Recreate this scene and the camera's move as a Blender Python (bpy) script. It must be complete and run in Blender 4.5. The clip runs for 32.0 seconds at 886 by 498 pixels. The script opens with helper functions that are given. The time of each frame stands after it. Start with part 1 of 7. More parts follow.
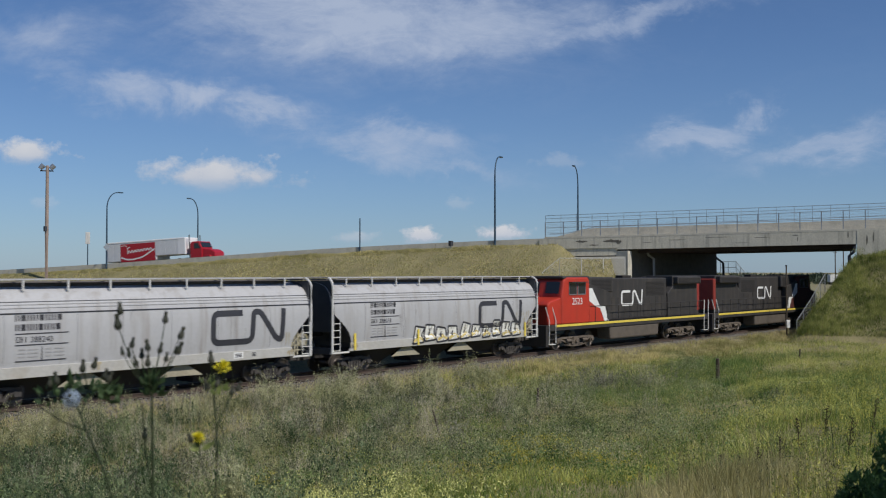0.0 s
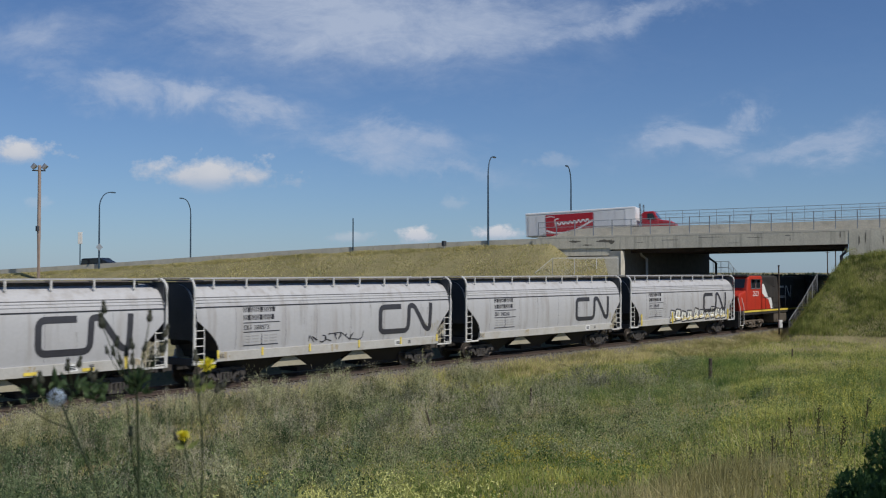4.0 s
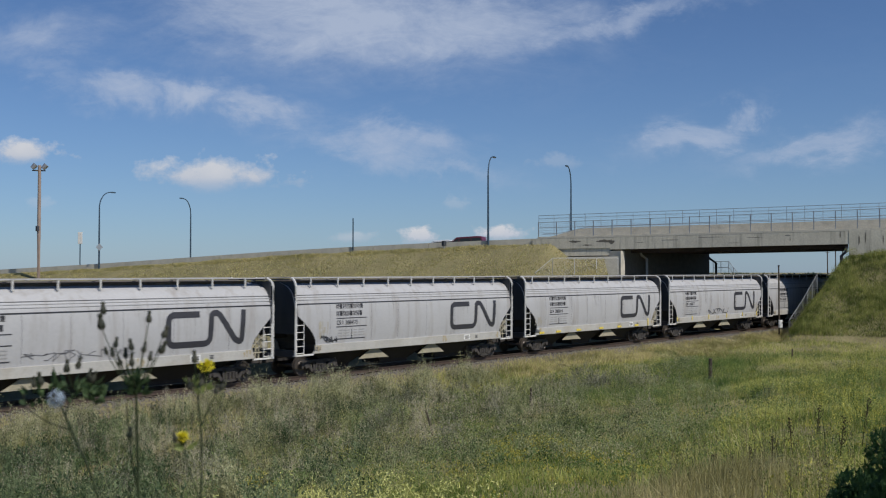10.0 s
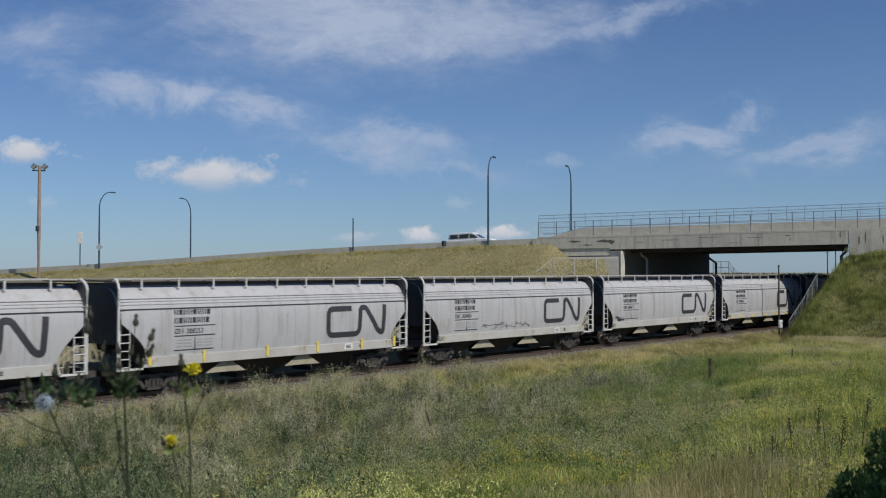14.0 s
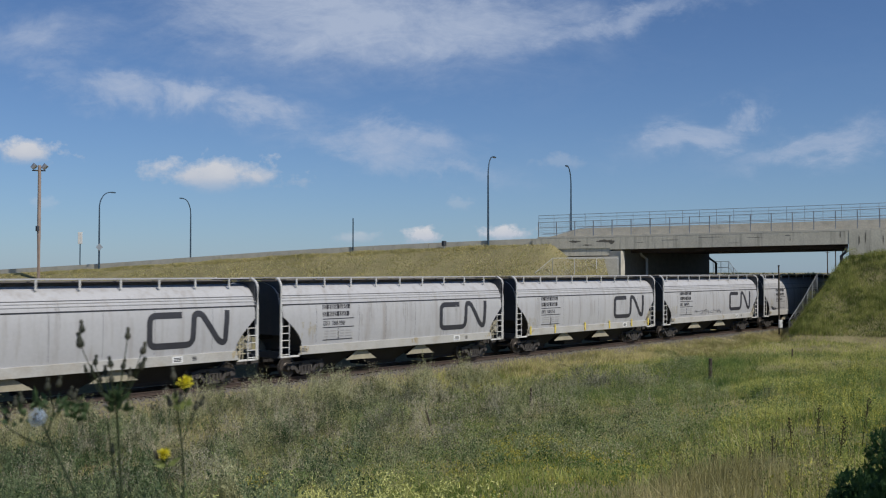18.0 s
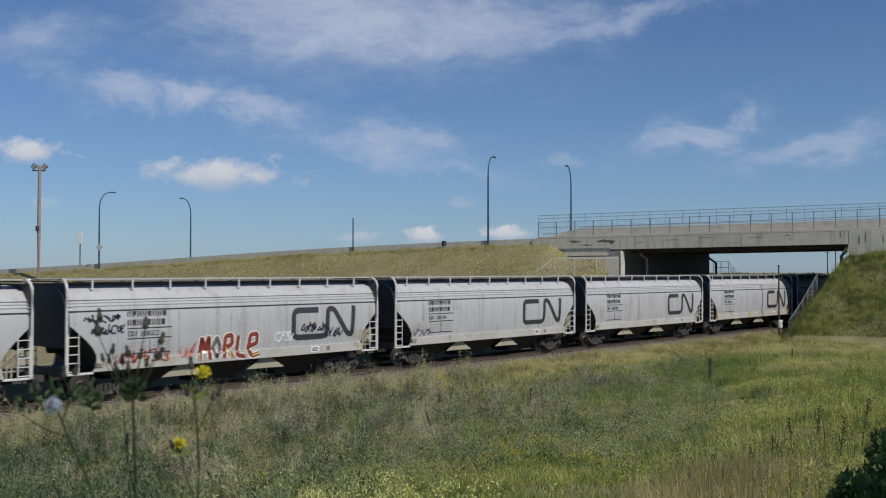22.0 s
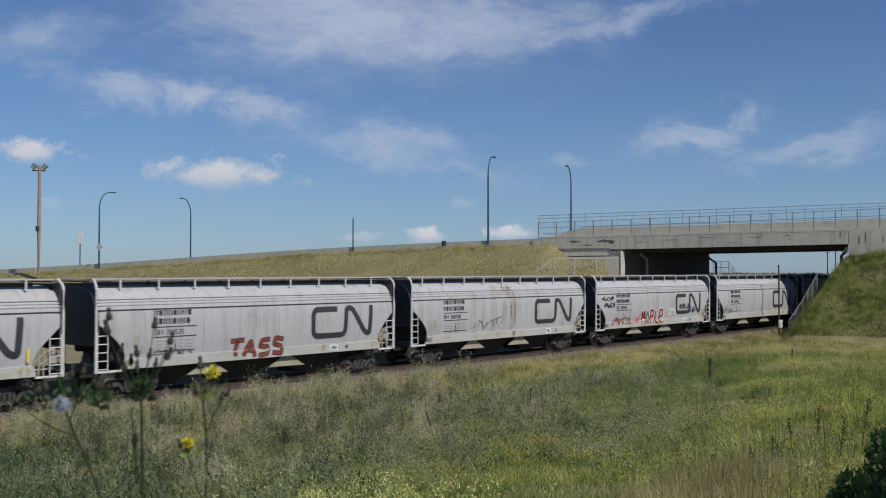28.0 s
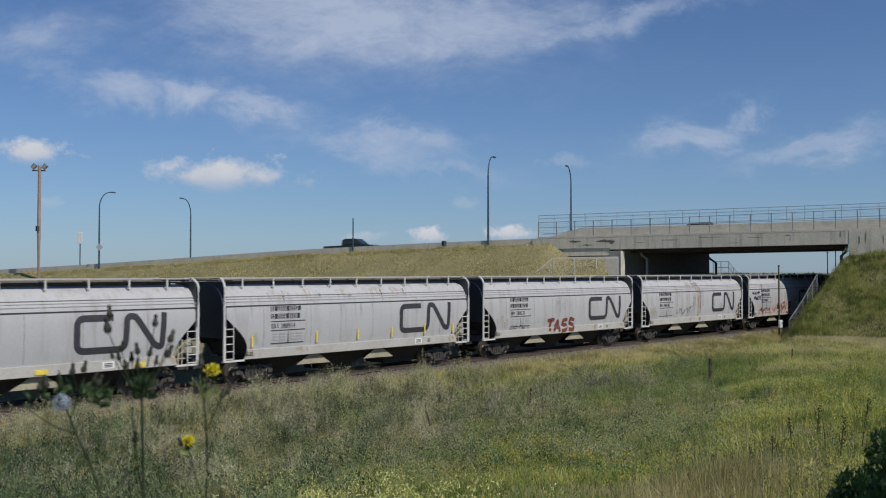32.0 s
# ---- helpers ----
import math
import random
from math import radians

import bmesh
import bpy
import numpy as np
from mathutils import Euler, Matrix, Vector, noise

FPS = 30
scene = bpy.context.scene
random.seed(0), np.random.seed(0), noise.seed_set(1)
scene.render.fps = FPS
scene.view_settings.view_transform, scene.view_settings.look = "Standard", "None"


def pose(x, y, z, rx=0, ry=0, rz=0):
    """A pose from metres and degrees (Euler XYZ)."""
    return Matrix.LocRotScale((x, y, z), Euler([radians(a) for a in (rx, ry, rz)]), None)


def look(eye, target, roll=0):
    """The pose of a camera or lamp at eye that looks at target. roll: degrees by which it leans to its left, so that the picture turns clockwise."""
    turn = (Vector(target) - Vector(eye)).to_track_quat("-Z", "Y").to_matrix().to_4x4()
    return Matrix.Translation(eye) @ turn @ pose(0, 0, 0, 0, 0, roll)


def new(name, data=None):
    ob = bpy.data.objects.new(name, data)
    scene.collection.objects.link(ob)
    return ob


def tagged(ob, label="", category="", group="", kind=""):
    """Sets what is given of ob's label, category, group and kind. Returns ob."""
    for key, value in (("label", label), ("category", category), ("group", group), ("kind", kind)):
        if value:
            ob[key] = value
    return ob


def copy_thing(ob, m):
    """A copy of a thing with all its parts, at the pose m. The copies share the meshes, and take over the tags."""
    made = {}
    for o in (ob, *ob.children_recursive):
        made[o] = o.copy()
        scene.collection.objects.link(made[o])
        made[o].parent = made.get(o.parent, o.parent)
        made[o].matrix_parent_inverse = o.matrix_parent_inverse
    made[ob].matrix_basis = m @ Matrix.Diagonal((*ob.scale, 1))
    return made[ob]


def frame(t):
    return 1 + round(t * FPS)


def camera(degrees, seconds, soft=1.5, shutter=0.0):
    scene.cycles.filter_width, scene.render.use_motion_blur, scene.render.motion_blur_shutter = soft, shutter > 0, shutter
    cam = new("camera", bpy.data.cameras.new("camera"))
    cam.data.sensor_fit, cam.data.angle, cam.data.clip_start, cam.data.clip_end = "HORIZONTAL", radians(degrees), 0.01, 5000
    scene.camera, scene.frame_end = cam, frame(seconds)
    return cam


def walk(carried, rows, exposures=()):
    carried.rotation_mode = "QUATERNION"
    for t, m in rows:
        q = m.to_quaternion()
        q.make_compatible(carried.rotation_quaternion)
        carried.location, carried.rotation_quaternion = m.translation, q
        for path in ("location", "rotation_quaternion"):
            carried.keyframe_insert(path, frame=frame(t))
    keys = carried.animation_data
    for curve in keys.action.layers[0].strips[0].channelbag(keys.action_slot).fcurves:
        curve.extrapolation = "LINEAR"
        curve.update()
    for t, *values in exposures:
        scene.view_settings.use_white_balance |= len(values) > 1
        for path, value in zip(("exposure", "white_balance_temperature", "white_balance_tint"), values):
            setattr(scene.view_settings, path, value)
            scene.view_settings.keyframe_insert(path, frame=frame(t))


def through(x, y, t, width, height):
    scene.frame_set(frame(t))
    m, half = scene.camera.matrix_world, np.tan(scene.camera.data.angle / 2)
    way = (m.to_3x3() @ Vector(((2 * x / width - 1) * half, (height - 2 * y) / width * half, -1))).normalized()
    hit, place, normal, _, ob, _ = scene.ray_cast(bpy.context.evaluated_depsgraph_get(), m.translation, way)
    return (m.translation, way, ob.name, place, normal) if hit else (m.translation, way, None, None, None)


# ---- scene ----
cam = camera(47.07, 32.0, soft=1.15, shutter=0.4)
# the lens is set on the train, so the weeds close by go soft
cam.data.dof.use_dof, cam.data.dof.focus_distance, cam.data.dof.aperture_fstop = True, 48.0, 6.0
EYE = (0.0, 0.0, 4.87)


def gaze(az, up=1.26):
    a, e = radians(az), radians(up)
    return look(EYE, (EYE[0] + 50 * math.cos(a) * math.cos(e), EYE[1] + 50 * math.sin(a) * math.cos(e), EYE[2] + 50 * math.sin(e)))


walk(cam, [(0, gaze(40.482)), (0.3, gaze(40.465)), (0.5, gaze(40.434)), (0.75, gaze(40.34)), (1.0, gaze(40.243)), (1.25, gaze(40.15)),
           (1.5, gaze(40.1)), (1.7, gaze(40.1)), (32.0, gaze(40.1))])

# ---- light ----
SUN_AZ, SUN_EL = -89.0, 48.0
EXPOSURE = -0.19
scene.view_settings.exposure = EXPOSURE


def make_world():
    w = bpy.data.worlds.new("sky")
    scene.world = w
    w.use_nodes = True
    nt = w.node_tree
    nt.nodes.clear()
    N = nt.nodes.new
    L = nt.links.new
    out, bg = N("ShaderNodeOutputWorld"), N("ShaderNodeBackground")
    sky = N("ShaderNodeTexSky")
    sky.sky_type, sky.sun_disc = "NISHITA", False
    sky.sun_elevation, sky.sun_rotation = radians(SUN_EL), radians(90 - SUN_AZ)
    sky.altitude, sky.air_density, sky.dust_density, sky.ozone_density = 600, 1.0, 0.35, 2.2
    co = N("ShaderNodeTexCoord")

    def math_(op, a, b=None, clamp=False):
        n = N("ShaderNodeMath")
        n.operation, n.use_clamp = op, clamp
        for i, v in enumerate((a, b)):
            if v is None:
                continue
            if isinstance(v, (int, float)):
                n.inputs[i].default_value = v
            else:
                L(v, n.inputs[i])
        return n.outputs[0]

    def dot(v):
        n = N("ShaderNodeVectorMath")
        n.operation = "DOT_PRODUCT"
        L(co.outputs["Generated"], n.inputs[0])
        n.inputs[1].default_value = v
        return n.outputs["Value"]

    a = radians(40.1)
    ahead = math_("MAXIMUM", dot((math.cos(a), math.sin(a), 0)), 0.05)
    u = math_("DIVIDE", dot((math.sin(a), -math.cos(a), 0)), ahead)
    v = math_("DIVIDE", dot((0, 0, 1)), ahead)
    comb = N("ShaderNodeCombineXYZ")
    L(u, comb.inputs[0]), L(v, comb.inputs[1])

    def noise_(scale, detail, rough, stretch, turn, shift, distort=0.4):
        m = N("ShaderNodeMapping")
        L(comb.outputs[0], m.inputs[0])
        m.inputs["Location"].default_value = shift
        m.inputs["Rotation"].default_value = (0, 0, radians(turn))
        m.inputs["Scale"].default_value = stretch
        n = N("ShaderNodeTexNoise")
        L(m.outputs[0], n.inputs["Vector"])
        n.inputs["Scale"].default_value, n.inputs["Detail"].default_value, n.inputs["Roughness"].default_value = scale, detail, rough
        n.inputs["Distortion"].default_value = distort
        return n.outputs["Fac"]

    wu = math_("MULTIPLY", math_("SUBTRACT", noise_(9.0, 6, 0.65, (1, 1.6, 1), -12, (8.2, 1.7, 0), 0.5), 0.5), 0.16)
    wv = math_("MULTIPLY", math_("SUBTRACT", noise_(11.0, 6, 0.65, (1, 1.6, 1), -12, (2.6, 6.3, 0), 0.5), 0.5), 0.075)
    su, sv = math_("ADD", u, wu), math_("ADD", v, wv)

    def patch(cu, cv, ru, rv, turn, power):
        c, s = math.cos(radians(turn)), math.sin(radians(turn))
        du, dv = math_("SUBTRACT", su, cu), math_("SUBTRACT", sv, cv)
        p = math_("DIVIDE", math_("ADD", math_("MULTIPLY", du, c), math_("MULTIPLY", dv, s)), ru)
        q = math_("DIVIDE", math_("SUBTRACT", math_("MULTIPLY", dv, c), math_("MULTIPLY", du, s)), rv)
        r = math_("ADD", math_("MULTIPLY", p, p), math_("MULTIPLY", q, q))
        return math_("MULTIPLY", math_("EXPONENT", math_("MULTIPLY", r, -1.0)), power)

    # high thin cloud in drawn-out patches
    soft = None
    for args in CIRRUS:
        p = patch(*args)
        soft = p if soft is None else math_("MAXIMUM", soft, p)
    n1 = noise_(7.0, 9, 0.66, (1.0, 2.0, 1), -14, (3.1, 0.4, 0), 0.7)
    n2 = noise_(30.0, 10, 0.7, (0.7, 2.0, 1), -16, (1.1, 2.4, 0), 1.2)
    nn = math_("ADD", math_("MULTIPLY", n1, 0.9), math_("MULTIPLY", n2, 0.42))
    wisp = math_("MULTIPLY", math_("SUBTRACT", math_("ADD", math_("MULTIPLY", soft, 0.52), nn), 0.668), 1.7, True)
    wisp = math_("MULTIPLY", wisp, math_("MINIMUM", math_("ADD", math_("MULTIPLY", soft, 1.2), 0.05), 0.85), True)
    # thin milkiness towards the horizon
    haze = math_("EXPONENT", math_("MULTIPLY", math_("ABSOLUTE", v), -9.0))
    tint = N("ShaderNodeMix")
    tint.data_type, tint.blend_type = "RGBA", "MULTIPLY"
    tint.inputs[0].default_value = 1.0
    L(sky.outputs[0], tint.inputs[6])
    tint.inputs[7].default_value = SKY_TINT
    m1, m2 = N("ShaderNodeMix"), N("ShaderNodeMix")
    m1.data_type = m2.data_type = "RGBA"
    L(math_("MULTIPLY", haze, 0.35), m1.inputs[0])
    L(tint.outputs[2], m1.inputs[6])
    m1.inputs[7].default_value = (4.1, 6.0, 9.2, 1)
    L(wisp, m2.inputs[0])
    L(m1.outputs[2], m2.inputs[6])
    m2.inputs[7].default_value = (6.7, 7.8, 10.0, 1)
    L(m2.outputs[2], bg.inputs[0])
    bg.inputs[1].default_value = SKY_STRENGTH
    L(bg.outputs[0], out.inputs[0])


SKY_STRENGTH = 0.072
SKY_TINT = (0.72, 0.93, 1.25, 1)
# direction (right, up), reach along and across, turn, density
CIRRUS = [(-0.10, 0.254, 0.18, 0.055, -4, 1.2), (0.02, 0.243, 0.13, 0.040, 4, 1.05), (0.17, 0.248, 0.15, 0.018, 15, 0.75),
          (-0.325, 0.180, 0.05, 0.022, -4, 0.95), (-0.25, 0.176, 0.05, 0.018, -6, 0.9), (-0.175, 0.155, 0.05, 0.018, -10, 0.85), (-0.06, 0.122, 0.08, 0.024, -8, 1.0),
          (0.0, 0.100, 0.08, 0.008, -6, 0.6), (-0.40, 0.232, 0.09, 0.028, 6, 0.6), (0.24, 0.128, 0.065, 0.017, 8, 0.9), (0.285, 0.146, 0.04, 0.015, 28, 0.8), (0.365, 0.126, 0.085, 0.018, 12, 0.85),
          (-0.40, 0.196, 0.06, 0.018, -8, 0.5), (-0.25, 0.235, 0.07, 0.02, -10, 0.5)]
make_world()
sun_data = bpy.data.lights.new("sun", "SUN")
sun_data.energy, sun_data.angle, sun_data.color = 4.2, radians(0.5), (1.0, 0.95, 0.87)
sun = new("sun", sun_data)
_a, _e = radians(SUN_AZ), radians(SUN_EL)
sun.matrix_world = look((math.cos(_a) * math.cos(_e) * 200, math.sin(_a) * math.cos(_e) * 200, math.sin(_e) * 200), (0, 0, 0))


# ---- materials ----
def mat(name, base, rough=0.7, metal=0.0, vary=0.15, scale=3.0, fine=40.0, bump=0.0, stain=None, stain_amount=0.0, per="", streak=False, emit=0.0):
    """A surface with two scales of colour variation, optional stains (streaks run down) and relief."""
    m = bpy.data.materials.new(name)
    m.use_nodes = True
    nt = m.node_tree
    N, L = nt.nodes.new, nt.links.new
    bs = nt.nodes["Principled BSDF"]
    co = N("ShaderNodeTexCoord")
    n1, n2 = N("ShaderNodeTexNoise"), N("ShaderNodeTexNoise")
    offs = N("ShaderNodeVectorMath")
    oi = N("ShaderNodeObjectInfo")
    rnd = N("ShaderNodeMath")
    rnd.operation = "MULTIPLY"
    L(oi.outputs["Random"], rnd.inputs[0])
    rnd.inputs[1].default_value = 37.0
    L(co.outputs["Object"], offs.inputs[0]), L(rnd.outputs[0], offs.inputs[1])
    for n, s in ((n1, scale), (n2, fine)):
        L(offs.outputs[0], n.inputs["Vector"])
        n.inputs["Scale"].default_value, n.inputs["Detail"].default_value = s, 5
    add = N("ShaderNodeMath")
    add.operation = "ADD"
    L(n1.outputs["Fac"], add.inputs[0]), L(n2.outputs["Fac"], add.inputs[1])
    val = N("ShaderNodeMapRange")
    L(add.outputs[0], val.inputs[0])
    val.inputs[1].default_value, val.inputs[2].default_value = 0.6, 1.4
    val.inputs[3].default_value, val.inputs[4].default_value = 1 - vary, 1 + vary
    src = val.outputs[0]
    if per:
        r = oi.outputs["Random"]
        if per == "island":
            g = N("ShaderNodeNewGeometry")
            r = g.outputs["Random Per Island"]
        k = N("ShaderNodeMapRange")
        L(r, k.inputs[0])
        k.inputs[3].default_value, k.inputs[4].default_value = 0.65, 1.35
        mu = N("ShaderNodeMath")
        mu.operation = "MULTIPLY"
        L(src, mu.inputs[0]), L(k.outputs[0], mu.inputs[1])
        src = mu.outputs[0]
    sc = N("ShaderNodeVectorMath")
    sc.operation = "SCALE"
    sc.inputs[0].default_value = base[:3]
    L(src, sc.inputs["Scale"])
    col = sc.outputs[0]
    if stain:
        ns = N("ShaderNodeTexNoise")
        mp = N("ShaderNodeMapping")
        L(offs.outputs[0], mp.inputs[0])
        mp.inputs["Scale"].default_value = (2.2, 2.2, 0.16) if streak else (1, 1, 1)
        L(mp.outputs[0], ns.inputs["Vector"])
        ns.inputs["Scale"].default_value, ns.inputs["Detail"].default_value, ns.inputs["Roughness"].default_value = 1.1, 7, 0.62
        rp = N("ShaderNodeMapRange")
        L(ns.outputs["Fac"], rp.inputs[0])
        rp.inputs[1].default_value, rp.inputs[2].default_value = 0.5, 0.78
        rp.inputs[4].default_value = stain_amount
        mx = N("ShaderNodeMix")
        mx.data_type = "RGBA"
        L(rp.outputs[0], mx.inputs[0]), L(col, mx.inputs[6])
        mx.inputs[7].default_value = (*stain, 1)
        col = mx.outputs[2]
    L(col, bs.inputs["Base Color"])
    bs.inputs["Roughness"].default_value, bs.inputs["Metallic"].default_value = rough, metal
    if bump:
        b = N("ShaderNodeBump")
        b.inputs["Strength"].default_value, b.inputs["Distance"].default_value = bump, 0.02
        L(n2.outputs["Fac"], b.inputs["Height"])
        L(b.outputs[0], bs.inputs["Normal"])
    if emit:
        bs.inputs["Emission Color"].default_value, bs.inputs["Emission Strength"].default_value = (*base, 1), emit
    return m


def leaf_mat(name, dark, light, patch=0.25, through=0.25, each=0.34, swing=2.6, clump=4.5):
    """Foliage: each blade its own tone between two colours, and broad drifts of tone over the ground."""
    m = bpy.data.materials.new(name)
    m.use_nodes = True
    nt = m.node_tree
    N, L = nt.nodes.new, nt.links.new
    bs = nt.nodes["Principled BSDF"]
    g, co, n = N("ShaderNodeNewGeometry"), N("ShaderNodeTexCoord"), N("ShaderNodeTexNoise")
    L(co.outputs["Object"], n.inputs["Vector"])
    n.inputs["Scale"].default_value, n.inputs["Detail"].default_value, n.inputs["Roughness"].default_value = patch, 5, 0.62
    n2 = N("ShaderNodeTexNoise")
    L(co.outputs["Object"], n2.inputs["Vector"])
    n2.inputs["Scale"].default_value, n2.inputs["Detail"].default_value = max(1.5, patch * clump), 3
    both = N("ShaderNodeMath")
    both.operation = "ADD"
    L(n.outputs["Fac"], both.inputs[0]), L(n2.outputs["Fac"], both.inputs[1])
    a = N("ShaderNodeMath")
    a.operation = "MULTIPLY_ADD"
    L(both.outputs[0], a.inputs[0])
    a.inputs[1].default_value, a.inputs[2].default_value = swing, 0.55 - swing - each / 2
    b = N("ShaderNodeMath")
    b.operation, b.use_clamp = "MULTIPLY_ADD", True
    L(g.outputs["Random Per Island"], b.inputs[0])
    b.inputs[1].default_value = each
    L(a.outputs[0], b.inputs[2])
    mx = N("ShaderNodeMix")
    mx.data_type = "RGBA"
    L(b.outputs[0], mx.inputs[0])
    mx.inputs[6].default_value, mx.inputs[7].default_value = (*dark, 1), (*light, 1)
    L(mx.outputs[2], bs.inputs["Base Color"])
    bs.inputs["Roughness"].default_value = 0.6
    bs.inputs["Specular IOR Level"].default_value = 0.25
    tr, ms, out = N("ShaderNodeBsdfTranslucent"), N("ShaderNodeMixShader"), nt.nodes["Material Output"]
    L(mx.outputs[2], tr.inputs[0])
    ms.inputs[0].default_value = through
    L(bs.outputs[0], ms.inputs[1]), L(tr.outputs[0], ms.inputs[2]), L(ms.outputs[0], out.inputs[0])
    return m


def glass_mat(name, tint=(0.02, 0.025, 0.03)):
    return mat(name, tint, rough=0.06, vary=0.05)


HOPPER_PAINT = mat("hopper_paint", (0.42, 0.42, 0.425), 0.62, vary=0.07, scale=0.5, fine=9, stain=(0.25, 0.22, 0.19), stain_amount=0.75, streak=True, bump=0.04)
SILL_PAINT = mat("sill_paint", (0.43, 0.42, 0.39), 0.6, vary=0.15, scale=0.9, fine=12, stain=(0.31, 0.25, 0.17), stain_amount=0.55)
WHITE_STEEL = mat("white_steel", (0.62, 0.61, 0.58), 0.55, vary=0.12, fine=20)
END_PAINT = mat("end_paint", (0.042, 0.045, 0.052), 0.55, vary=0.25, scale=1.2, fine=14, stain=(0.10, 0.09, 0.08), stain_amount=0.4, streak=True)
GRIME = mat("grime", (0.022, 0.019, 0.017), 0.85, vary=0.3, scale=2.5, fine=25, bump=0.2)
TRUCK_STEEL = mat("truck_steel", (0.05, 0.045, 0.042), 0.8, vary=0.4, scale=4, fine=30, stain=(0.12, 0.10, 0.08), stain_amount=0.5, bump=0.2)
WHEEL_STEEL = mat("wheel_steel", (0.10, 0.085, 0.075), 0.5, metal=0.5, vary=0.2)
DARK_DECAL = mat("dark_decal", (0.035, 0.035, 0.042), 0.55, vary=0.25, fine=15)
GREY_DECAL = mat("grey_decal", (0.16, 0.16, 0.17), 0.6, vary=0.3, fine=15)
YELLOW_DECAL = mat("yellow_decal", (0.72, 0.56, 0.09), 0.45, vary=0.2, fine=15)
WHITE_DECAL = mat("white_decal", (0.72, 0.72, 0.70), 0.5, vary=0.12)
RUST = mat("rust", (0.17, 0.105, 0.07), 0.85, vary=0.35, scale=3, fine=20)
RUST_FAINT = mat("rust_faint", (0.35, 0.31, 0.26), 0.8, vary=0.2, scale=3, fine=20)
DIRT_FAINT = mat("dirt_faint", (0.335, 0.33, 0.325), 0.75, vary=0.2, scale=2, fine=15)
OCHRE_FAINT = mat("ochre_faint", (0.37, 0.345, 0.285), 0.8, vary=0.2, scale=2, fine=15)
RED_PAINT = mat("loco_red", (0.45, 0.036, 0.018), 0.45, vary=0.15, scale=1.5, fine=20, stain=(0.2, 0.05, 0.03), stain_amount=0.4, streak=True)
BLACK_PAINT = mat("loco_black", (0.034, 0.031, 0.029), 0.65, vary=0.3, scale=1.2, fine=16, stain=(0.09, 0.075, 0.06), stain_amount=0.6, streak=True)
GLASS = glass_mat("dark_glass")
CONCRETE = mat("concrete", (0.53, 0.50, 0.41), 0.9, vary=0.2, scale=0.5, fine=7, bump=0.2, stain=(0.15, 0.14, 0.12), stain_amount=0.8, streak=True)
CONCRETE_PALE = mat("concrete_pale", (0.52, 0.49, 0.41), 0.9, vary=0.15, scale=0.8, fine=9, bump=0.15, stain=(0.22, 0.2, 0.16), stain_amount=0.5)
GIRDER_STEEL = mat("girder_steel", (0.045, 0.032, 0.034), 0.7, vary=0.3, scale=1.0, fine=10)
# stains on the beams; also the painted-in shade of the far abutment
CONCRETE_STAIN_SHADE = mat("concrete_stain_shade", (0.13, 0.12, 0.10), 0.95, vary=0.3, scale=2, fine=14)
ASPHALT = mat("asphalt", (0.055, 0.055, 0.055), 0.9, vary=0.2, scale=0.6, fine=30, bump=0.2)
GALV = mat("galvanised", (0.36, 0.37, 0.38), 0.45, metal=0.6, vary=0.15)
RAIL_PAINT = mat("rail_paint", (0.27, 0.30, 0.33), 0.5, metal=0.3, vary=0.2)
LAMP_PAINT = mat("lamp_paint", (0.05, 0.085, 0.12), 0.4, metal=0.3, vary=0.2)
WOOD = mat("pole_wood", (0.31, 0.24, 0.20), 0.85, vary=0.25, scale=1.5, fine=30, bump=0.3)
OLD_WOOD = mat("old_wood", (0.07, 0.055, 0.04), 0.9, vary=0.3, fine=30, bump=0.3)
BALLAST = mat("ballast", (0.135, 0.124, 0.112), 0.95, vary=0.3, per="island")
RAIL_STEEL = mat("rail_steel", (0.11, 0.08, 0.065), 0.55, metal=0.5, vary=0.2)
TIE = mat("tie_wood", (0.09, 0.07, 0.055), 0.9, vary=0.3, fine=25, bump=0.3)
TYRE = mat("tyre", (0.02, 0.02, 0.02), 0.85)
RIM = mat("rim", (0.45, 0.45, 0.46), 0.35, metal=0.8)
GRASS_DRY = leaf_mat("dry_grass", (0.40, 0.375, 0.16), (0.64, 0.575, 0.30), 0.16, 0.5, 0.2)
GRASS_GREEN = leaf_mat("green_grass", (0.15, 0.22, 0.045), (0.60, 0.60, 0.18), 0.2, 0.5, 0.2, swing=4.4, clump=5)
GRASS_LUSH = leaf_mat("lush_grass", (0.085, 0.16, 0.045), (0.22, 0.31, 0.085), 0.3, 0.45, 0.25, swing=3.6)
GRASS_TAN = leaf_mat("tan_grass", (0.34, 0.31, 0.13), (0.66, 0.58, 0.30), 0.2, 0.45, swing=4.2, clump=6)
WEED_GREY = leaf_mat("grey_weed", (0.10, 0.11, 0.065), (0.38, 0.365, 0.27), 0.6, 0.35, 0.6, swing=5.0, clump=5.5)
WEED_GREEN = leaf_mat("green_weed", (0.08, 0.135, 0.04), (0.27, 0.35, 0.13), 0.45, 0.4, swing=5.0, clump=5.5)
HILL_GREEN = leaf_mat("hill_green", (0.115, 0.155, 0.035), (0.37, 0.39, 0.125), 0.3, 0.5, 0.2, swing=3.6)
FLOWER = leaf_mat("yellow_flower", (0.36, 0.33, 0.06), (0.58, 0.50, 0.08), 0.5)
PALE_FLOWER = leaf_mat("pale_flower", (0.46, 0.47, 0.14), (0.70, 0.70, 0.27), 0.5)
STEM = leaf_mat("stem", (0.02, 0.032, 0.016), (0.055, 0.075, 0.03), 2.0)
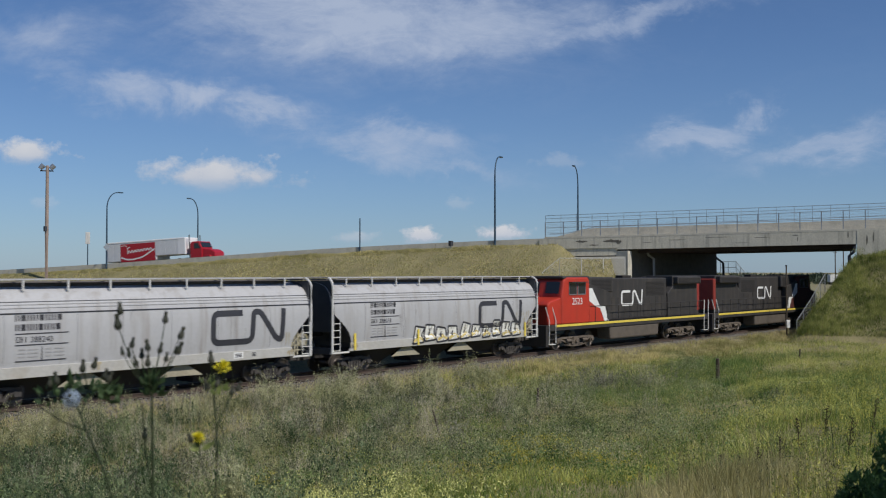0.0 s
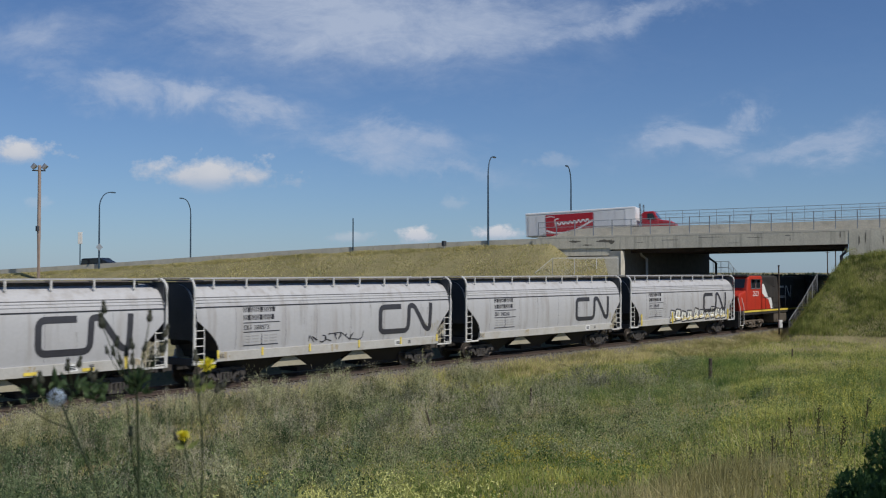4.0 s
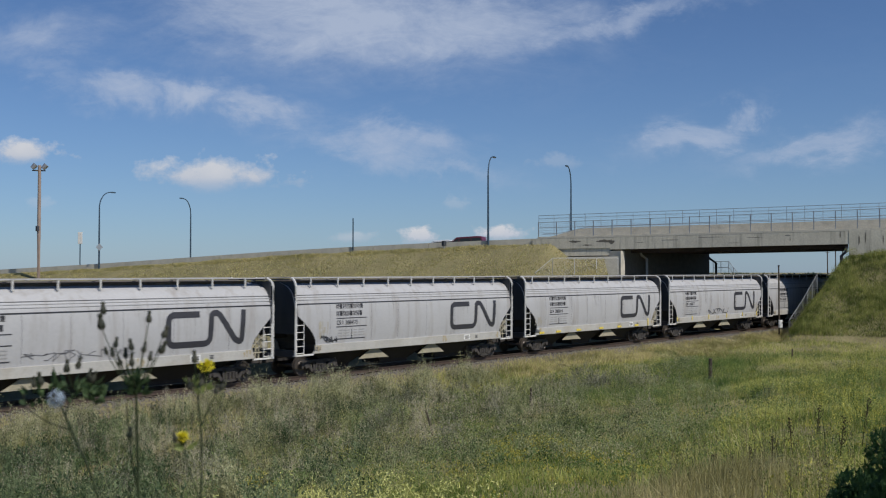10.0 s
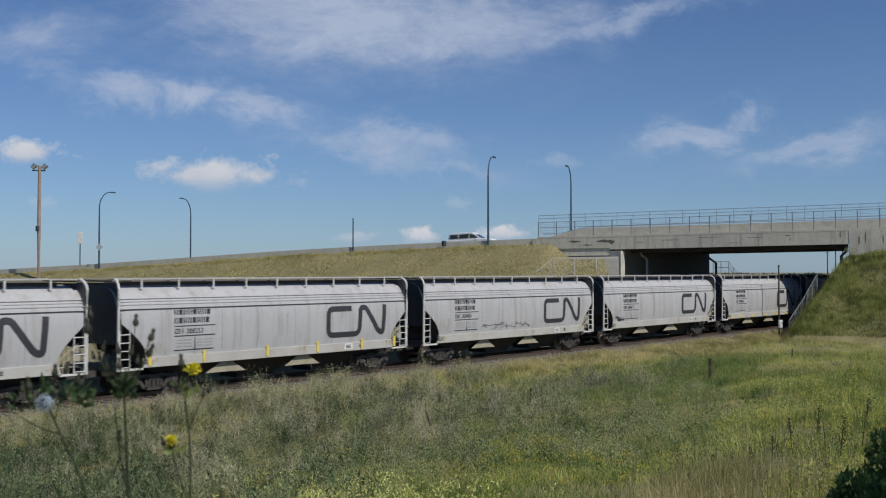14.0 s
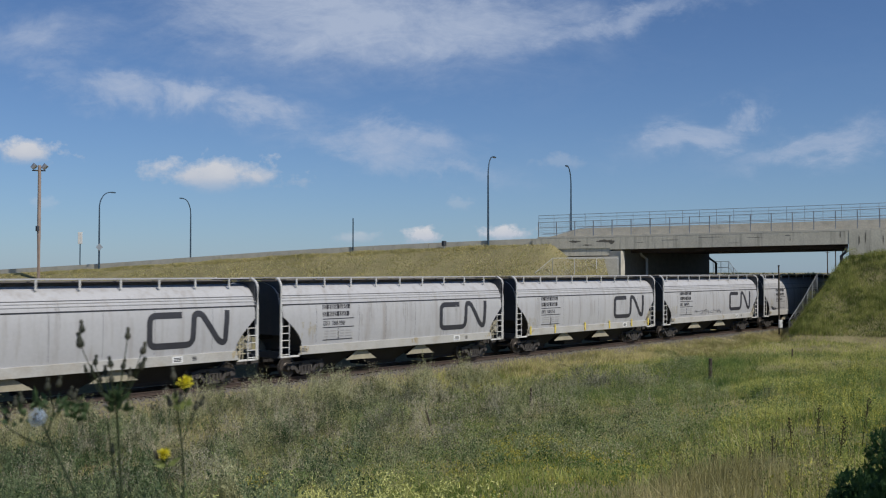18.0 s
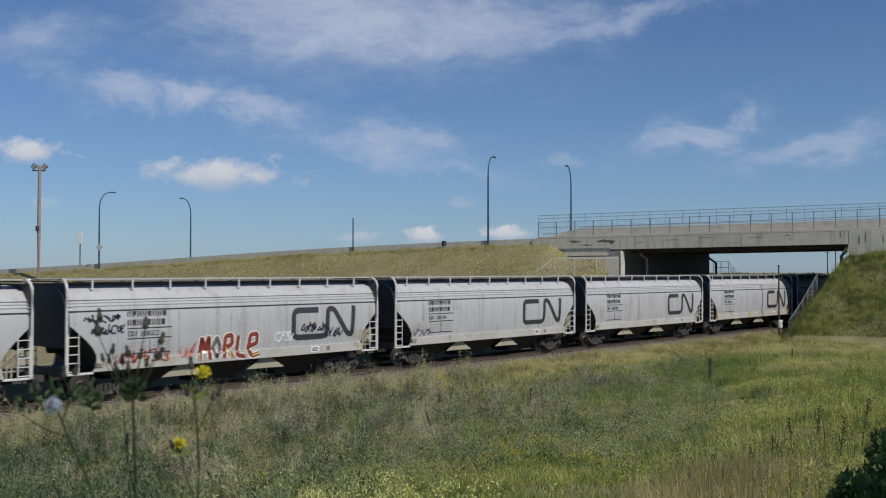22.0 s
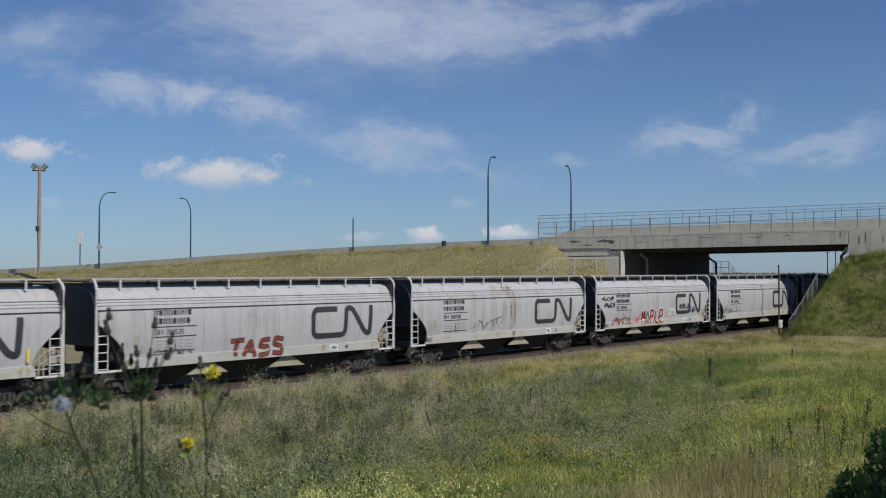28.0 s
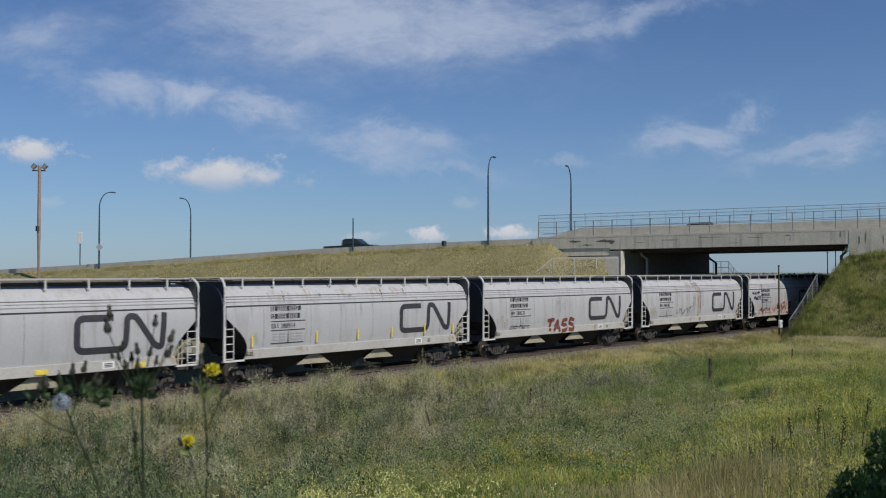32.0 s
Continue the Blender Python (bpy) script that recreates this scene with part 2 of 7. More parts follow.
BUD = leaf_mat("bud", (0.02, 0.028, 0.018), (0.075, 0.075, 0.055), 6.0)
RIDGE_PAINT = mat("ridge_paint", (0.33, 0.30, 0.22), 0.8, vary=0.25, scale=1.5, fine=14)
PLUME_BEIGE = leaf_mat("beige_plume", (0.075, 0.085, 0.04), (0.56, 0.51, 0.37), 0.5, 0.35, swing=5.0, clump=5.5)
PLUME_OLIVE = leaf_mat("olive_plume", (0.055, 0.085, 0.035), (0.42, 0.44, 0.23), 0.5, 0.35, swing=5.0, clump=5.5)
PLUME_DARK = leaf_mat("dark_plume", (0.045, 0.08, 0.033), (0.19, 0.24, 0.12), 0.5, 0.3, swing=5.0, clump=5.5)
WEED_PALE = leaf_mat("pale_weed", (0.26, 0.27, 0.13), (0.54, 0.53, 0.31), 0.5, 0.35, swing=5.0, clump=5.5)
STALK = leaf_mat("seed_stalk", (0.10, 0.10, 0.045), (0.30, 0.27, 0.13), 0.5)
CLOVER = leaf_mat("sweet_clover", (0.10, 0.16, 0.035), (0.36, 0.39, 0.10), 0.8, 0.35, swing=4.0, clump=3)
CLOVER_TOP = leaf_mat("clover_top", (0.42, 0.40, 0.06), (0.68, 0.62, 0.16), 0.8, 0.3)
PLANT_LEAF = leaf_mat("plant_leaf", (0.03, 0.06, 0.025), (0.10, 0.155, 0.065), 9.0, 0.4)
PALE_BUD = leaf_mat("pale_bud", (0.24, 0.30, 0.09), (0.42, 0.48, 0.17), 9.0, 0.45)
PETAL = leaf_mat("petal", (0.70, 0.62, 0.03), (0.84, 0.78, 0.08), 5.0, 0.3)
DOWN = leaf_mat("seed_down", (0.38, 0.48, 0.60), (0.56, 0.65, 0.76), 8.0, 0.4)
DARK_LEAF = leaf_mat("dark_leaf", (0.018, 0.05, 0.018), (0.07, 0.14, 0.045), 2.0, 0.4)
FAR_LEAF = leaf_mat("far_leaf", (0.03, 0.05, 0.03), (0.08, 0.10, 0.06), 0.05)


# ---- mesh helpers ----
def part(name, bm, material, parent, label=""):
    me = bpy.data.meshes.new(name)
    bm.to_mesh(me)
    bm.free()
    return part_of(name, me, material, parent, label)


def part_of(name, me, material, parent, label="", at=None):
    if material and not me.materials:
        me.materials.append(material)
    ob = new(name, me)
    ob.parent = parent
    if at is not None:
        ob.matrix_basis = at
    return tagged(ob, label)


def thing(name, label, category, group="", kind="", at=None):
    ob = new(name)
    ob.empty_display_size = 0.2
    if at is not None:
        ob.matrix_basis = at
    return tagged(ob, label, category, group, kind)


def mesh_only(bm, name, material):
    me = bpy.data.meshes.new(name)
    bm.to_mesh(me)
    bm.free()
    me.materials.append(material)
    return me


def box(bm, x0, x1, y0, y1, z0, z1, bevel=0.0):
    """Adds a box, with bevelled edges if asked."""
    r = bmesh.ops.create_cube(bm, size=1.0)
    m = Matrix.Translation(((x0 + x1) / 2, (y0 + y1) / 2, (z0 + z1) / 2)) @ Matrix.Diagonal((x1 - x0, y1 - y0, z1 - z0, 1))
    bmesh.ops.transform(bm, matrix=m, verts=r["verts"])
    if bevel:
        es = {e for v in r["verts"] for e in v.link_edges}
        bmesh.ops.bevel(bm, geom=list(es), offset=bevel, segments=2, affect="EDGES", profile=0.5)
    return bm


def boxes(*rows, bevel=0.0):
    bm = bmesh.new()
    for r in rows:
        box(bm, *r, bevel=bevel)
    return bm


def rod(bm, a, b, r, r2=None, seg=8):
    """A round bar from a to b."""
    a, b = Vector(a), Vector(b)
    d = b - a
    q = d.to_track_quat("Z", "Y").to_matrix().to_4x4()
    g = bmesh.ops.create_cone(bm, cap_ends=True, segments=seg, radius1=r, radius2=r if r2 is None else r2, depth=d.length)
    bmesh.ops.transform(bm, matrix=Matrix.Translation((a + b) / 2) @ q, verts=g["verts"])
    return bm


def rods(*rows, seg=8):
    bm = bmesh.new()
    for r in rows:
        rod(bm, *r, seg=seg)
    return bm


def tube(bm, pts, r, seg=6, r2=None):
    """A bar bent along points."""
    pts = [Vector(p) for p in pts]
    rings = []
    for i, p in enumerate(pts):
        d = (pts[min(i + 1, len(pts) - 1)] - pts[max(i - 1, 0)]).normalized()
        q = d.to_track_quat("Z", "Y")
        k = i / max(1, len(pts) - 1)
        rr = r if r2 is None else r + (r2 - r) * k
        rings.append([bm.verts.new(p + q @ Vector((rr * math.cos(2 * math.pi * j / seg), rr * math.sin(2 * math.pi * j / seg), 0))) for j in range(seg)])
    for r0, r1 in zip(rings, rings[1:]):
        for j in range(seg):
            bm.faces.new((r0[j], r0[(j + 1) % seg], r1[(j + 1) % seg], r1[j]))
    bm.faces.new(rings[0][::-1]), bm.faces.new(rings[-1])
    return bm


def loft(bm, sections, closed=False, caps=True):
    """Skins equal-length rows of points."""
    vs = [[bm.verts.new(p) for p in s] for s in sections]
    n = len(vs[0])
    for a, b in zip(vs, vs[1:]):
        for j in range(n if closed else n - 1):
            k = (j + 1) % n
            bm.faces.new((a[j], a[k], b[k], b[j]))
    if caps and closed:
        bm.faces.new(vs[0][::-1]), bm.faces.new(vs[-1])
    return vs


def prism(bm, outline, y0, y1, bevel=0.0):
    """Extrudes an outline of (x, z) from y0 to y1."""
    a = [bm.verts.new((x, y0, z)) for x, z in outline]
    b = [bm.verts.new((x, y1, z)) for x, z in outline]
    n = len(a)
    fs = [bm.faces.new(a), bm.faces.new(b[::-1])]
    for i in range(n):
        fs.append(bm.faces.new((a[i], b[i], b[(i + 1) % n], a[(i + 1) % n])))
    bmesh.ops.recalc_face_normals(bm, faces=fs)
    if bevel:
        es = {e for f in fs for e in f.edges}
        bmesh.ops.bevel(bm, geom=list(es), offset=bevel, segments=2, affect="EDGES", profile=0.5)
    return bm


def fast_mesh(name, verts, tris, material):
    """A mesh of triangles from arrays."""
    me = bpy.data.meshes.new(name)
    verts, tris = np.asarray(verts, np.float32), np.asarray(tris, np.int32)
    me.vertices.add(len(verts)), me.loops.add(tris.size), me.polygons.add(len(tris))
    me.vertices.foreach_set("co", verts.ravel())
    me.loops.foreach_set("vertex_index", tris.ravel())
    me.polygons.foreach_set("loop_start", np.arange(0, tris.size, 3, dtype=np.int32))
    me.update(calc_edges=True)
    me.materials.append(material)
    return me


def smooth(ob, angle=40):
    me = ob.data
    me.polygons.foreach_set("use_smooth", [True] * len(me.polygons))
    bm = bmesh.new()
    bm.from_mesh(me)
    for e in bm.edges:
        e.smooth = len(e.link_faces) == 2 and e.calc_face_angle(3.0) < radians(angle)
    bm.to_mesh(me)
    bm.free()
    return ob


def lettering(name, text, size, material, parent, at, label=""):
    """Characters in the built-in font as a thin mesh."""
    cu = bpy.data.curves.new(name, "FONT")
    cu.body, cu.size, cu.extrude = text, size, 0.002
    tmp = bpy.data.objects.new(name, cu)
    scene.collection.objects.link(tmp)
    bpy.context.view_layer.update()
    me = bpy.data.meshes.new_from_object(tmp.evaluated_get(bpy.context.evaluated_depsgraph_get()))
    bpy.data.objects.remove(tmp)
    me.materials.clear()
    return part_of(name, me, material, parent, label, at)


# ---- plan ----
TRACK_Y = 36.5
P0 = np.array([87.545, 34.9])          # where the near face of the overpass stands over the train's side
B_AZ = 110.0
BD = np.array([math.cos(radians(B_AZ)), math.sin(radians(B_AZ))])   # along the road, away from the camera
NC = np.array([-BD[1], BD[0]])         # across the road, towards the camera
ROAD_W = 17.4
PROFILE = [(-400, 1.0), (-150, 6.0), (-60, 8.7), (-20, 8.72), (-5.5, 8.42), (14, 8.12), (21.7, 8.05), (26.9, 7.9), (31, 7.78), (41, 7.42), (49.5, 7.05), (60.8, 6.42),
           (72.8, 5.75), (87, 5.1), (110, 4.1), (150, 2.4), (220, 0.6), (400, 0.0), (3000, 0.0)]
PD, PZ = np.array([p[0] for p in PROFILE], float), np.array([p[1] for p in PROFILE], float)


def edge_z(d):
    """Height of the top of the road's near edge."""
    return np.interp(d, PD, PZ)


def road(d, q, z=0.0):
    """World point at d along the road, q across it (0 near edge, negative away), z over the edge's height."""
    p = P0 + BD * d + NC * q
    return Vector((p[0], p[1], float(edge_z(d)) + z))


def lane_drop(d, q=-3.0):
    """How far the carriageway lies under the top of its edge barrier; the far lanes fall away more down the ramp."""
    return float(np.interp(d, [8, 30], [-0.36, -0.85]) + (np.interp(d, [55, 82], [0, -1.3]) if q < -9 else 0))


GROUND_Y = np.array([-4000, -60, -15, 0, 4, 8, 12, 16, 19, 22, 28, 32.0, 33.4, 34.4, 38.6, 39.2, 40.4, 41.5, 46, 60, 4000], float)
GROUND_Z = np.array([3.0, 3.2, 3.4, 3.3, 2.8, 1.9, 1.0, 0.25, -0.3, -0.6, -0.75, -0.72, -0.62, -0.22, -0.22, -0.3, 0.75, 0.9, 0.4, -0.3, -0.5], float)


def ground_z(x, y):
    x, y = np.asarray(x, float), np.asarray(y, float)
    z = np.interp(y, GROUND_Y, GROUND_Z)
    rough = 0.10 * np.sin(x * 0.55 + 2.0 * np.sin(y * 0.33)) * np.sin(y * 0.6 + 1.0) + 0.07 * np.sin(x * 0.9 + 1.3 * np.sin(y * 0.7)) * np.cos(y * 1.1 + np.sin(x * 0.5)) + 0.12 * np.sin(x * 0.23 + y * 0.31)
    ease = np.clip((x - 3) / 14, 0, 1) * np.clip((24 - y) / 6, 0, 1)
    z = -0.6 + (z + 0.6) * (1 - 0.32 * ease) + np.where(np.abs(y - TRACK_Y) < 5, 0, rough)
    d = (x - P0[0]) * BD[0] + (y - P0[1]) * BD[1]
    q = (x - P0[0]) * NC[0] + (y - P0[1]) * NC[1]
    out = np.maximum(0, np.maximum(q - 0.3, -(q + ROAD_W + 0.3)))
    far = np.maximum(0, 54.2 - y) * 1.6
    bank = edge_z(d) - 0.62 - np.hypot(out, far) / 1.75
    near = np.maximum(0, y - 29.6) * 3.2
    bank2 = edge_z(d) - 2.5 + np.clip((-6 - d) * 0.12, 0, 1.2) - np.hypot(np.maximum(0, out - 0.3), near) / 1.62 + 0.2 * np.sin(x * 0.4 + y * 0.3)
    bench = edge_z(d) - 2.05 - np.hypot(out, np.maximum(0, 49.4 - y) * 8.0) / 1.75
    bank = np.where(y > 40, np.maximum(bank, bench), -50)
    bank2 = np.where(y < 36, bank2, -50)
    return np.maximum(z, np.maximum(bank, bank2))


def build_ground():
    def axis(parts):
        out = []
        for a, b, s in parts:
            out.append(np.arange(a, b, s))
        return np.concatenate(out + [np.array([4000.0])])
    xs = axis([(-4000, -400, 400), (-400, -60, 20), (-60, 0, 3), (0, 125, 0.6), (125, 260, 5), (260, 600, 40), (600, 4000, 400)])
    ys = axis([(-4000, -400, 400), (-400, -60, 20), (-60, 0, 3), (0, 70, 0.5), (70, 200, 2), (200, 600, 25), (600, 4000, 400)])
    gx, gy = np.meshgrid(xs, ys, indexing="ij")
    gz = ground_z(gx, gy)
    v = np.stack([gx, gy, gz], -1).reshape(-1, 3)
    nx, ny = len(xs), len(ys)
    i, j = np.meshgrid(np.arange(nx - 1), np.arange(ny - 1), indexing="ij")
    a = (i * ny + j).ravel()
    tris = np.concatenate([np.stack([a, a + ny, a + ny + 1], -1), np.stack([a, a + ny + 1, a + 1], -1)])
    soil = mat("soil_and_thatch", (0.21, 0.182, 0.088), 0.95, vary=0.35, scale=0.35, fine=6, bump=0.4, stain=(0.13, 0.135, 0.045), stain_amount=0.8)
    ob = new("ground", fast_mesh("ground", v, tris, soil))
    ob.data.polygons.foreach_set("use_smooth", [True] * len(ob.data.polygons))
    tagged(ob, "grassy ground sloping down to the railway line", "ground", kind="structure")


build_ground()


# ---- railway ----
def build_track():
    t = thing("railway_track", "rusty steel rails on dark wooden ties in grey ballast", "railway track", kind="structure", at=pose(0, TRACK_Y, 0))
    for s in (-1, 1):
        bm = bmesh.new()
        prof = [(-0.07, -0.17), (0.07, -0.17), (0.07, -0.15), (0.012, -0.13), (0.012, -0.05), (0.036, -0.04), (0.036, 0.0), (-0.036, 0.0), (-0.036, -0.04), (-0.012, -0.05), (-0.012, -0.13), (-0.07, -0.15)]
        loft(bm, [[(x, s * 0.755 + y, z) for y, z in prof] for x in (-250, 0, 60, 120, 900)], closed=True)
        part("rail", bm, RAIL_STEEL, t, "rusty steel rail")
    me = mesh_only(boxes((-0.11, 0.11, -1.3, 1.3, -0.36, -0.172), bevel=0.012), "tie", TIE)
    for i in range(210):
        part_of("tie", me, None, t, at=pose(2 + i * 0.52, random.uniform(-0.03, 0.03), 0, 0, 0, random.uniform(-1, 1)))
    # crushed stone
    rng = np.random.default_rng(3)
    n = 34000
    x = rng.uniform(8, 112, n)
    y = np.where(rng.random(n) < 0.85, rng.uniform(32.3, 36.0, n), rng.uniform(36.0, 40.6, n))
    z = ground_z(x, y)
    c = np.stack([x, y - TRACK_Y, z + 0.01], -1)
    s = rng.uniform(0.025, 0.06, n)
    base = np.array([[1, 0, 0], [-0.5, 0.86, 0], [-0.5, -0.86, 0], [0, 0, 1.0]])
    ang = rng.uniform(0, 6.28, n)
    ca, sa = np.cos(ang), np.sin(ang)
    v = base[None] * s[:, None, None] * rng.uniform(0.7, 1.3, (n, 4, 3))
    v = np.stack([v[..., 0] * ca[:, None] - v[..., 1] * sa[:, None], v[..., 0] * sa[:, None] + v[..., 1] * ca[:, None], v[..., 2]], -1) + c[:, None]
    f = np.array([[0, 1, 3], [1, 2, 3], [2, 0, 3]])
    tris = (np.arange(n)[:, None, None] * 4 + f[None]).reshape(-1, 3)
    tagged(part_of("ballast_stones", fast_mesh("ballast_stones", v.reshape(-1, 3), tris, BALLAST), None, t, "grey-brown crushed stone ballast"), kind="stuff")


build_track()


# ---- overpass ----
def slab(bm, d0, d1, q0, q1, z0, z1, n=1):
    """A block that follows the road's rise."""
    secs = []
    for i in range(n + 1):
        d = d0 + (d1 - d0) * i / n
        secs.append([road(d, q0, z0), road(d, q1, z0), road(d, q1, z1), road(d, q0, z1)])
    loft(bm, secs, closed=True)
    bmesh.ops.recalc_face_normals(bm, faces=bm.faces[:])
    return bm


def build_overpass():
    t = thing("road_overpass", "weathered grey concrete road overpass spanning the railway", "overpass", kind="structure")
    D0, D1 = -5.6, 14.2
    for q0, q1 in ((-0.55, 0.0), (-ROAD_W, -ROAD_W + 0.55)):
        part("fascia_girder", slab(bmesh.new(), D0, D1 + 0.9, q0, q1, -1.2, 0.0, 4), CONCRETE, t, "stained concrete edge beam")
        part("coping", slab(bmesh.new(), -60, 22, q0 - (0.01 if q0 < -5 else -0.0), q1 + 0.01, -0.06, 0.12, 12), CONCRETE_PALE, t)
    part("deck_slab", slab(bmesh.new(), D0 - 2, D1 + 0.9, -ROAD_W + 0.55, -0.55, -0.75, -0.46, 4), CONCRETE, t)
    for i in range(7):
        q = -2.2 - i * 2.2
        part("girder", slab(bmesh.new(), D0, D1 + 0.5, q - 0.25, q + 0.25, -1.52, -0.75, 2), GIRDER_STEEL, t, "dark steel girder")
    # parapet between footway and lanes, both sides
    part("footway", slab(bmesh.new(), -60, 21.0, -1.75, -0.55, -0.5, -0.05, 12), CONCRETE, t)
    for q0, top in ((-2.1, 0.92), (-ROAD_W + 1.7, 1.3)):
        ramp = bmesh.new()
        loft(ramp, [[road(d, q0, -0.5), road(d, q0 + 0.35, -0.5), road(d, q0 + 0.35, z), road(d, q0, z)] for d, z in ((17.5, top), (18.6, top - 0.12), (21.5, 0.1))], closed=True)
        bmesh.ops.recalc_face_normals(ramp, faces=ramp.faces[:])
        part("parapet_end", ramp, CONCRETE_PALE, t)
        part("traffic_parapet", slab(bmesh.new(), -60, 17.48, q0, q0 + 0.35, -0.5, top, 12), CONCRETE_PALE, t, "pale concrete traffic parapet")
    # wing walls in line with the edge beams
    part("wing_wall", slab(bmesh.new(), D1 + 0.9, 22.5, -0.6, 0.0, -1.05, -0.06, 2), CONCRETE, t)
    part("wing_wall", slab(bmesh.new(), D1 + 0.9, 20.5, -0.62, -0.1, -1.75, -1.05, 2), CONCRETE, t)
    part("retaining_wall", slab(bmesh.new(), D1 - 0.2, 21.2, -0.3, 0.25, -6.5, -1.85, 2), CONCRETE_PALE, t, "pale concrete retaining wall")
    part("wing_wall", slab(bmesh.new(), -30, D0, -0.7, 0.03, -4.0, -0.06, 3), CONCRETE, t, "rain-streaked concrete wing wall")
    # spalls and cracks on the beams, uneven outlines
    rng = random.Random(5)
    for d, z, w, h in ((15.6, -0.42, 1.5, 0.34), (14.9, -0.5, 0.5, 0.5), (18.4, -0.4, 1.1, 0.3), (17.2, -0.75, 0.9, 0.16), (9.6, -0.45, 1.6, 0.07), (6.0, -0.3, 2.2, 0.05), (2.2, -0.42, 1.3, 0.06), (-0.6, -0.3, 0.5, 0.1), (-0.8, -0.65, 0.06, 0.5),
                       (-4.9, -0.4, 0.09, 0.7), (-6.4, -0.9, 0.12, 1.5), (-6.9, -0.7, 0.1, 1.3), (-8.3, -0.9, 0.08, 1.2), (-9.6, -0.7, 0.07, 0.9), (-11.0, -0.9, 0.1, 1.1), (12.3, -0.62, 0.9, 0.05), (4.0, -0.85, 1.4, 0.04)):
        n = 9
        top, low = [], []
        for i in range(n + 1):
            k = i / n
            swell = math.sin(math.pi * min(0.97, max(0.03, k))) ** 0.5
            x = d + w * (k - 0.5)
            top.append((x, z + h * 0.5 * swell * rng.uniform(0.35, 1.0)))
            low.append((x, z - h * 0.5 * swell * rng.uniform(0.35, 1.0)))
        bm = bmesh.new()
        q = 0.006 if d > -5.6 else 0.036
        loft(bm, [[road(x, q, z0), road(x, q, z1)] for (x, z0), (_, z1) in zip(low, top)])
        part("stain_patch", bm, CONCRETE_STAIN_SHADE, t)
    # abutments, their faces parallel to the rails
    # the far face has the shade under the deck put into its colour
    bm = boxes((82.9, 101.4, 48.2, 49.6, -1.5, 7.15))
    part("abutment_far", bm, CONCRETE_STAIN_SHADE, t, "concrete abutment face, its colour darkened for the deck's shade")
    bm = boxes((82.45, 83.2, 47.95, 49.2, -1.0, 6.75), bevel=0.03)
    part("abutment_pilaster", bm, CONCRETE_PALE, t, "pale concrete pilaster")
    bm = boxes((90.5, 108.0, 28.0, 29.7, -1.5, 7.0))
    part("abutment_near", bm, CONCRETE, t)
    # bearing-shelf drain pipes
    for pts, m in (([(86.1, 47.95, 6.75), (86.2, 47.9, 6.4), (86.6, 47.55, 6.05), (86.6, 47.5, 2.2)], GALV),
                   ([(101.5, 48.6, 6.75), (101.5, 48.5, 6.45), (101.5, 47.5, 5.75), (101.5, 47.45, 2.2)], END_PAINT),
                   ([(89.3, 29.8, 7.0), (89.3, 29.85, 6.55), (89.3, 30.25, 6.2), (89.3, 30.25, 3.0)], END_PAINT)):
        bm = bmesh.new()
        tube(bm, pts, 0.13, 8)
        part("drain_pipe", bm, m, t, "galvanised drain pipe" if m is GALV else "dark steel drain pipe")
    # edge railings: posts and two rails
    for q, d0, step, tall, rail_z in ((-0.22, 21.98, 1.767, (1.42, 1.72), (0.62, 0.98)), (-ROAD_W + 0.22, 26.4, 1.767, (3.15, 3.2), (0.88, 0.995))):
        thin = 0.042 if q > -5 else 0.02
        h = lambda d: float(np.interp(d, [-12, 22], [tall[1], tall[0]]))
        post = mesh_only(boxes((-thin, thin, -thin, thin, 0.0, 1.0)), "railing_post", RAIL_PAINT)
        ds = [d0 - step * i for i in range(int((d0 + 45) / step))]
        for d in ds:
            part_of("railing_post", post, None, t, at=Matrix.Translation(road(d, q, 0.1)) @ pose(0, 0, 0, 0, 0, B_AZ) @ Matrix.Diagonal((1, 1, h(d), 1)))
        for k in rail_z:
            bm = bmesh.new()
            tube(bm, [road(x, q, 0.1 + h(x) * k) for x in (d0, 15, 8, 0, -8, -20, ds[-1])], 0.03 if q > -5 else 0.025, 6)
            part("railing_bar", bm, RAIL_PAINT, t)
        # strands of the wire netting between the posts
        bm = bmesh.new()
        for k in np.arange(0.08, 1.0, 0.075):
            tube(bm, [road(x, q, 0.1 + h(x) * float(k)) for x in (d0, 8, -8, -20, ds[-1])], 0.006, 3)
        tagged(part("railing_netting", bm, GALV, t, "thin galvanised wire strands"), kind="stuff")
    # bent pipe rail on the traffic parapet
    bm = bmesh.new()
    tube(bm, [road(21.98, -1.9, 0.45), road(20.2, -1.9, 0.5), road(18.8, -1.9, 0.78), road(17.6, -1.9, 1.02), road(10, -1.9, 1.06), road(0, -1.9, 1.06), road(-40, -1.9, 1.06)], 0.03, 6)
    part("parapet_rail", bm, GALV, t)
    return t


build_overpass()


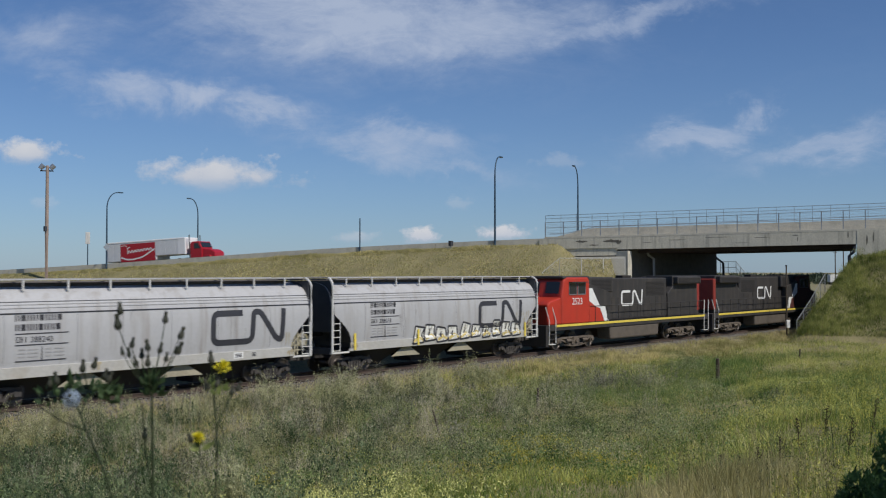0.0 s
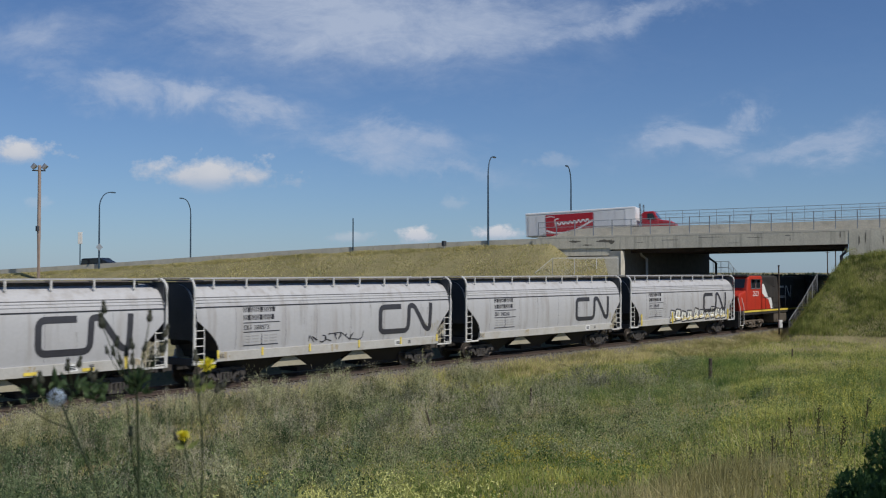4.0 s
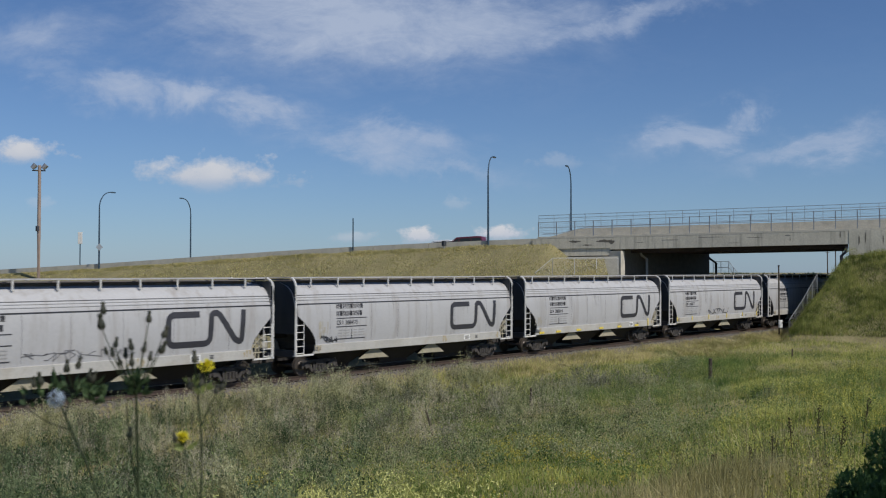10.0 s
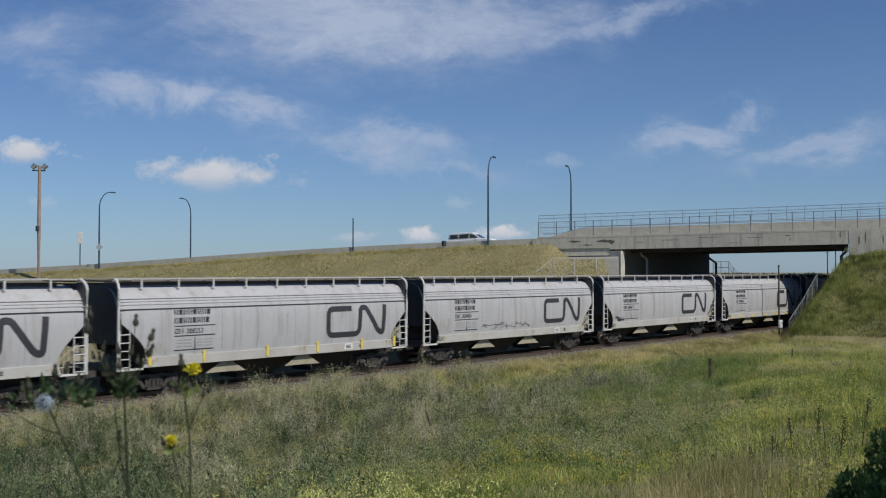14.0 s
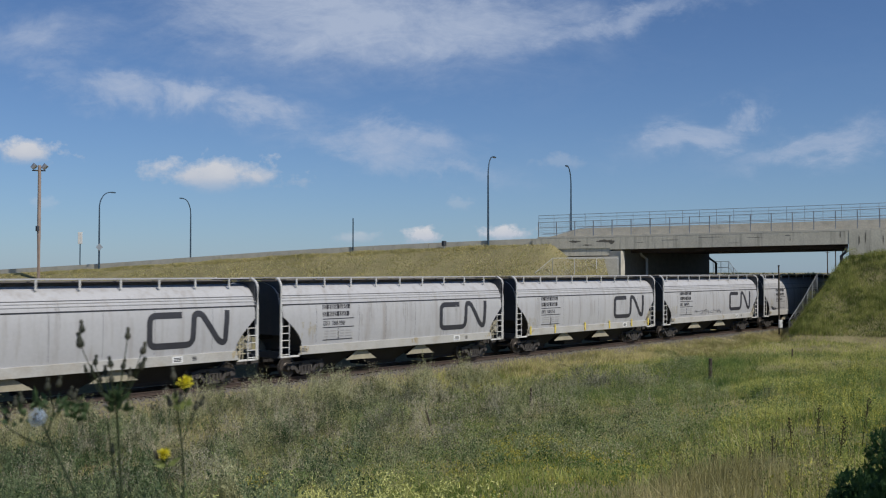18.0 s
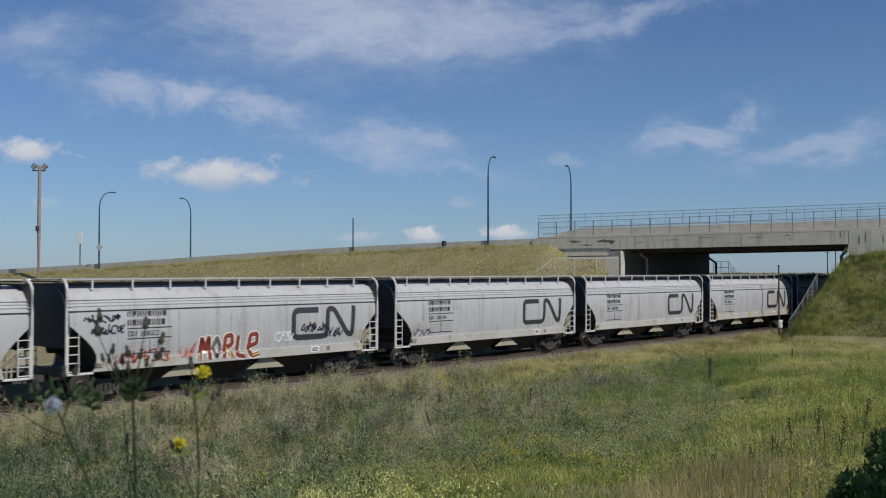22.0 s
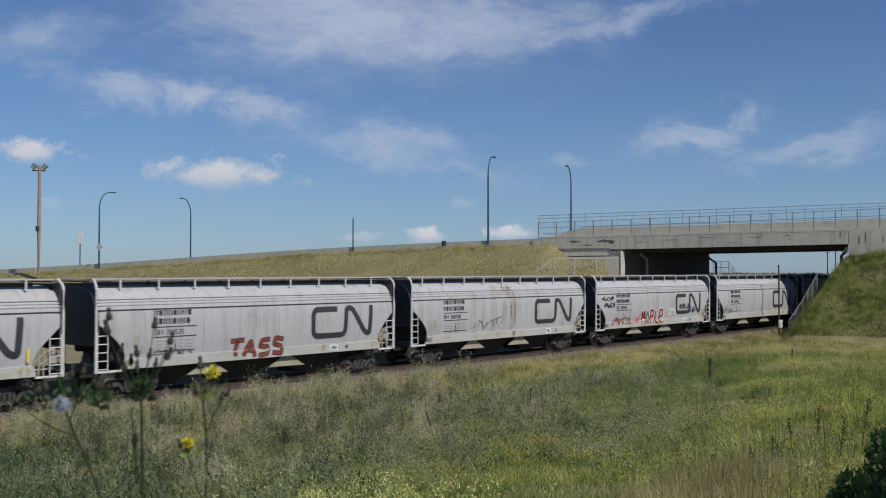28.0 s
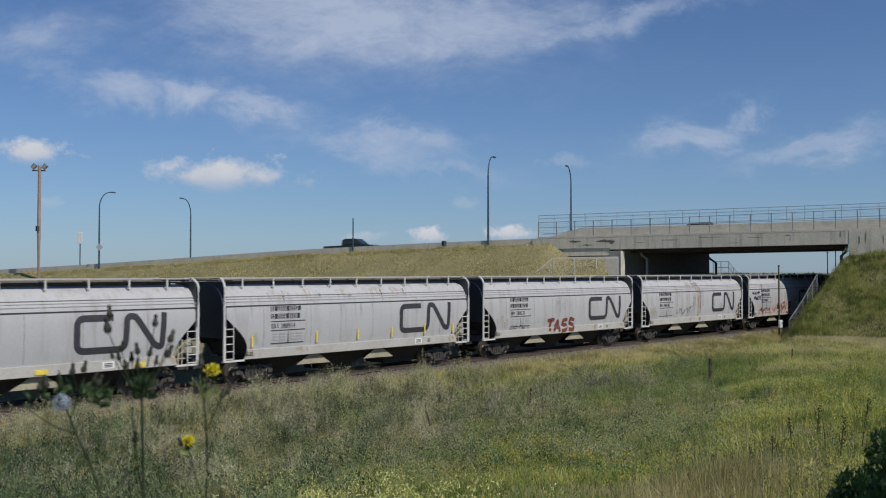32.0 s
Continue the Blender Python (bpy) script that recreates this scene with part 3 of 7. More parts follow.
def build_road():
    bm = bmesh.new()
    ds = [-400, -200, -100, -60, -30, -10, 0, 8, 14, 20, 25, 30, 40, 50, 60, 75, 90, 110, 150, 200, 300, 600]
    loft(bm, [[road(d, q, z + lane_drop(d, q)) for q, z in ((-0.5, -0.06), (-1.2, -0.03), (-8.7, 0.06), (-ROAD_W + 1.2, -0.03), (-ROAD_W + 0.5, -0.06))] for d in ds])
    bmesh.ops.recalc_face_normals(bm, faces=bm.faces[:])
    me = bpy.data.meshes.new("road")
    bm.to_mesh(me), bm.free()
    me.materials.append(ASPHALT)
    tagged(new("road", me), "worn grey asphalt road climbing to the overpass", "road", kind="structure")
    b = thing("road_barrier", "low weathered concrete barrier along the road's edge", "barrier", kind="structure")
    d = 21.2
    while d < 190:
        part("barrier_block", slab(bmesh.new(), d, d + 5.96, -0.5, -0.12, -1.15, -0.02), CONCRETE_PALE, b)
        d += 6.0
    b2 = thing("road_barrier", "low weathered concrete barrier on the far side of the road", "barrier", kind="structure")
    d = 21.2
    while d < 190:
        part("barrier_block", slab(bmesh.new(), d, d + 5.96, -ROAD_W + 0.12, -ROAD_W + 0.5, -1.35 + float(np.interp(d, [55, 82], [0, -1.3])), -0.4 + float(np.interp(d, [55, 82], [0, -1.3]))), CONCRETE_PALE, b2)
        d += 6.0


build_road()


# ---- lamps, poles, posts ----
def street_lamp(at, arm_to, tall, arm=1.5):
    t = thing("street_lamp", "tall dark steel street lamp with a curved arm", "street lamp", "lamps along the road", at=at)
    bm = bmesh.new()
    tube(bm, [(0, 0, -0.5), (0, 0, tall * 0.3), (0, 0, tall * 0.6), (0, 0, tall - 2.0)], 0.11, 8, 0.075)
    part("pole", bm, LAMP_PAINT, t)
    bm = bmesh.new()
    ux, uy = math.cos(arm_to), math.sin(arm_to)
    pts = [(ux * arm * (1 - math.cos(a)), uy * arm * (1 - math.cos(a)), tall - 2.0 + 1.9 * math.sin(a)) for a in [i * math.pi / 2 / 8 for i in range(9)]]
    pts.append((ux * (arm + 0.25), uy * (arm + 0.25), tall - 0.08))
    tube(bm, pts, 0.07, 8, 0.05)
    part("arm", bm, LAMP_PAINT, t)
    bm = boxes((-0.05, 0.6, -0.14, 0.14, -0.06, 0.07), bevel=0.04)
    bmesh.ops.transform(bm, matrix=pose(ux * (arm + 0.2), uy * (arm + 0.2), tall - 0.08, 0, 0, math.degrees(arm_to)), verts=bm.verts[:])
    part("lamp_head", bm, LAMP_PAINT, t, "small cobra lamp head")
    return t


TO_FAR, TO_NEAR = math.atan2(-NC[1], -NC[0]), math.atan2(NC[1], NC[0])
street_lamp(Matrix.Translation((78.3, 60.2, 7.4)), TO_FAR, 8.85)
street_lamp(Matrix.Translation((62.6, 103.3, 5.0)), TO_FAR, 9.0, 1.9)
street_lamp(Matrix.Translation((95.0, 61.5, 7.4)), TO_NEAR, 9.0)
street_lamp(Matrix.Translation((78.2, 107.8, 5.0)), TO_NEAR, 9.1)


def flood_pole():
    t = thing("floodlight_pole", "tall weathered wooden pole with two floodlights", "pole", at=pose(58.6, 109.2, 2.0))
    bm = bmesh.new()
    tube(bm, [(0.0, 0, -1), (0, 0, 7), (0.02, 0, 14.9)], 0.24, 10, 0.17)
    part("mast", bm, WOOD, t)
    part("crossarm", rods(((-0.65, 0.4, 14.3), (0.6, -0.3, 14.3), 0.07)), OLD_WOOD, t)
    for s in (-1, 1):
        bm = bmesh.new()
        rod(bm, (s * 0.5 - 0.25, -0.25 * s, 14.5), (s * 0.5 + 0.1, -0.25 * s - 0.2, 14.95), 0.24, 0.31, 12)
        part("floodlight", bm, GALV, t, "round floodlight")
    bm = boxes((-0.42, -0.12, -0.35, 0.0, 7.4, 8.0), bevel=0.03)
    part("control_box", bm, END_PAINT, t)


flood_pole()


def sign_mast(at, tall, width=0.0, high=0.0):
    t = thing("sign_post" if width else "marker_mast", "thin dark steel post with a small pale panel" if width else "thin dark steel mast by the road", "post", at=at)
    part("shaft", rods(((0, 0, -0.8), (0, 0, tall), 0.07, 0.06)), LAMP_PAINT, t)
    if width:
        part("panel", boxes((-width / 2, width / 2, -0.06, 0.06, tall - high, tall + 0.05), bevel=0.03), WHITE_STEEL, t, "pale sign panel")


sign_mast(pose(62.1, 106.45, 3.4, 0, 0, -45), 5.9, 0.5, 1.3)
sign_mast(pose(73.4, 73.8, 7.0), 3.3)
d_ = road(31.4, 0.3, 0)
t_ = thing("junction_box", "small dark roadside box on a post", "box", at=Matrix.Translation((d_[0], d_[1], d_[2] - 0.5)))
part("post", rods(((0, 0, -0.6), (0, 0, 0.4), 0.05)), RAIL_PAINT, t_)
part("cabinet", boxes((-0.2, 0.2, -0.15, 0.15, 0.1, 0.6), bevel=0.02), END_PAINT, t_)
# diamond sign seen from behind, on the lamp's pole
t_ = thing("warning_sign", "small diamond road sign seen from behind on a lamp pole", "sign", at=pose(62.5, 103.1, 7.6, 0, 45, -5))
part("plate", boxes((-0.3, 0.3, -0.02, 0.02, -0.3, 0.3), bevel=0.01), RAIL_PAINT, t_)


TRAFFIC_WHITE = mat("white_box_paint", (0.78, 0.78, 0.76), 0.5, vary=0.08)


def trackside_pole():
    t = thing("trackside_pole", "thin dark trackside pole with a small white box at its foot", "pole", at=pose(83.6, 33.5, -0.6, 0, 0, -40))
    part("shaft", rods(((0, 0, -0.4), (0, 0, 5.9), 0.075, 0.06)), OLD_WOOD, t)
    part("cap", rods(((0, 0, 5.9), (0, 0, 6.0), 0.09)), END_PAINT, t)
    part("relay_box", boxes((-0.15, 0.15, -0.32, -0.1, 0.75, 1.4), bevel=0.03), TRAFFIC_WHITE, t, "small white equipment box")
    part("bracket", boxes((-0.06, 0.06, -0.12, 0.06, 1.0, 1.15), bevel=0.01), END_PAINT, t)


trackside_pole()


def fence_run(name, label, pts, tall, step, material, mesh=True, rails=(1.0,)):
    """A pipe fence along points, with wire mesh between the posts."""
    t = thing(name, label, "fence")
    pts = [Vector(p) for p in pts]
    for a, b in zip(pts, pts[1:]):
        n = max(1, round((b - a).length / step))
        for i in range(n + 1):
            p = a.lerp(b, i / n)
            part("post", rods((p, p + Vector((0, 0, tall)), 0.03)), material, t)
        for k in rails:
            part("rail_bar", rods((a + Vector((0, 0, tall * k)), b + Vector((0, 0, tall * k)), 0.025)), material, t)
        if mesh:
            bm = bmesh.new()
            m = int((b - a).length / 0.28)
            for i in range(-int(tall / 0.28), m):
                for s in (1, -1):
                    x0, x1 = i * 0.28, i * 0.28 + tall
                    z0, z1 = (0, tall) if s > 0 else (tall, 0)
                    L_ = (b - a).length
                    c0, c1 = max(0, x0), min(L_, x1)
                    if c1 <= c0:
                        continue
                    w0 = z0 + (z1 - z0) * (c0 - x0) / tall
                    w1 = z0 + (z1 - z0) * (c1 - x0) / tall
                    rod(bm, a.lerp(b, c0 / L_) + Vector((0, 0, w0)), a.lerp(b, c1 / L_) + Vector((0, 0, w1)), 0.0045, seg=3)
            part("wire_mesh", bm, material, t)
    return t


fence_run("slope_fence", "galvanised chain-link fence running up the abutment slope", [(80.9, 31.6, -0.6), (83.6, 31.5, 1.0), (87.0, 31.5, 3.15)], 1.5, 1.6, GALV)
fence_run("wing_wall_fence", "pale chain-link fence along the foot of the wing wall", [(75.9, 53.0, 3.25), (77.1, 51.9, 4.57), (82.0, 48.0, 4.6)], 1.5, 2.1, WHITE_STEEL, rails=(1.0,))
fence_run("handrail", "galvanised pipe handrail beyond the bridge", [(104.0, 49.0, 4.65), (104.0, 47.2, 4.65), (104.1, 46.2, 3.4)], 1.3, 0.9, GALV, rails=(1.0, 0.5))


def far_poles():
    """Utility poles and a parked trailer beyond the bridge."""
    for r, h in ((75.6, 4.6), (77.2, 5.0), (78.6, 5.2)):
        p = Vector((math.cos(radians(40.1)), math.sin(radians(40.1)), 0)) * 200 + Vector((math.sin(radians(40.1)), -math.cos(radians(40.1)), 0)) * r
        t = thing("utility_pole", "thin far-off utility pole beyond the bridge", "pole", "poles beyond the bridge", at=pose(p.x, p.y, -0.6))
        part("shaft", rods(((0, 0, -0.5), (0, 0, h + 5.0), 0.14, 0.1)), OLD_WOOD, t)
        part("crossarm", rods(((-0.9, 0, h + 4.6), (0.9, 0, h + 4.6), 0.06)), OLD_WOOD, t)
    p = Vector((math.cos(radians(40.1)), math.sin(radians(40.1)), 0)) * 400 + Vector((math.sin(radians(40.1)), -math.cos(radians(40.1)), 0)) * 152.0
    t = thing("parked_trailer", "white box trailer parked far beyond the bridge", "trailer", at=pose(p.x, p.y, float(ground_z(p.x, p.y)), 0, 0, -45))
    part("box_body", boxes((-3.5, 3.5, -1.25, 1.25, 1.1, 4.1), bevel=0.05), WHITE_STEEL, t)
    part("undercarriage", boxes((-3.2, 3.2, -1.0, 1.0, 0.0, 1.1), bevel=0.05), GRIME, t)


far_poles()


def wire_fence():
    """Old right-of-way posts along the ditch."""
    for x, y, h, r, lean in ((48.4, 23.0, 1.2, 0.11, 1), (31.0, 21.9, 1.05, 0.05, 3), (24.5, 21.0, 0.95, 0.04, -14), (60.0, 23.3, 0.8, 0.05, 4)):
        z = float(ground_z(x, y))
        t = thing("fence_post", "old dark wooden fence post in tall grass", "fence post", "old posts along the ditch", at=pose(x, y, z, lean, lean * 0.5, 0))
        bm = bmesh.new()
        tube(bm, [(0, 0, -0.4), (0.01, 0, h * 0.5), (0, 0.01, h)], r, 8, r * 0.85)
        part("stake", bm, OLD_WOOD, t)


wire_fence()


# ---- hopper cars ----
# brown taken darker, so it carries the shade below the roof walk
TROUGH_SHADE_PAINT = mat("trough_shade_paint", (0.13, 0.10, 0.075), 0.85, vary=0.3, scale=1.0, fine=12, stain=(0.04, 0.034, 0.03), stain_amount=0.6)
WALK_STEEL = mat("walk_steel", (0.12, 0.11, 0.10), 0.85, metal=0.0, vary=0.25, scale=1.5, fine=20)
PITCH, CAR = 17.9, 16.66
SIDE = [(1.42, 1.50), (1.7, 1.545), (2.1, 1.585), (2.6, 1.6), (3.0, 1.59), (3.36, 1.55), (3.6, 1.48), (3.85, 1.37), (4.05, 1.2), (4.2, 0.98), (4.29, 0.7), (4.34, 0.42), (4.36, 0.2)]


def side_y(z):
    return float(np.interp(z, [s[0] for s in SIDE], [s[1] for s in SIDE]))


def band(pts, width, z0, x0, proud=0.007, round_=0.0, step=0.09, z_flat=None):
    """A painted stroke of given width along points (x, z), lying on the car's curved side."""
    path = [Vector(p) for p in pts]
    if round_:
        out = [path[0]]
        for a, b, c in zip(path, path[1:], path[2:]):
            r = min(round_, (a - b).length * 0.48, (c - b).length * 0.48)
            s, e = b + (a - b).normalized() * r, b + (c - b).normalized() * r
            out += [s.lerp(b, k).lerp(b.lerp(e, k), k) for k in (0, 0.2, 0.4, 0.6, 0.8, 1)]
        path = out + [path[-1]]
    fine = [path[0]]
    for a, b in zip(path, path[1:]):
        n = max(1, int((b - a).length / step))
        fine += [a.lerp(b, i / n) for i in range(1, n + 1)]
    bm = bmesh.new()
    prev = None
    for i, p in enumerate(fine):
        d = (fine[min(i + 1, len(fine) - 1)] - fine[max(0, i - 1)]).normalized()
        nrm = Vector((-d.y, d.x)) * width / 2
        row = []
        for k in (1, 0, -1):
            q = p + nrm * k
            z = z0 + q.y
            y = z_flat if z_flat is not None else side_y(z) if z > 1.47 else 1.582
            row.append(bm.verts.new((x0 + q.x, -(y + proud), z)))
        if prev:
            for k in (0, 1):
                bm.faces.new((prev[k], prev[k + 1], row[k + 1], row[k]))
        prev = row
    bmesh.ops.recalc_face_normals(bm, faces=bm.faces[:])
    return bm


def wheelset_mesh(r, name):
    """Axle and both wheels turned as one piece."""
    half = [(0.06, 1.05), (0.08, 1.02), (0.12, 0.9), (0.14, 0.86), (0.16, 0.84), (r * 0.5, 0.79), (r * 0.8, 0.80), (r * 0.86, 0.83), (r, 0.83), (r, 0.72), (r + 0.025, 0.715), (r + 0.025, 0.69), (r * 0.84, 0.69), (0.16, 0.72), (0.09, 0.66)]
    prof = [(a, -y) for a, y in half] + [(a, y) for a, y in reversed(half)]
    bm = bmesh.new()
    n = 24
    loft(bm, [[(a * math.cos(2 * math.pi * j / n), y, a * math.sin(2 * math.pi * j / n)) for j in range(n)] for a, y in prof], closed=True)
    bmesh.ops.recalc_face_normals(bm, faces=bm.faces[:])
    return mesh_only(bm, name, WHEEL_STEEL)


WHEEL_R = 0.46
WHEELSET = wheelset_mesh(WHEEL_R, "wheelset")
ROLLING = []


def bogie(parent, x, axles, r, mesh, material=None):
    """A truck: two cast side frames with springs, a bolster, wheelsets under it."""
    bm = bmesh.new()
    a = axles[-1]
    for s in (-1, 1):
        y0, y1 = s * 1.0 - 0.075, s * 1.0 + 0.075
        # top and bottom chords with open windows between columns and diagonals
        prism(bm, [(-a - 0.25, r + 0.08), (-a - 0.2, r + 0.2), (-a + 0.3, r + 0.27), (a - 0.3, r + 0.27), (a + 0.2, r + 0.2), (a + 0.25, r + 0.08), (a - 0.3, r + 0.14), (-a + 0.3, r + 0.14)], y0, y1)
        prism(bm, [(-a + 0.42, r - 0.22), (-0.3, r - 0.36), (0.3, r - 0.36), (a - 0.42, r - 0.22), (0.3, r - 0.24), (-0.3, r - 0.24)], y0, y1)
        for e in (-1, 1):
            prism(bm, [(e * (a - 0.22), r + 0.16), (e * (a - 0.1), r + 0.1), (e * 0.5, r - 0.3), (e * 0.36, r - 0.26)], y0, y1)
            prism(bm, [(e * 0.3, r - 0.3), (e * 0.4, r - 0.3), (e * 0.4, r + 0.2), (e * 0.3, r + 0.2)], y0, y1)
            prism(bm, [(e * (a - 0.2), r + 0.12), (e * (a + 0.24), r + 0.12), (e * (a + 0.22), r - 0.1), (e * (a + 0.13), r - 0.1), (e * (a + 0.1), r + 0.05), (e * (a - 0.1), r + 0.05), (e * (a - 0.13), r - 0.1), (e * (a - 0.2), r - 0.08)], y0 - 0.02, y1 + 0.02)
        if len(axles) > 2:
            prism(bm, [(-0.24, r + 0.16), (0.24, r + 0.16), (0.22, r - 0.12), (-0.22, r - 0.12)], y0 - 0.03, y1 + 0.03)
            for e in (-0.9, 0.9):
                rod(bm, (e - 0.25, s * 1.12, r + 0.02), (e + 0.25, s * 1.12, r + 0.02), 0.1, seg=10)
        for k in (-0.2, 0, 0.2):
            rod(bm, (k, s * 1.02, r - 0.25), (k, s * 1.02, r + 0.06), 0.08, seg=10)
        for ax in axles:
            rod(bm, (ax, s * 1.05, r), (ax, s * 1.17, r), 0.12, 0.1, 10)
    box(bm, -0.25, 0.25, -1.1, 1.1, r + 0.04, r + 0.24)
    b = part("bogie", bm, material or TRUCK_STEEL, parent, "grimy cast-steel railway truck")
    b.matrix_basis = pose(x, 0, 0)
    for ax in axles:
        w = part_of("wheelset", mesh, None, b, at=pose(ax, 0, r))
        ROLLING.append((w, ax, r))
    return b


def build_hopper():
    t = thing("hopper_car", "pale grey cylindrical covered hopper car with a dark band logo", "freight car", "hopper cars of the train")
    # shell: stations along the car, the lower edge cut up at both ends
    bm = bmesh.new()
    cut = [(0.04, 2.95, 0.97), (0.3, 2.74, 0.995), (0.62, 2.47, 1), (0.92, 2.2, 1), (1.16, 1.93, 1), (1.3, 1.68, 1), (1.35, 1.42, 1)]
    st = list(cut)
    st += [(x, 1.42, 1) for x in (3.0, 5.0, 7.0, 8.45, 10.0, 12.0, 14.0)]
    st += [(CAR - x * 0.9, z, k) for x, z, k in reversed(cut)]
    zs = [s[0] for s in SIDE]
    secs = []
    for x, zb, k in st:
        row = []
        for z in zs:
            zz = zb + (z - 1.42) * (3.0 - zb) / (3.0 - 1.42) if z < 3.0 else z
            row.append((zz, side_y(zz) * k))
        secs.append([(x, -y, z) for z, y in row] + [(x, y, z) for z, y in reversed(row)])
    loft(bm, secs)
    bmesh.ops.recalc_face_normals(bm, faces=bm.faces[:])
    smooth(part("body", bm, HOPPER_PAINT, t, "pale grey weathered steel body"))
    # battens along the side
    for s in (-1, 1):
        for z, h, m in ((3.37, 0.045, DARK_DECAL), (3.56, 0.03, HOPPER_PAINT), (3.68, 0.03, HOPPER_PAINT), (3.78, 0.025, GREY_DECAL)):
            y = side_y(z)
            part("side_batten", boxes((0.08, CAR - 0.08, s * y - 0.025, s * y + 0.025, z - h / 2, z + h / 2)), m, t)
        # sill with its stepped ends
        bm = bmesh.new()
        prism(bm, [(1.16, 1.06), (CAR - 1.05, 1.06), (CAR - 1.18, 1.46), (1.32, 1.46), (1.28, 1.22)], s * 1.52 - 0.06, s * 1.52 + 0.06, 0.012)
        part("side_sill", bm, SILL_PAINT, t, "stained cream side sill")
        for x0, x1 in ((0.0, 1.2), (CAR - 1.1, CAR)):
            part("end_sill", boxes((x0, x1, s * 1.5 - 0.05, s * 1.5 + 0.05, 0.98, 1.06), bevel=0.01), WHITE_STEEL, t)
        for x in (0.05, CAR - 0.05):
            bm = bmesh.new()
            i = 0.25 if x < 1 else -0.25
            tube(bm, [(x, s * 1.57, 1.0), (x, s * 1.59, 3.3), (x, s * 1.59, 4.2), (x + i * 0.05, s * 1.53, 4.36), (x + i * 0.15, s * 1.38, 4.5), (x + i * 0.2, s * 1.24, 4.56)], 0.052, 6)
            part("end_post", bm, WHITE_STEEL, t)
        for x0, x1 in ((0.12, 0.56), (CAR - 0.56, CAR - 0.12)):
            bm = bmesh.new()
            for x in (x0, x1):
                rod(bm, (x, s * 1.57, 1.05), (x, s * 1.57, 2.55), 0.022, seg=6)
            for k in range(5):
                rod(bm, (x0, s * 1.57, 1.12 + 0.32 * k), (x1, s * 1.57, 1.12 + 0.32 * k), 0.02, seg=6)
            part("ladder", bm, WHITE_STEEL, t, "white steel ladder")
    # dark ends: bulkhead with ribs, slope sheet behind the cut
    for e in (0, 1):
        f = (lambda x: CAR - x) if e else (lambda x: x)
        a, b = sorted((f(0.08), f(0.2)))
        bm = bmesh.new()
        half = [(y, z) for z, y in SIDE if z > 2.0]
        ring = [(-1.5, 2.0)] + [(-y * 0.985, z - 0.02) for y, z in half] + [(y * 0.985, z - 0.02) for y, z in reversed(half)] + [(1.5, 2.0)]
        loft(bm, [[(a, y, z) for y, z in ring], [(b, y, z) for y, z in ring]], closed=True)
        bmesh.ops.recalc_face_normals(bm, faces=bm.faces[:])
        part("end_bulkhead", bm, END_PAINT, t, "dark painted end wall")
        # added dark sheet standing in for the shade beneath the crossover step
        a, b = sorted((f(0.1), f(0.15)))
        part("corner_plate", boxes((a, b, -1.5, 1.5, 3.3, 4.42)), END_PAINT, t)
        a, b = sorted((f(-0.05), f(0.3)))
        part("crossover_step", boxes((a, b, -1.3, 1.3, 4.46, 4.52)), WALK_STEEL, t)
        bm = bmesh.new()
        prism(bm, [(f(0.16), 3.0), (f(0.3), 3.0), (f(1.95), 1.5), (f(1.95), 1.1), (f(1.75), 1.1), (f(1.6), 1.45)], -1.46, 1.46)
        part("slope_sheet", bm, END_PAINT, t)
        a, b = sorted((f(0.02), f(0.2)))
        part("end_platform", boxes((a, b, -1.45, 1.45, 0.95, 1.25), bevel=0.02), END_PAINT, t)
        bm = bmesh.new()
        a, b = sorted((f(0.05), f(-0.36)))
        box(bm, a, b, -0.12, 0.12, 0.7, 0.95)
        a, b = sorted((f(-0.36), f(-0.5)))
        box(bm, a, b, -0.2, 0.2, 0.66, 0.98, 0.04)
        part("coupler", bm, TRUCK_STEEL, t)
        bm = bmesh.new()
        rod(bm, (f(0.5), 0.55, 1.9), (f(1.3), 0.55, 1.9), 0.2, seg=12)
        part("brake_cylinder", bm, GRIME, t)
    # brake gear in the open end, in front of a pale dusty gusset
    for s in (-1, 1):
        bm = prism(bmesh.new(), [(CAR - 0.12, 1.4), (CAR - 0.1, 1.8), (CAR - 0.25, 2.15), (CAR - 0.5, 2.0), (CAR - 0.42, 1.4)], s * 1.28 - 0.02, s * 1.28 + 0.02)
        part("end_gusset", bm, OCHRE_FAINT, t, "pale dusty end gusset")
    bm = bmesh.new()
    for x, z0, z1 in ((0.72, 1.06, 2.1), (0.9, 1.06, 1.9), (1.08, 1.06, 1.75)):
        rod(bm, (CAR - x, -1.4, z0), (CAR - x, -1.4, z1), 0.035, seg=6)
    rod(bm, (CAR - 1.15, -1.42, 1.5), (CAR - 0.5, -1.42, 2.05), 0.025, seg=6)
    rod(bm, (CAR - 1.15, -1.42, 1.3), (CAR - 0.3, -1.42, 1.3), 0.03, seg=6)
    tube(bm, [(CAR - 0.95, -1.42, 1.2), (CAR - 0.85, -1.42, 1.5), (CAR - 0.65, -1.42, 1.58), (CAR - 0.55, -1.42, 1.85), (CAR - 0.35, -1.4, 1.95)], 0.028, 6)
    part("brake_rigging", bm, RIDGE_PAINT, t, "pale brake rods and pipes")
    bm = bmesh.new()
    tube(bm, [(CAR - 0.02, -0.7 + 0.28 * math.cos(i * math.pi / 8), 2.9 + 0.28 * math.sin(i * math.pi / 8)) for i in range(17)], 0.02, 5)
    part("brake_wheel", bm, TRUCK_STEEL, t)
    part("centre_sill", boxes((0.1, CAR - 0.1, -0.2, 0.2, 0.72, 1.08)), GRIME, t)
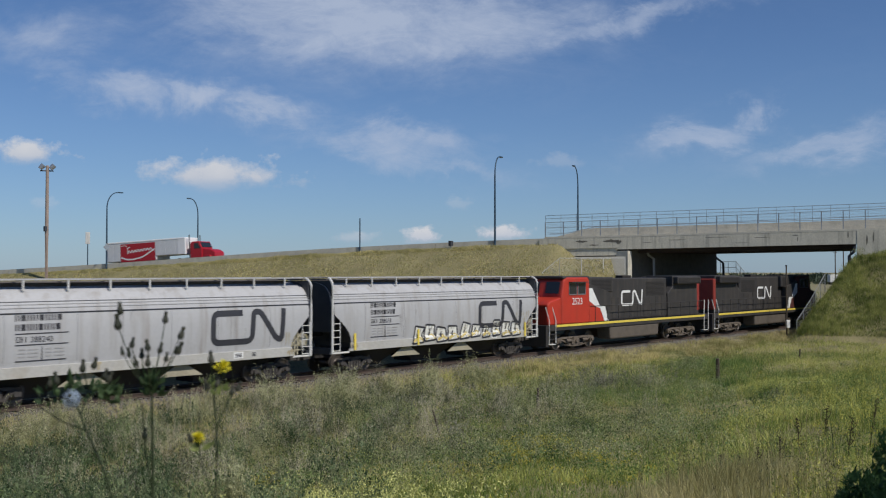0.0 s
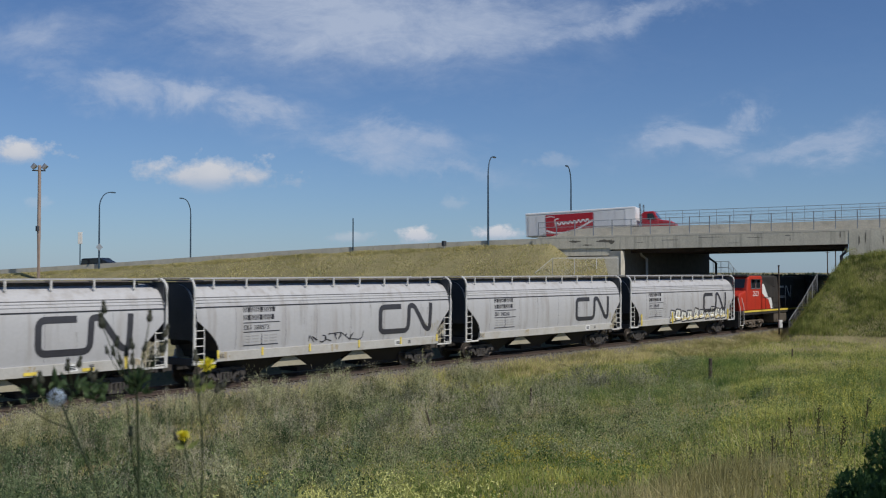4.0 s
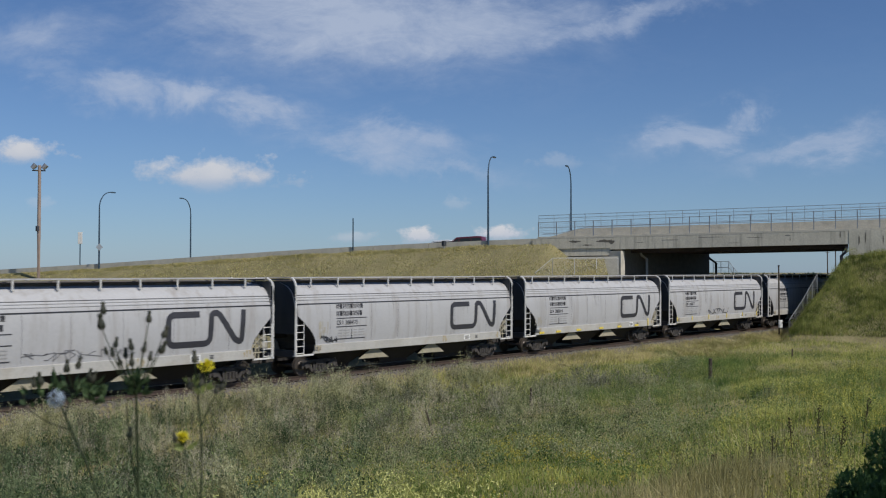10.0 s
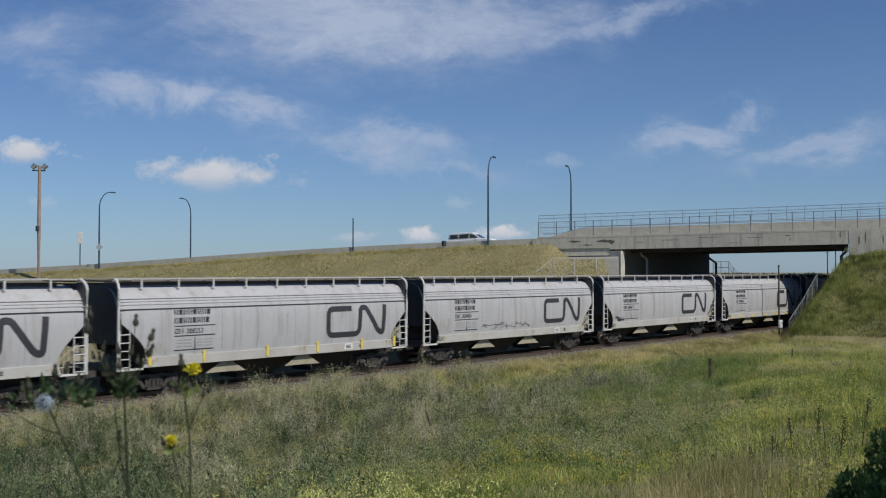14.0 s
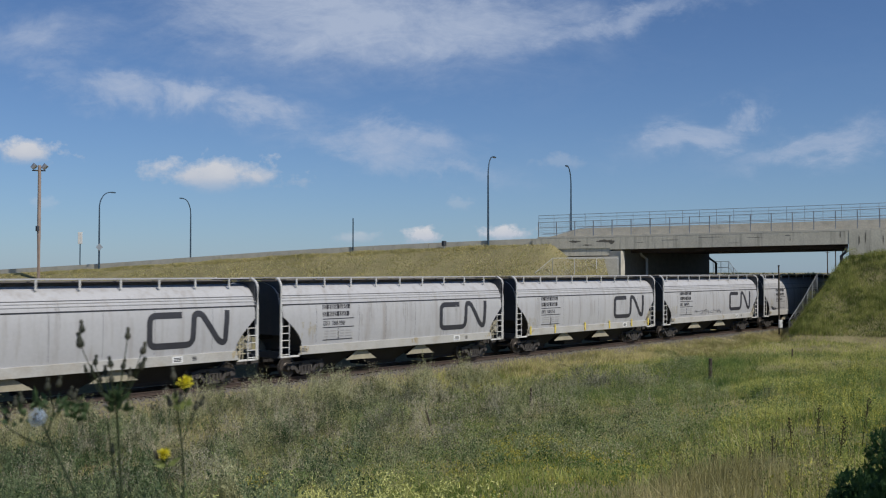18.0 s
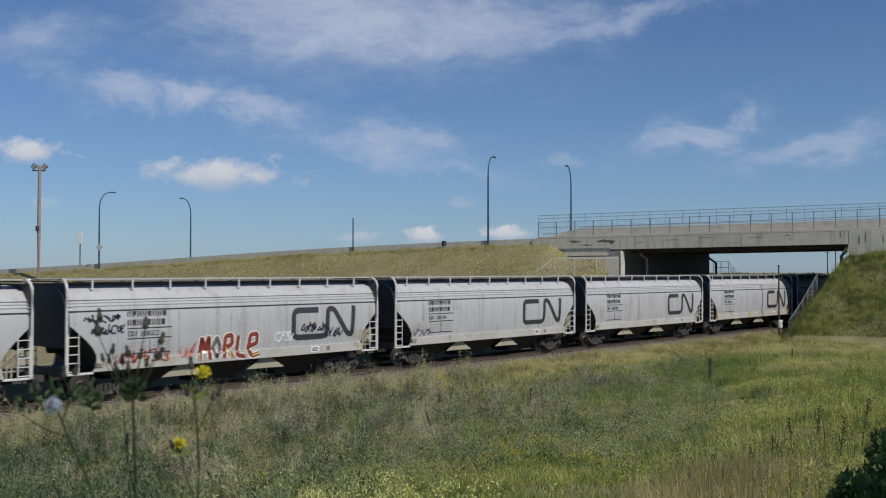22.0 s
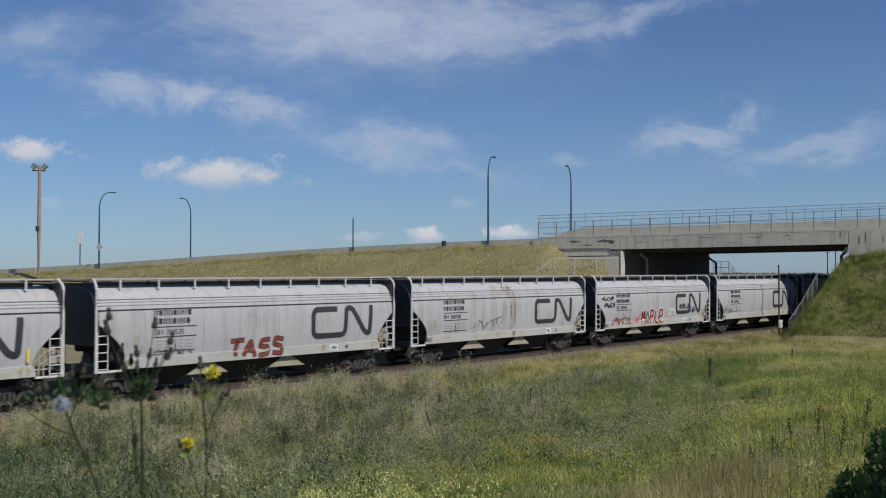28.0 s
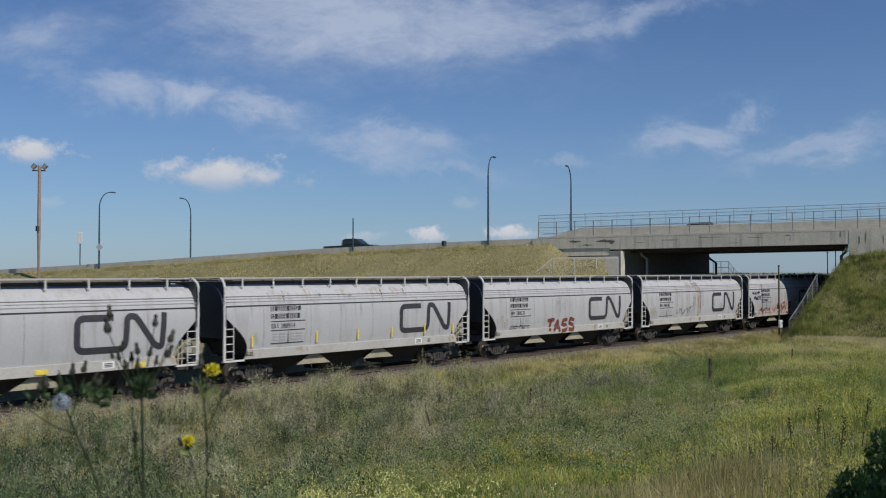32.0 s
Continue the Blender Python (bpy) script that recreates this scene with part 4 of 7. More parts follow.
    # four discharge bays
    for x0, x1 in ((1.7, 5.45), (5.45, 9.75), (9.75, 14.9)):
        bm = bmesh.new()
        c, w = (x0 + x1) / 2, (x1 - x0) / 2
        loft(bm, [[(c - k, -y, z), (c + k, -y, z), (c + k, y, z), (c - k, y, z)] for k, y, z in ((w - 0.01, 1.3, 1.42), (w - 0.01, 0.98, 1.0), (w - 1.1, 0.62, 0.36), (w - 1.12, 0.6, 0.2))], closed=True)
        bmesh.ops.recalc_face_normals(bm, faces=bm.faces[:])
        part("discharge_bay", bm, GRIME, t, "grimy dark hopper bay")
    for c in (5.4, 9.75):
        bm = prism(bmesh.new(), [(c - 1.05, 0.6), (c - 0.28, 1.03), (c + 0.3, 1.03), (c + 1.05, 0.58), (c, 0.6)], -1.36, -1.31)
        part("ridge_panel", bm, RIDGE_PAINT, t, "cream ridge panel between the bays")
    # roof walk on brackets, and the hatch trough
    part("hatch_trough", boxes((0.7, CAR - 0.7, -0.6, 0.6, 4.25, 4.45), bevel=0.03), TROUGH_SHADE_PAINT, t, "brown hatch coaming, darkened for the shade under the roof walk")
    for k in range(8):
        x = 1.4 + k * 1.8
        part("hatch_cover", boxes((x, x + 1.66, -0.4, 0.4, 4.4, 4.5), bevel=0.03), WALK_STEEL, t)
    for s in (-1, 1):
        bm = bmesh.new()
        for k in range(8):
            y = s * (0.68 + 0.068 * k)
            box(bm, 0.2, CAR - 0.2, y - 0.021, y + 0.021, 4.55, 4.58)
        for k in range(9):
            box(bm, 1.31 + k * 1.755, 1.35 + k * 1.755, s * 0.92 - 0.26, s * 0.92 + 0.26, 4.53, 4.55)
        part("roof_walk", bm, WALK_STEEL, t, "dark grating roof walk")
        part("walk_edge", boxes((0.2, CAR - 0.2, s * 1.19 - 0.012, s * 1.19 + 0.012, 4.545, 4.595)), HOPPER_PAINT, t, "pale steel edge of the roof walk")
        me = mesh_only(rods(((0, s * 1.12, 4.08), (0, s * 1.18, 4.2), 0.03), ((0, s * 1.18, 4.17), (0, s * 1.18, 4.54), 0.04), seg=6), "walk_bracket", WHITE_STEEL)
        for k in range(9):
            part_of("walk_bracket", me, None, t, at=pose(1.33 + k * 1.755, 0, 0))
    # side seams
    for x in (2.2, 5.0, 6.9, 9.1, 11.4, 14.2):
        part("panel_seam", band([(x, 1.55), (x, 3.3)], 0.018, 0, 0, 0.004), GREY_DECAL, t)
    for x in (2.0, CAR - 2.0):
        bogie(t, x, (-0.89, 0.89), WHEEL_R, WHEELSET)
    # band logo in one continuous stroke
    logo = [(1.66, 1.36), (0.13, 1.36), (0.13, 0.13), (2.18, 0.13), (2.26, 1.38), (2.62, 1.40), (3.5, 0.22), (3.84, 0.10), (3.95, 1.5)]
    part("band_logo", band(logo, 0.26, 1.73, 11.02, 0.009, 0.32), DARK_DECAL, t, "dark continuous band logo")
    # company name reduced to plain upright bars, with ruled box
    for z, n, w in ((3.2, 8, 1.84), (2.87, 8, 1.76)):
        bm = bmesh.new()
        cell = w / n
        for k in range(n):
            x, y, h = 2.6 + k * cell, -(side_y(z) + 0.012), 0.115
            w_ = cell * 0.74
            rows = [(x, x + 0.055, -h, h), (x + w_ - 0.055, x + w_, -h, h)] + ([(x + w_ / 2 - 0.02, x + w_ / 2 + 0.02, -h, h)] if k % 3 == 1 else [])
            for x0, x1, z0, z1 in rows:
                box(bm, x0, x1, y, y + 0.006, z + z0, z + z1)
        tagged(part("company_name", bm, DARK_DECAL, t), kind="stuff")
    for z, x0, x1 in ((2.64, 2.6, 4.63), (2.24, 2.6, 4.63), (1.66, 2.63, 4.58)):
        part("rule_line", boxes((x0, x1, -(side_y(z) + 0.01), -(side_y(z) + 0.002), z - 0.02, z + 0.02)), DARK_DECAL, t)
    part("rule_line", boxes((3.6, 3.63, -(side_y(2.0) + 0.012), -(side_y(2.0) + 0.002), 1.68, 2.24)), DARK_DECAL, t)
    bm = bmesh.new()
    for z in (2.08, 1.95, 1.82):
        for x0, x1 in ((2.73, 2.98), (3.08, 3.46), (3.76, 3.98), (4.08, 4.48)):
            box(bm, x0, x1, -(side_y(z) + 0.01), -(side_y(z) + 0.004), z - 0.025, z + 0.025)
    tagged(part("data_stencil", bm, DIRT_FAINT, t), kind="stuff")
    bm = bmesh.new()
    for x0, x1 in ((12.3, 12.65), (13.2, 13.4), (1.25, 1.6)):
        for k in range(3):
            box(bm, x0, x1, -1.588, -1.583, 1.2 + k * 0.06, 1.235 + k * 0.06)
    tagged(part("sill_stencil", bm, DARK_DECAL, t), kind="stuff")
    part("stencil_plate", boxes((12.22, 12.74, -1.5835, -1.578, 1.15, 1.42)), WHITE_DECAL, t, "small white stencil plate")
    # prefix bars of the car number
    bm = bmesh.new()
    for x in (2.63, 2.76, 2.84, 2.97):
        box(bm, x, x + 0.04, -(side_y(2.44) + 0.012), -(side_y(2.44) + 0.004), 2.34, 2.54)
    box(bm, 2.63, 2.74, -(side_y(2.44) + 0.012), -(side_y(2.44) + 0.004), 2.51, 2.54)
    box(bm, 2.63, 2.74, -(side_y(2.44) + 0.012), -(side_y(2.44) + 0.004), 2.34, 2.37)
    part("number_prefix", bm, DARK_DECAL, t)
    return t


def strokes(parent, lines, width, material, proud, label="", round_=0.0):
    """Painted strokes laid on the car's side, joined into one part."""
    bm = bmesh.new()
    for pts in lines:
        b2 = band(pts, width, 0, 0, proud, round_ or width * 0.6, 0.12)
        me = bpy.data.meshes.new("tmp")
        b2.to_mesh(me), b2.free()
        bm.from_mesh(me)
        bpy.data.meshes.remove(me)
    return tagged(part("graffiti", bm, material, parent, label), kind="stuff")


def scribble(parent, x0, x1, z0, z1, material, n, width, seed, label="spray-painted scrawl", lean=0.25):
    """Spray-paint scrawl with no writing in it: two tangled lines of hooks and loops, in one colour."""
    rng = random.Random(seed)
    cell, h = (x1 - x0) / n, z1 - z0
    lines = []
    for run in (0, 1):
        pts = []
        for i in range(n):
            cx = x0 + cell * (i + 0.5 * run)
            for _ in range(rng.randint(2, 4)):
                x, z = cx + cell * rng.uniform(-0.15, 1.0), z0 + h * rng.choice((rng.uniform(0.0, 0.3), rng.uniform(0.65, 1.0), rng.uniform(0.2, 0.8)))
                if not pts or math.hypot(x + lean * (z - z0) - pts[-1][0], z - pts[-1][1]) > 1.2 * width:
                    pts.append((x + lean * (z - z0), z))
            if rng.random() < 0.45 and len(pts) > 2:
                lines.append(pts)
                pts = []
        if len(pts) > 1:
            lines.append(pts)
    return strokes(parent, lines, width, material, 0.011 + 0.002 * (seed % 5), label, width * 1.2)


def block_piece(parent, x0, x1, z0, z1, n):
    """A row of tangled block shapes: white fill, gold along the foot, black outlines. No letters."""
    rng = random.Random(6)
    cell, h = (x1 - x0) / n, z1 - z0
    fill, edge, foot = [], [], []
    for i in range(n):
        c = x0 + cell * (i + 0.5)
        lean, w = rng.uniform(-0.12, 0.2), cell * rng.uniform(0.36, 0.5)
        top, low = z1 - h * rng.uniform(0, 0.25), z0 + h * rng.uniform(0, 0.15)
        ring = [(c - w, low), (c - w * rng.uniform(0.7, 1.2) + lean * 0.5, (low + top) / 2), (c - w * 0.8 + lean, top), (c + w * 0.8 + lean, top - h * rng.uniform(0, 0.15)), (c + w * rng.uniform(0.3, 1.1), (low + top) / 2), (c + w, low + h * 0.05), (c - w, low)]
        edge.append(ring)
        edge.append([(c - w * 0.2, low + h * 0.25), (c + lean * 0.5, low + h * rng.uniform(0.4, 0.7))])
        for k in (-0.55, 0.0, 0.55):
            fill.append([(c + w * k, low + 0.06), (c + w * k * 0.8 + lean, top - 0.08)])
        foot.append([(c - w * 0.8, low + 0.12), (c + w * 0.3, low + h * 0.3), (c + w, low + 0.12)])
    strokes(parent, fill, cell * 0.3, SPRAY_WHITE, 0.009, "white graffiti fill", 0.05)
    strokes(parent, foot, 0.15, SPRAY_GOLD, 0.012, "gold graffiti fill", 0.05)
    strokes(parent, edge, 0.09, DARK_DECAL, 0.016, "black graffiti outlines", 0.08)


def outlined_piece(parent, x0, x1, z0, z1):
    """Red block shapes with a white edge and a dark inner line: a zigzag, a lozenge, a wedge, a cross and a loop."""
    sx, sz = (x1 - x0) / 5, z1 - z0
    shapes = [[(0.0, 0.0), (0.18, 1.0), (0.45, 0.35), (0.72, 1.05), (0.82, 0.0)], [(1.35, 0.05), (1.05, 0.5), (1.35, 0.98), (1.65, 0.5), (1.35, 0.05)], [(1.95, 0.0), (2.05, 1.0), (2.55, 1.05), (2.6, 0.6), (2.1, 0.5), (2.65, 0.0)],
              [(3.1, 1.0), (3.0, 0.1), (3.65, 0.0)], [(4.0, 0.45), (4.7, 0.6), (4.65, 1.05), (4.1, 1.0), (3.95, 0.3), (4.2, 0.0), (4.85, 0.1)]]
    shapes = [[(x0 + x * sx, z0 + z * sz) for x, z in l] for l in shapes]
    strokes(parent, shapes, 0.29, SPRAY_WHITE, 0.010, "white edge of the red graffiti", 0.1)
    strokes(parent, shapes[:1] + shapes[2:], 0.2, SPRAY_RED, 0.014, "red graffiti", 0.1)
    strokes(parent, shapes[1:2], 0.2, GREY_DECAL, 0.014, "violet-grey lozenge in the graffiti", 0.1)
    inner = [[(x + 0.05, z - 0.03) for x, z in l] for l in shapes]
    strokes(parent, [[(x, z) for x, z in l if z < z0 + sz * 0.7] for l in (shapes[0][:2] + [(shapes[0][0][0] + 0.05, z0 + 0.3)], shapes[2][-2:], shapes[4][-2:])], 0.1, SPRAY_GOLD, 0.016, "orange foot of the red graffiti", 0.03)
    strokes(parent, inner, 0.035, SPRAY_DARK_RED, 0.018, "dark lines in the red graffiti", 0.05)


def ragged_streaks(parent, x, spread, n, z0, z1, material, width, seed):
    """A run of uneven drips down the side, joined into one part."""
    rng = random.Random(seed)
    bm = bmesh.new()
    for _ in range(n):
        cx, top = rng.gauss(x, spread * 0.5), z1 - rng.random() ** 2 * (z1 - z0) * 0.5
        low = top - (top - z0) * rng.uniform(0.3, 1.0)
        w, m = width * rng.uniform(0.4, 1.6), max(3, int((top - low) / 0.12))
        proud = 0.005 + 0.003 * rng.random()
        rows = []
        for i in range(m + 1):
            k = i / m
            z = top + (low - top) * k
            hw = w * 0.5 * (1 - 0.7 * k) * rng.uniform(0.5, 1.2)
            c = cx + rng.uniform(-0.02, 0.02)
            y = -((side_y(z) if z > 1.47 else 1.582) + proud)
            rows.append([(c - hw, y, z), (c + hw, y, z)])
        loft(bm, rows)
    bmesh.ops.recalc_face_normals(bm, faces=bm.faces[:])
    return tagged(part("rust_streak", bm, material, parent, "uneven brown rust streaks"), kind="stuff")


RUST_RED = mat("rust_red_spray", (0.19, 0.05, 0.03), 0.65, vary=0.3, fine=12)
SPRAY_DARK_RED = mat("spray_dark_red", (0.10, 0.02, 0.02), 0.6, vary=0.3, fine=12)
SPRAY_RED = mat("spray_red", (0.27, 0.05, 0.03), 0.6, vary=0.3, fine=12)
SPRAY_PINK = mat("spray_pink", (0.5, 0.16, 0.14), 0.6, vary=0.3, fine=12)
SPRAY_WHITE = mat("spray_white", (0.75, 0.74, 0.68), 0.6, vary=0.2)
SPRAY_GOLD = mat("spray_gold", (0.58, 0.46, 0.17), 0.6, vary=0.4, fine=8)
SPRAY_BLUE = mat("spray_blue", (0.022, 0.024, 0.05), 0.6, vary=0.3)
NUMBERS = ["388618", "388240", "388873", "388018", "388475", "388485", "388253", "388188", "388184", "388002", "388938", "388535", "388914", "388027"]
LABELS = ["pale grey covered hopper car with black and gold graffiti", "clean pale grey cylindrical covered hopper car", "pale grey covered hopper car with faint black scrawl",
          "pale grey covered hopper car with yellow sill marks", "pale grey covered hopper car with a small black tag", "pale grey covered hopper car with scuffed lower side",
          "pale grey covered hopper car with yellow reflectors", "plain pale grey cylindrical covered hopper car", "pale grey covered hopper car with a grey scrawl",
          "pale grey covered hopper car with red graffiti", "pale grey covered hopper car with brown rust streaks", "pale grey covered hopper car with a dark red tag",
          "pale grey covered hopper car with tall yellow reflectors", "pale grey covered hopper car at the train's tail in view"]
HOPPERS = []
OCHRE_STAIN = mat("ochre_stain", (0.37, 0.315, 0.215), 0.85, vary=0.3, scale=3, fine=20)


def build_hoppers():
    first = build_hopper()
    proto = list(ROLLING)
    HOPPERS.append(first)
    for k in range(1, 14):
        HOPPERS.append(copy_thing(first, pose(0, TRACK_Y, 0)))
    for k, h in enumerate(HOPPERS):
        tagged(h, LABELS[k])
        if k:
            for b in [c for c in h.children if c.name.startswith("bogie")]:
                for w in b.children:
                    ROLLING.append((w, w.location.x, WHEEL_R))
        lettering("car_number", NUMBERS[k], 0.29, DARK_DECAL, h, pose(3.16, -(side_y(2.44) + 0.012), 2.335, 90))
        rng = random.Random(k)
        for _ in range(4):
            ragged_streaks(h, rng.uniform(1.8, 15.0), 0.5, 4, rng.uniform(1.5, 2.6), rng.uniform(3.0, 4.0), DIRT_FAINT, 0.06, rng.randrange(999))
        ragged_streaks(h, rng.choice((1.7, 15.2)), 0.5, 9, 1.5, rng.uniform(2.0, 2.6), OCHRE_FAINT, 0.1, rng.randrange(999))
        for x in (1.5, CAR - 1.35, rng.uniform(4, 12)):
            ragged_streaks(h, x, 0.35, 6, 1.08, 1.46, OCHRE_STAIN, 0.12, rng.randrange(999))

    def marks(k, xs, z0, z1, w=0.1):
        for x in xs:
            part("reflector", boxes((x, x + w, -1.612, -1.59, z0, z1)), YELLOW_DECAL, HOPPERS[k], "yellow reflective strip")

    # the one behind the engine
    block_piece(HOPPERS[0], 5.6, 15.0, 1.12, 2.2, 10)
    marks(0, (1.45, 6.0, 15.3), 1.1, 1.9, 0.14)
    scribble(HOPPERS[2], 6.2, 9.6, 1.55, 2.0, DARK_DECAL, 6, 0.045, 7, "thin black scrawl")
    marks(2, (1.2, 3.6, 6.4, 9.6, 12.6, 15.4), 1.2, 1.55, 0.1)
    marks(3, (1.5, 3.3, 5.6, 8.3, 10.6, 12.9), 1.12, 1.24, 0.5)
    marks(3, (14.7,), 1.1, 1.6, 0.12)
    scribble(HOPPERS[4], 1.4, 2.6, 1.5, 1.9, DARK_DECAL, 4, 0.045, 9, "small black tag")
    scribble(HOPPERS[5], 5.0, 9.6, 1.55, 1.95, GREY_DECAL, 9, 0.03, 10, "faint grey scuffs")
    marks(6, (1.4, 4.0, 7.4, 10.4, 13.3, 15.6), 1.12, 1.62, 0.13)
    scribble(HOPPERS[8], 1.3, 2.7, 1.45, 2.0, GREY_DECAL, 4, 0.06, 12, "grey scrawl")
    scribble(HOPPERS[9], 2.0, 4.6, 1.2, 1.8, SPRAY_RED, 8, 0.055, 13, "thin red scrawl")
    scribble(HOPPERS[9], 4.9, 5.8, 1.3, 2.0, SPRAY_PINK, 3, 0.06, 20, "faint pink scrawl")
    outlined_piece(HOPPERS[9], 6.0, 9.25, 1.2, 2.12)
    scribble(HOPPERS[9], 0.75, 2.2, 2.9, 3.25, SPRAY_BLUE, 8, 0.06, 15, "blue-black tag")
    scribble(HOPPERS[9], 0.95, 2.4, 2.45, 2.85, SPRAY_BLUE, 8, 0.06, 17, "blue-black tag")
    scribble(HOPPERS[9], 11.5, 13.1, 2.05, 2.55, SPRAY_BLUE, 9, 0.06, 16, "blue-black tag inside the logo")
    scribble(HOPPERS[9], 13.0, 14.2, 1.75, 2.4, SPRAY_BLUE, 6, 0.055, 21, "black tag below the logo")
    scribble(HOPPERS[9], 9.9, 11.0, 1.7, 2.3, WHITE_DECAL, 4, 0.06, 22, "white scrawl")
    for x, spread, n, z0, z1, m, w in ((8.85, 0.08, 4, 1.1, 4.0, RUST_FAINT, 0.34), (8.9, 0.16, 9, 1.5, 3.95, RUST, 0.09), (8.95, 0.1, 5, 1.08, 1.4, RUST, 0.12), (8.75, 0.3, 14, 1.5, 3.9, RUST_FAINT, 0.09), (8.5, 0.5, 14, 3.3, 4.1, RUST, 0.1), (7.6, 0.7, 14, 3.3, 4.1, RUST_FAINT, 0.09), (7.9, 0.5, 10, 1.5, 3.3, RUST_FAINT, 0.07),
                                       (5.2, 0.6, 7, 2.6, 3.8, RUST_FAINT, 0.05), (3.2, 0.9, 10, 3.2, 3.7, OCHRE_STAIN, 0.1), (12.9, 0.5, 5, 1.5, 2.4, RUST_FAINT, 0.05)):
        ragged_streaks(HOPPERS[10], x, spread, n, z0, z1, m, w, int(x * 10))
    scribble(HOPPERS[10], 5.0, 7.6, 1.6, 2.3, GREY_DECAL, 5, 0.03, 23, "faint grey scuffs")
    word = [[(0.0, 1.0), (0.8, 1.0)], [(0.4, 1.0), (0.38, 0.0)], [(0.85, 0.0), (1.2, 1.0), (1.55, 0.0)], [(1.0, 0.4), (1.4, 0.4)]]
    for x in (1.75, 2.6):
        word.append([(x + 0.62, 0.95), (x + 0.1, 1.0), (x + 0.08, 0.58), (x + 0.58, 0.48), (x + 0.56, 0.02), (x, 0.05)])
    word = [[(6.3 + x * 0.92 + 0.12 * z, 1.2 + z * 0.68 + 0.05 * math.sin(3 * x)) for x, z in l] for l in word]
    strokes(HOPPERS[11], word, 0.22, SPRAY_DARK_RED, 0.010, "dark edge of the red word", 0.08)
    strokes(HOPPERS[11], word, 0.14, RUST_RED, 0.014, "dark red word", 0.06)
    scribble(HOPPERS[11], 2.6, 4.4, 1.5, 1.75, GREY_DECAL, 5, 0.04, 19)
    marks(12, (1.5, 5.3, 8.0, 10.4, 12.9, 15.2), 1.6, 2.1, 0.1)
    for x in (2.9, 5.0, 7.1, 9.2, 11.0):
        ragged_streaks(HOPPERS[12], x, 0.5, 8, 3.45, 4.05, RUST_FAINT, 0.1, int(x * 7))
        ragged_streaks(HOPPERS[12], x + 0.6, 0.2, 3, 3.4, 4.0, RUST, 0.07, int(x * 9))
    marks(13, (2.5, 6.0, 9.5, 13.6), 1.12, 1.3, 0.5)


build_hoppers()


# ---- engines ----
LOCO_L = 22.35
HOOD_RED = mat("hood_red", (0.26, 0.03, 0.02), 0.6, vary=0.3, scale=1.5, fine=14, stain=(0.07, 0.04, 0.03), stain_amount=0.8, streak=True)
# red for the leading engine, with the bridge's shade mixed into the colour
SHADED_RED = mat("shaded_red", (0.075, 0.018, 0.014), 0.7, vary=0.3, scale=1.5, fine=14, stain=(0.03, 0.02, 0.016), stain_amount=0.7, streak=True)
LOCO_WHEEL_R = 0.52
LOCO_WHEELS = wheelset_mesh(LOCO_WHEEL_R, "loco_wheelset")


FUEL_PAINT = mat("fuel_tank_paint", (0.10, 0.083, 0.066), 0.75, vary=0.3, scale=2, fine=18, stain=(0.12, 0.10, 0.08), stain_amount=0.5)


DUSTY_STEEL = mat("dusty_steel", (0.13, 0.105, 0.082), 0.85, vary=0.4, scale=4, fine=30, stain=(0.05, 0.04, 0.035), stain_amount=0.6, bump=0.2)


